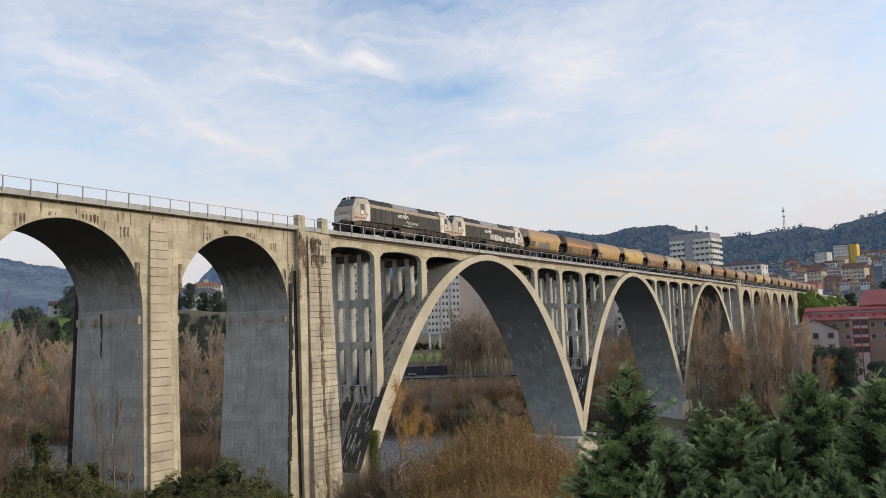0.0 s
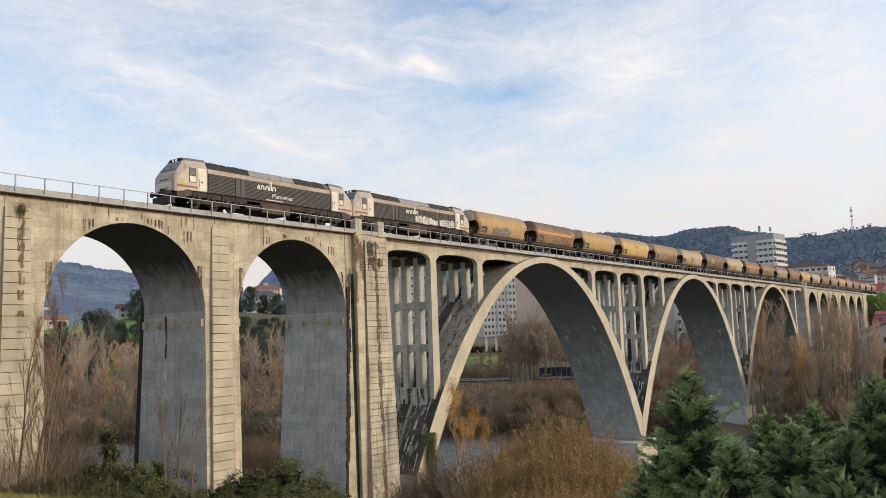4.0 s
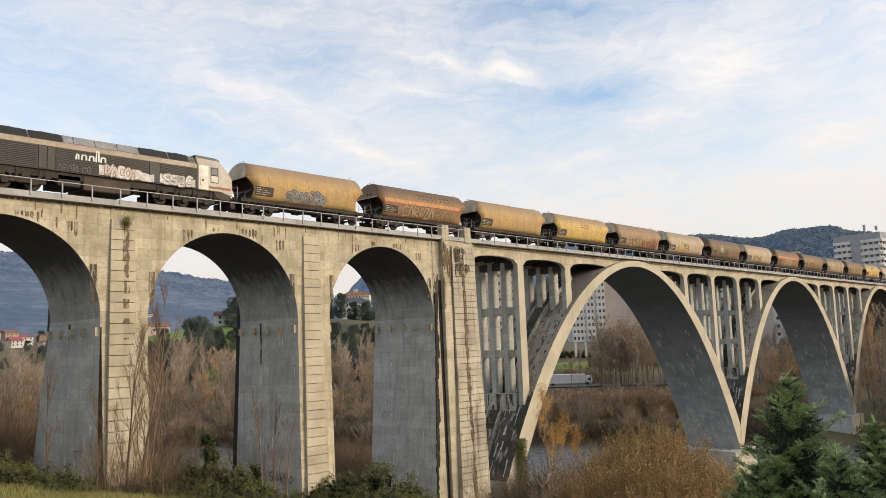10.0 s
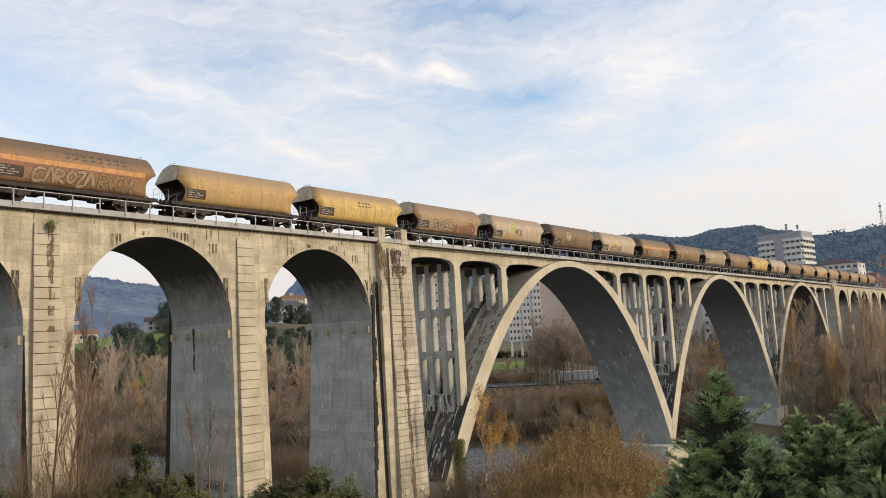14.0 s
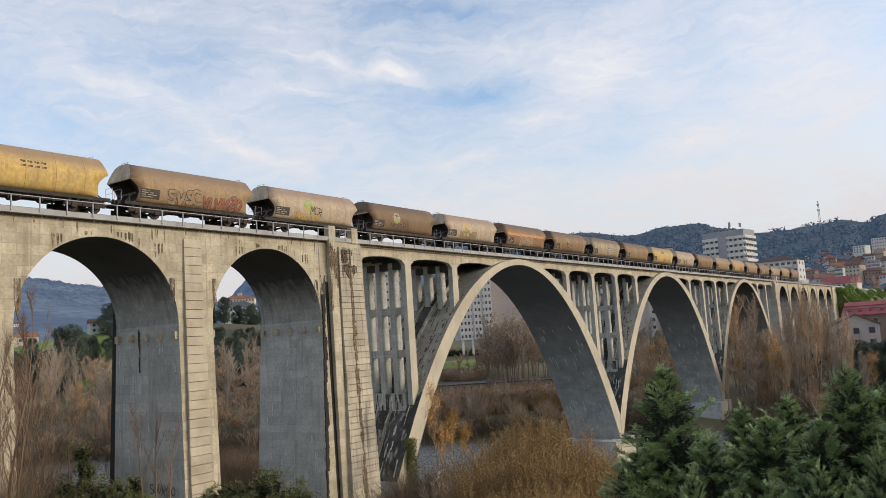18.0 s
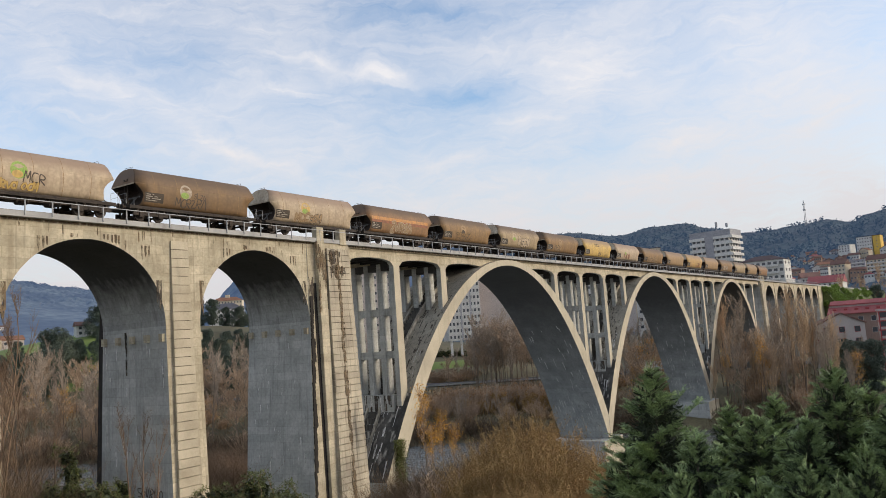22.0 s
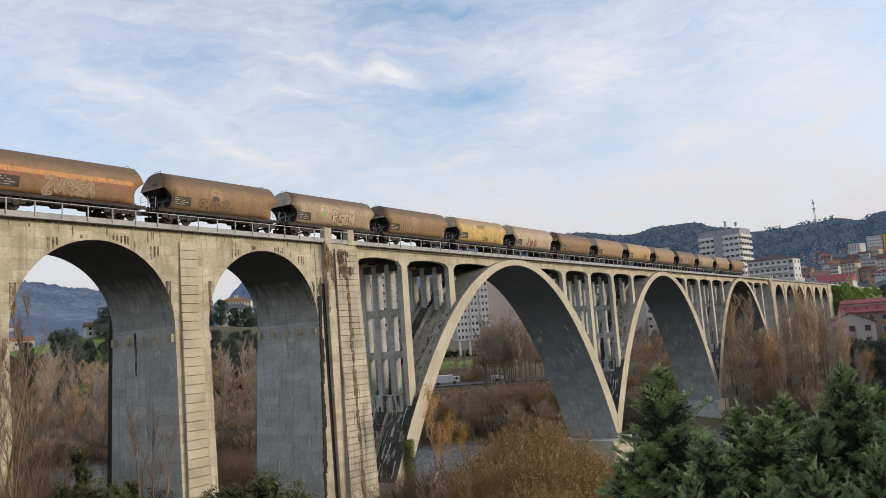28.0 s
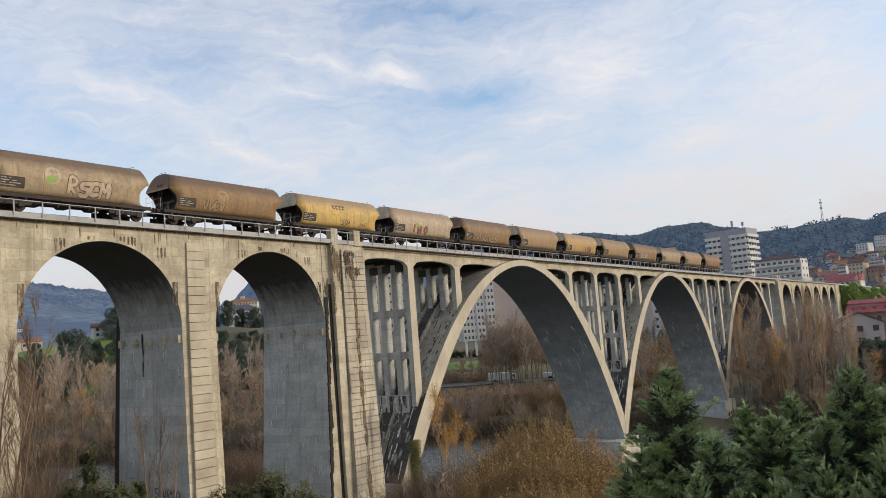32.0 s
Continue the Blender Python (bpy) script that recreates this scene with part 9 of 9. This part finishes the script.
# villas beyond the river to the left
manor = building("hillside_manor", "long cream building with orange tiled roof", 41.3, 760, 41, 27, 12, 6.6, 2, 10, M_WALL_CREAM, "hip", M_TILE_ORANGE, turn=-8, rise=0.3)
part("lantern", boxes((-2.2, 1.6, -1.5, 1.5, 8.0, 12.2)), M_WALL_CREAM, manor)
building("hillside_block", "white terraced block with slate roof", 41.2, 540, 21.5, 21, 12, 6.8, 2, 8, M_WALL_WHITE, "hip", M_SLATE, turn=-8, foot=4, bands=(-10, 10, 1.0), rise=0.34)
building("white_house", "white house with a brown roof", 32.1, 376, land(*at_bearing(32.1, 376, 0)[:2]), 6.5, 6, 4.4, 2, 2, M_WALL_WHITE, "gable", M_TILE, turn=10, foot=3)
for az, r in ((27.3, 425), (28.1, 432)):
    building("hillside_house", "low house with an orange tiled roof", az, r, r * math.tan(radians(1.75)) - 3, 7.5, 7, 3.2, 1, 2, M_WALL_BEIGE, "gable", M_TILE_ORANGE, turn=12)
building("hillside_house", "small cream house on the blue hill", 33.6, 1150, 48, 14, 10, 7, 2, 3, M_WALL_CREAM, "gable", M_TILE)
rnd = random.Random(12)
styles = [("white house with a clay-tiled roof", M_WALL_WHITE, M_TILE), ("cream house with an orange tiled roof", M_WALL_CREAM, M_TILE_ORANGE), ("terracotta house with a clay-tiled roof", M_WALL_PINK, M_TILE), ("grey house with a slate roof", M_WALL_GREY, M_SLATE), ("white house with a red roof", M_WALL_WHITE, M_TILE_RED)]
for i in range(26):
    az, r = rnd.uniform(11, 24), rnd.uniform(560, 840)
    s = rnd.choice(styles)
    building("town_house", s[0], az, r, land(*at_bearing(az, r, 0)[:2]) + 0.5, rnd.uniform(8, 13), 9, rnd.uniform(4.5, 6.5), 2, 3, s[1], rnd.choice(("gable", "hip")), s[2], turn=rnd.uniform(-30, 30), group="houses beyond the river", category="house", foot=4)
for i in range(170):
    az, r = rnd.uniform(79.8, 97), 670 + 290 * rnd.random()
    s = rnd.choice(styles + [styles[0], styles[0], styles[2]])
    big = rnd.random() < 0.1
    h = rnd.uniform(7, 10) if big else rnd.uniform(3.1, 4.4)
    building("town_house", s[0], az, r, town_slope(az, r) + 1, rnd.uniform(6, 10.5), rnd.uniform(6, 8), h, int(h / 3), 4 if big else 3, s[1], rnd.choice(("gable", "hip", "gable", "end")), s[2], turn=rnd.uniform(-35, 15), group="houses on the town hillside", category="house")
# mast on the hill
mast = thing("radio_mast", "red and white lattice radio mast on the wooded hill", "mast", at=at_bearing(81.2, 1560, 150))
mb = bmesh.new()
for sx, sy in ((-1, -1), (1, -1), (1, 1), (-1, 1)):
    tube(mb, (sx * 1.4, sy * 1.4, 0), (sx * 0.5, sy * 0.5, 48), 0.35, n=4)
for k in range(12):
    z = k * 4
    q = 1.4 - 0.9 * k / 12
    for a, b in (((-1, -1), (1, -1)), ((1, -1), (-1, -1))):
        tube(mb, (a[0] * q, a[1] * q, z), (b[0] * q, b[1] * q, z + 4), 0.2, n=4)
part("lattice", mb, M_STEEL, mast)
for z in (30, 40):
    part("dish_ring", boxes((-2.2, 2.2, -2.2, 2.2, z, z + 2.5)), M_WALL_WHITE, mast)
# meadow on the far knoll and lawn by the riverside road
def draped(name, label, az0, az1, r0, r1, mat, lift=0.06, na=40, nr=30):
    verts, faces = [], []
    for i in range(na + 1):
        for k in range(nr + 1):
            az, r = az0 + (az1 - az0) * i / na, r0 + (r1 - r0) * k / nr
            x, y, _ = at_bearing(az, r, 0)
            verts.append((x, y, land(x, y) + lift))
    for i in range(na):
        for k in range(nr):
            a = i * (nr + 1) + k
            faces.append((a, a + nr + 1, a + nr + 2, a + 1))
    return tagged(new(name, raw_mesh(name, verts, faces, mat)), label, name.split("_")[0], kind="structure")


draped("meadow", "green meadow on the far knoll", 25, 38, 315, 400, M_LAWN, 0.3)
draped("lawn", "green lawn strip beside the riverside road", 52, 58.2, 286, 308, M_LAWN, 0.3)
draped("road", "grey riverside road on the far bank", 38, 112, 252, 268, M_ROAD, 0.35, 160, 6)


# traffic on the riverside road
M_BUS = material("purple_paint", (0.045, 0.03, 0.075), (0.03, 0.02, 0.05), 0.4, scale=0.8, fine=5, grain=0.1, bump=0)
M_VAN = material("white_vehicle_paint", (0.72, 0.72, 0.72), (0.6, 0.6, 0.6), 0.4, scale=0.8, fine=5, grain=0.06, bump=0)
M_TYRE = material("tyre_rubber", (0.02, 0.02, 0.02), (0.015, 0.015, 0.015), 0.9, scale=2)


def road_pose(az):
    x, y, _ = at_bearing(az, 259, 0)
    return pose(x, y, land(x, y) + 0.36, 0, 0, -az)


def vehicle(name, label, length, height, body_mat, cab_len, strip):
    """A bus or lorry that runs towards its +x end."""
    v = thing(name, label, name)
    part("body", boxes((-length / 2, length / 2 - cab_len, -1.25, 1.25, 0.55, height), bevel=0.12), body_mat, v)
    if cab_len > 0.1:
        part("cab", boxes((length / 2 - cab_len + 0.1, length / 2, -1.2, 1.2, 0.5, height * 0.82), bevel=0.15), body_mat, v)
    part("windscreen", boxes((length / 2 - 0.02, length / 2 + 0.03, -1.05, 1.05, height * 0.45, height * 0.72)), M_GLASS, v)
    if strip:
        for i in range(7):
            x0 = -length / 2 + 0.5 + i * (length - 1.0) / 7
            for y in (-1.28, 1.24):
                part("side_window", boxes((x0, x0 + (length - 1.0) / 7 - 0.15, y, y + 0.04, 1.5, 2.5)), M_GLASS, v)
        part("lettering_bars", boxes(*[(-length / 2 + 1.0 + i * 0.7, -length / 2 + 1.45 + i * 0.7, -1.29, -1.25, 0.85, 1.2) for i in range(4)]), M_LETTER, v)
    else:
        for y in (-1.23, 1.19):
            part("side_window", boxes((length / 2 - 1.3, length / 2 - 0.4, y, y + 0.04, 1.5, 2.2)), M_GLASS, v)
    for x in (-length / 2 + 2.2, length / 2 - 1.6):
        for y in (-1.1, 1.1):
            wb = bmesh.new()
            tube(wb, (x, y - 0.15, 0.5), (x, y + 0.15, 0.5), 0.5, n=16)
            part("wheel", wb, M_TYRE, v)
    return v


TRAFFIC = [(vehicle("bus", "dark purple bus on the riverside road", 13.6, 3.4, M_BUS, 0.0, True), [(0, 56.4), (1, 57.4), (2, 58.9), (3, 60.4), (8, 67.5), (20, 84.0), (32, 101.0)]),
           (vehicle("lorry", "white box lorry on the riverside road", 14.5, 3.5, M_VAN, 2.2, False), [(0, 44.5), (9, 55.2), (11, 57.2), (13, 59.9), (20, 68.5), (32, 83.0)]),
           (vehicle("lorry", "white lorry with a grey tipper body on the riverside road", 9.0, 3.0, M_VAN, 2.0, False), [(0, 46.4), (22, 49.0), (28, 55.5), (29.5, 56.5), (30.5, 57.6), (32, 59.1)]),
           (vehicle("car", "white van driving on the riverside road", 4.6, 2.0, M_VAN, 0.0, False), [(0, 47.6), (20, 50.0), (29, 60.2), (30.5, 61.3), (32, 62.4)])]

# kerb rail along the near edge of the road
gr = thing("guard_rail", "pale low guard rail along the riverside road", "guard rail", at=at_bearing(58, 251, 0))
gx, gy, _ = at_bearing(58, 251, 0)
gb = bmesh.new()
ring_ = []
for i in range(61):
    az = 50 + i * 0.3
    x, y, _ = at_bearing(az, 251, 0)
    x2, y2, _ = at_bearing(az, 251.12, 0)
    z = land(x, y) + 0.45
    ring_.append([gb.verts.new((x - gx, y - gy, z)), gb.verts.new((x - gx, y - gy, z + 0.4)), gb.verts.new((x2 - gx, y2 - gy, z + 0.4)), gb.verts.new((x2 - gx, y2 - gy, z))])
for p, q in zip(ring_, ring_[1:]):
    for k in range(4):
        gb.faces.new((p[k], q[k], q[(k + 1) % 4], p[(k + 1) % 4]))
bmesh.ops.recalc_face_normals(gb, faces=gb.faces)
part("beam", gb, M_SLAB, gr)
for i in range(31):
    x, y, _ = at_bearing(50 + i * 0.6, 251.06, 0)
    part("post", boxes((x - gx - 0.06, x - gx + 0.06, y - gy - 0.06, y - gy + 0.06, land(x, y) - 0.3, land(x, y) + 0.5)), M_STEEL, gr)
building("apartment_block", "pale pinkish apartment block behind the viaduct", 51.2, 360, -8, 24, 14, 42, 12, 8, M_WALL_BEIGE, "flat", turn=6, win=(1.0, 1.3))

# scattered houses on the far western hill
rnd = random.Random(31)
for i in range(10):
    az, r = rnd.uniform(12, 36), rnd.uniform(1120, 1650)
    if 28 < az < 33:
        continue
    t = (r - 900) / 1400
    z = 2300 * math.tan(radians(6.9 * math.exp(-((az - 14) / 30) ** 2))) * t ** 0.9 - 12 * (1 - t)
    hx, hy, _ = at_bearing(az, r, 0)
    z += noise.noise((hx * 0.004, hy * 0.004, 1.0)) * 20 * t * (1 - 0.8 * t)
    st = rnd.choice(styles)
    building("town_house", st[0], az, r, z + 0.5, rnd.uniform(7, 9), 7, rnd.uniform(3, 4), 1, 3, st[1], "gable", st[2], turn=rnd.uniform(-30, 30), group="houses on the western hill", category="house", foot=9)

motions()
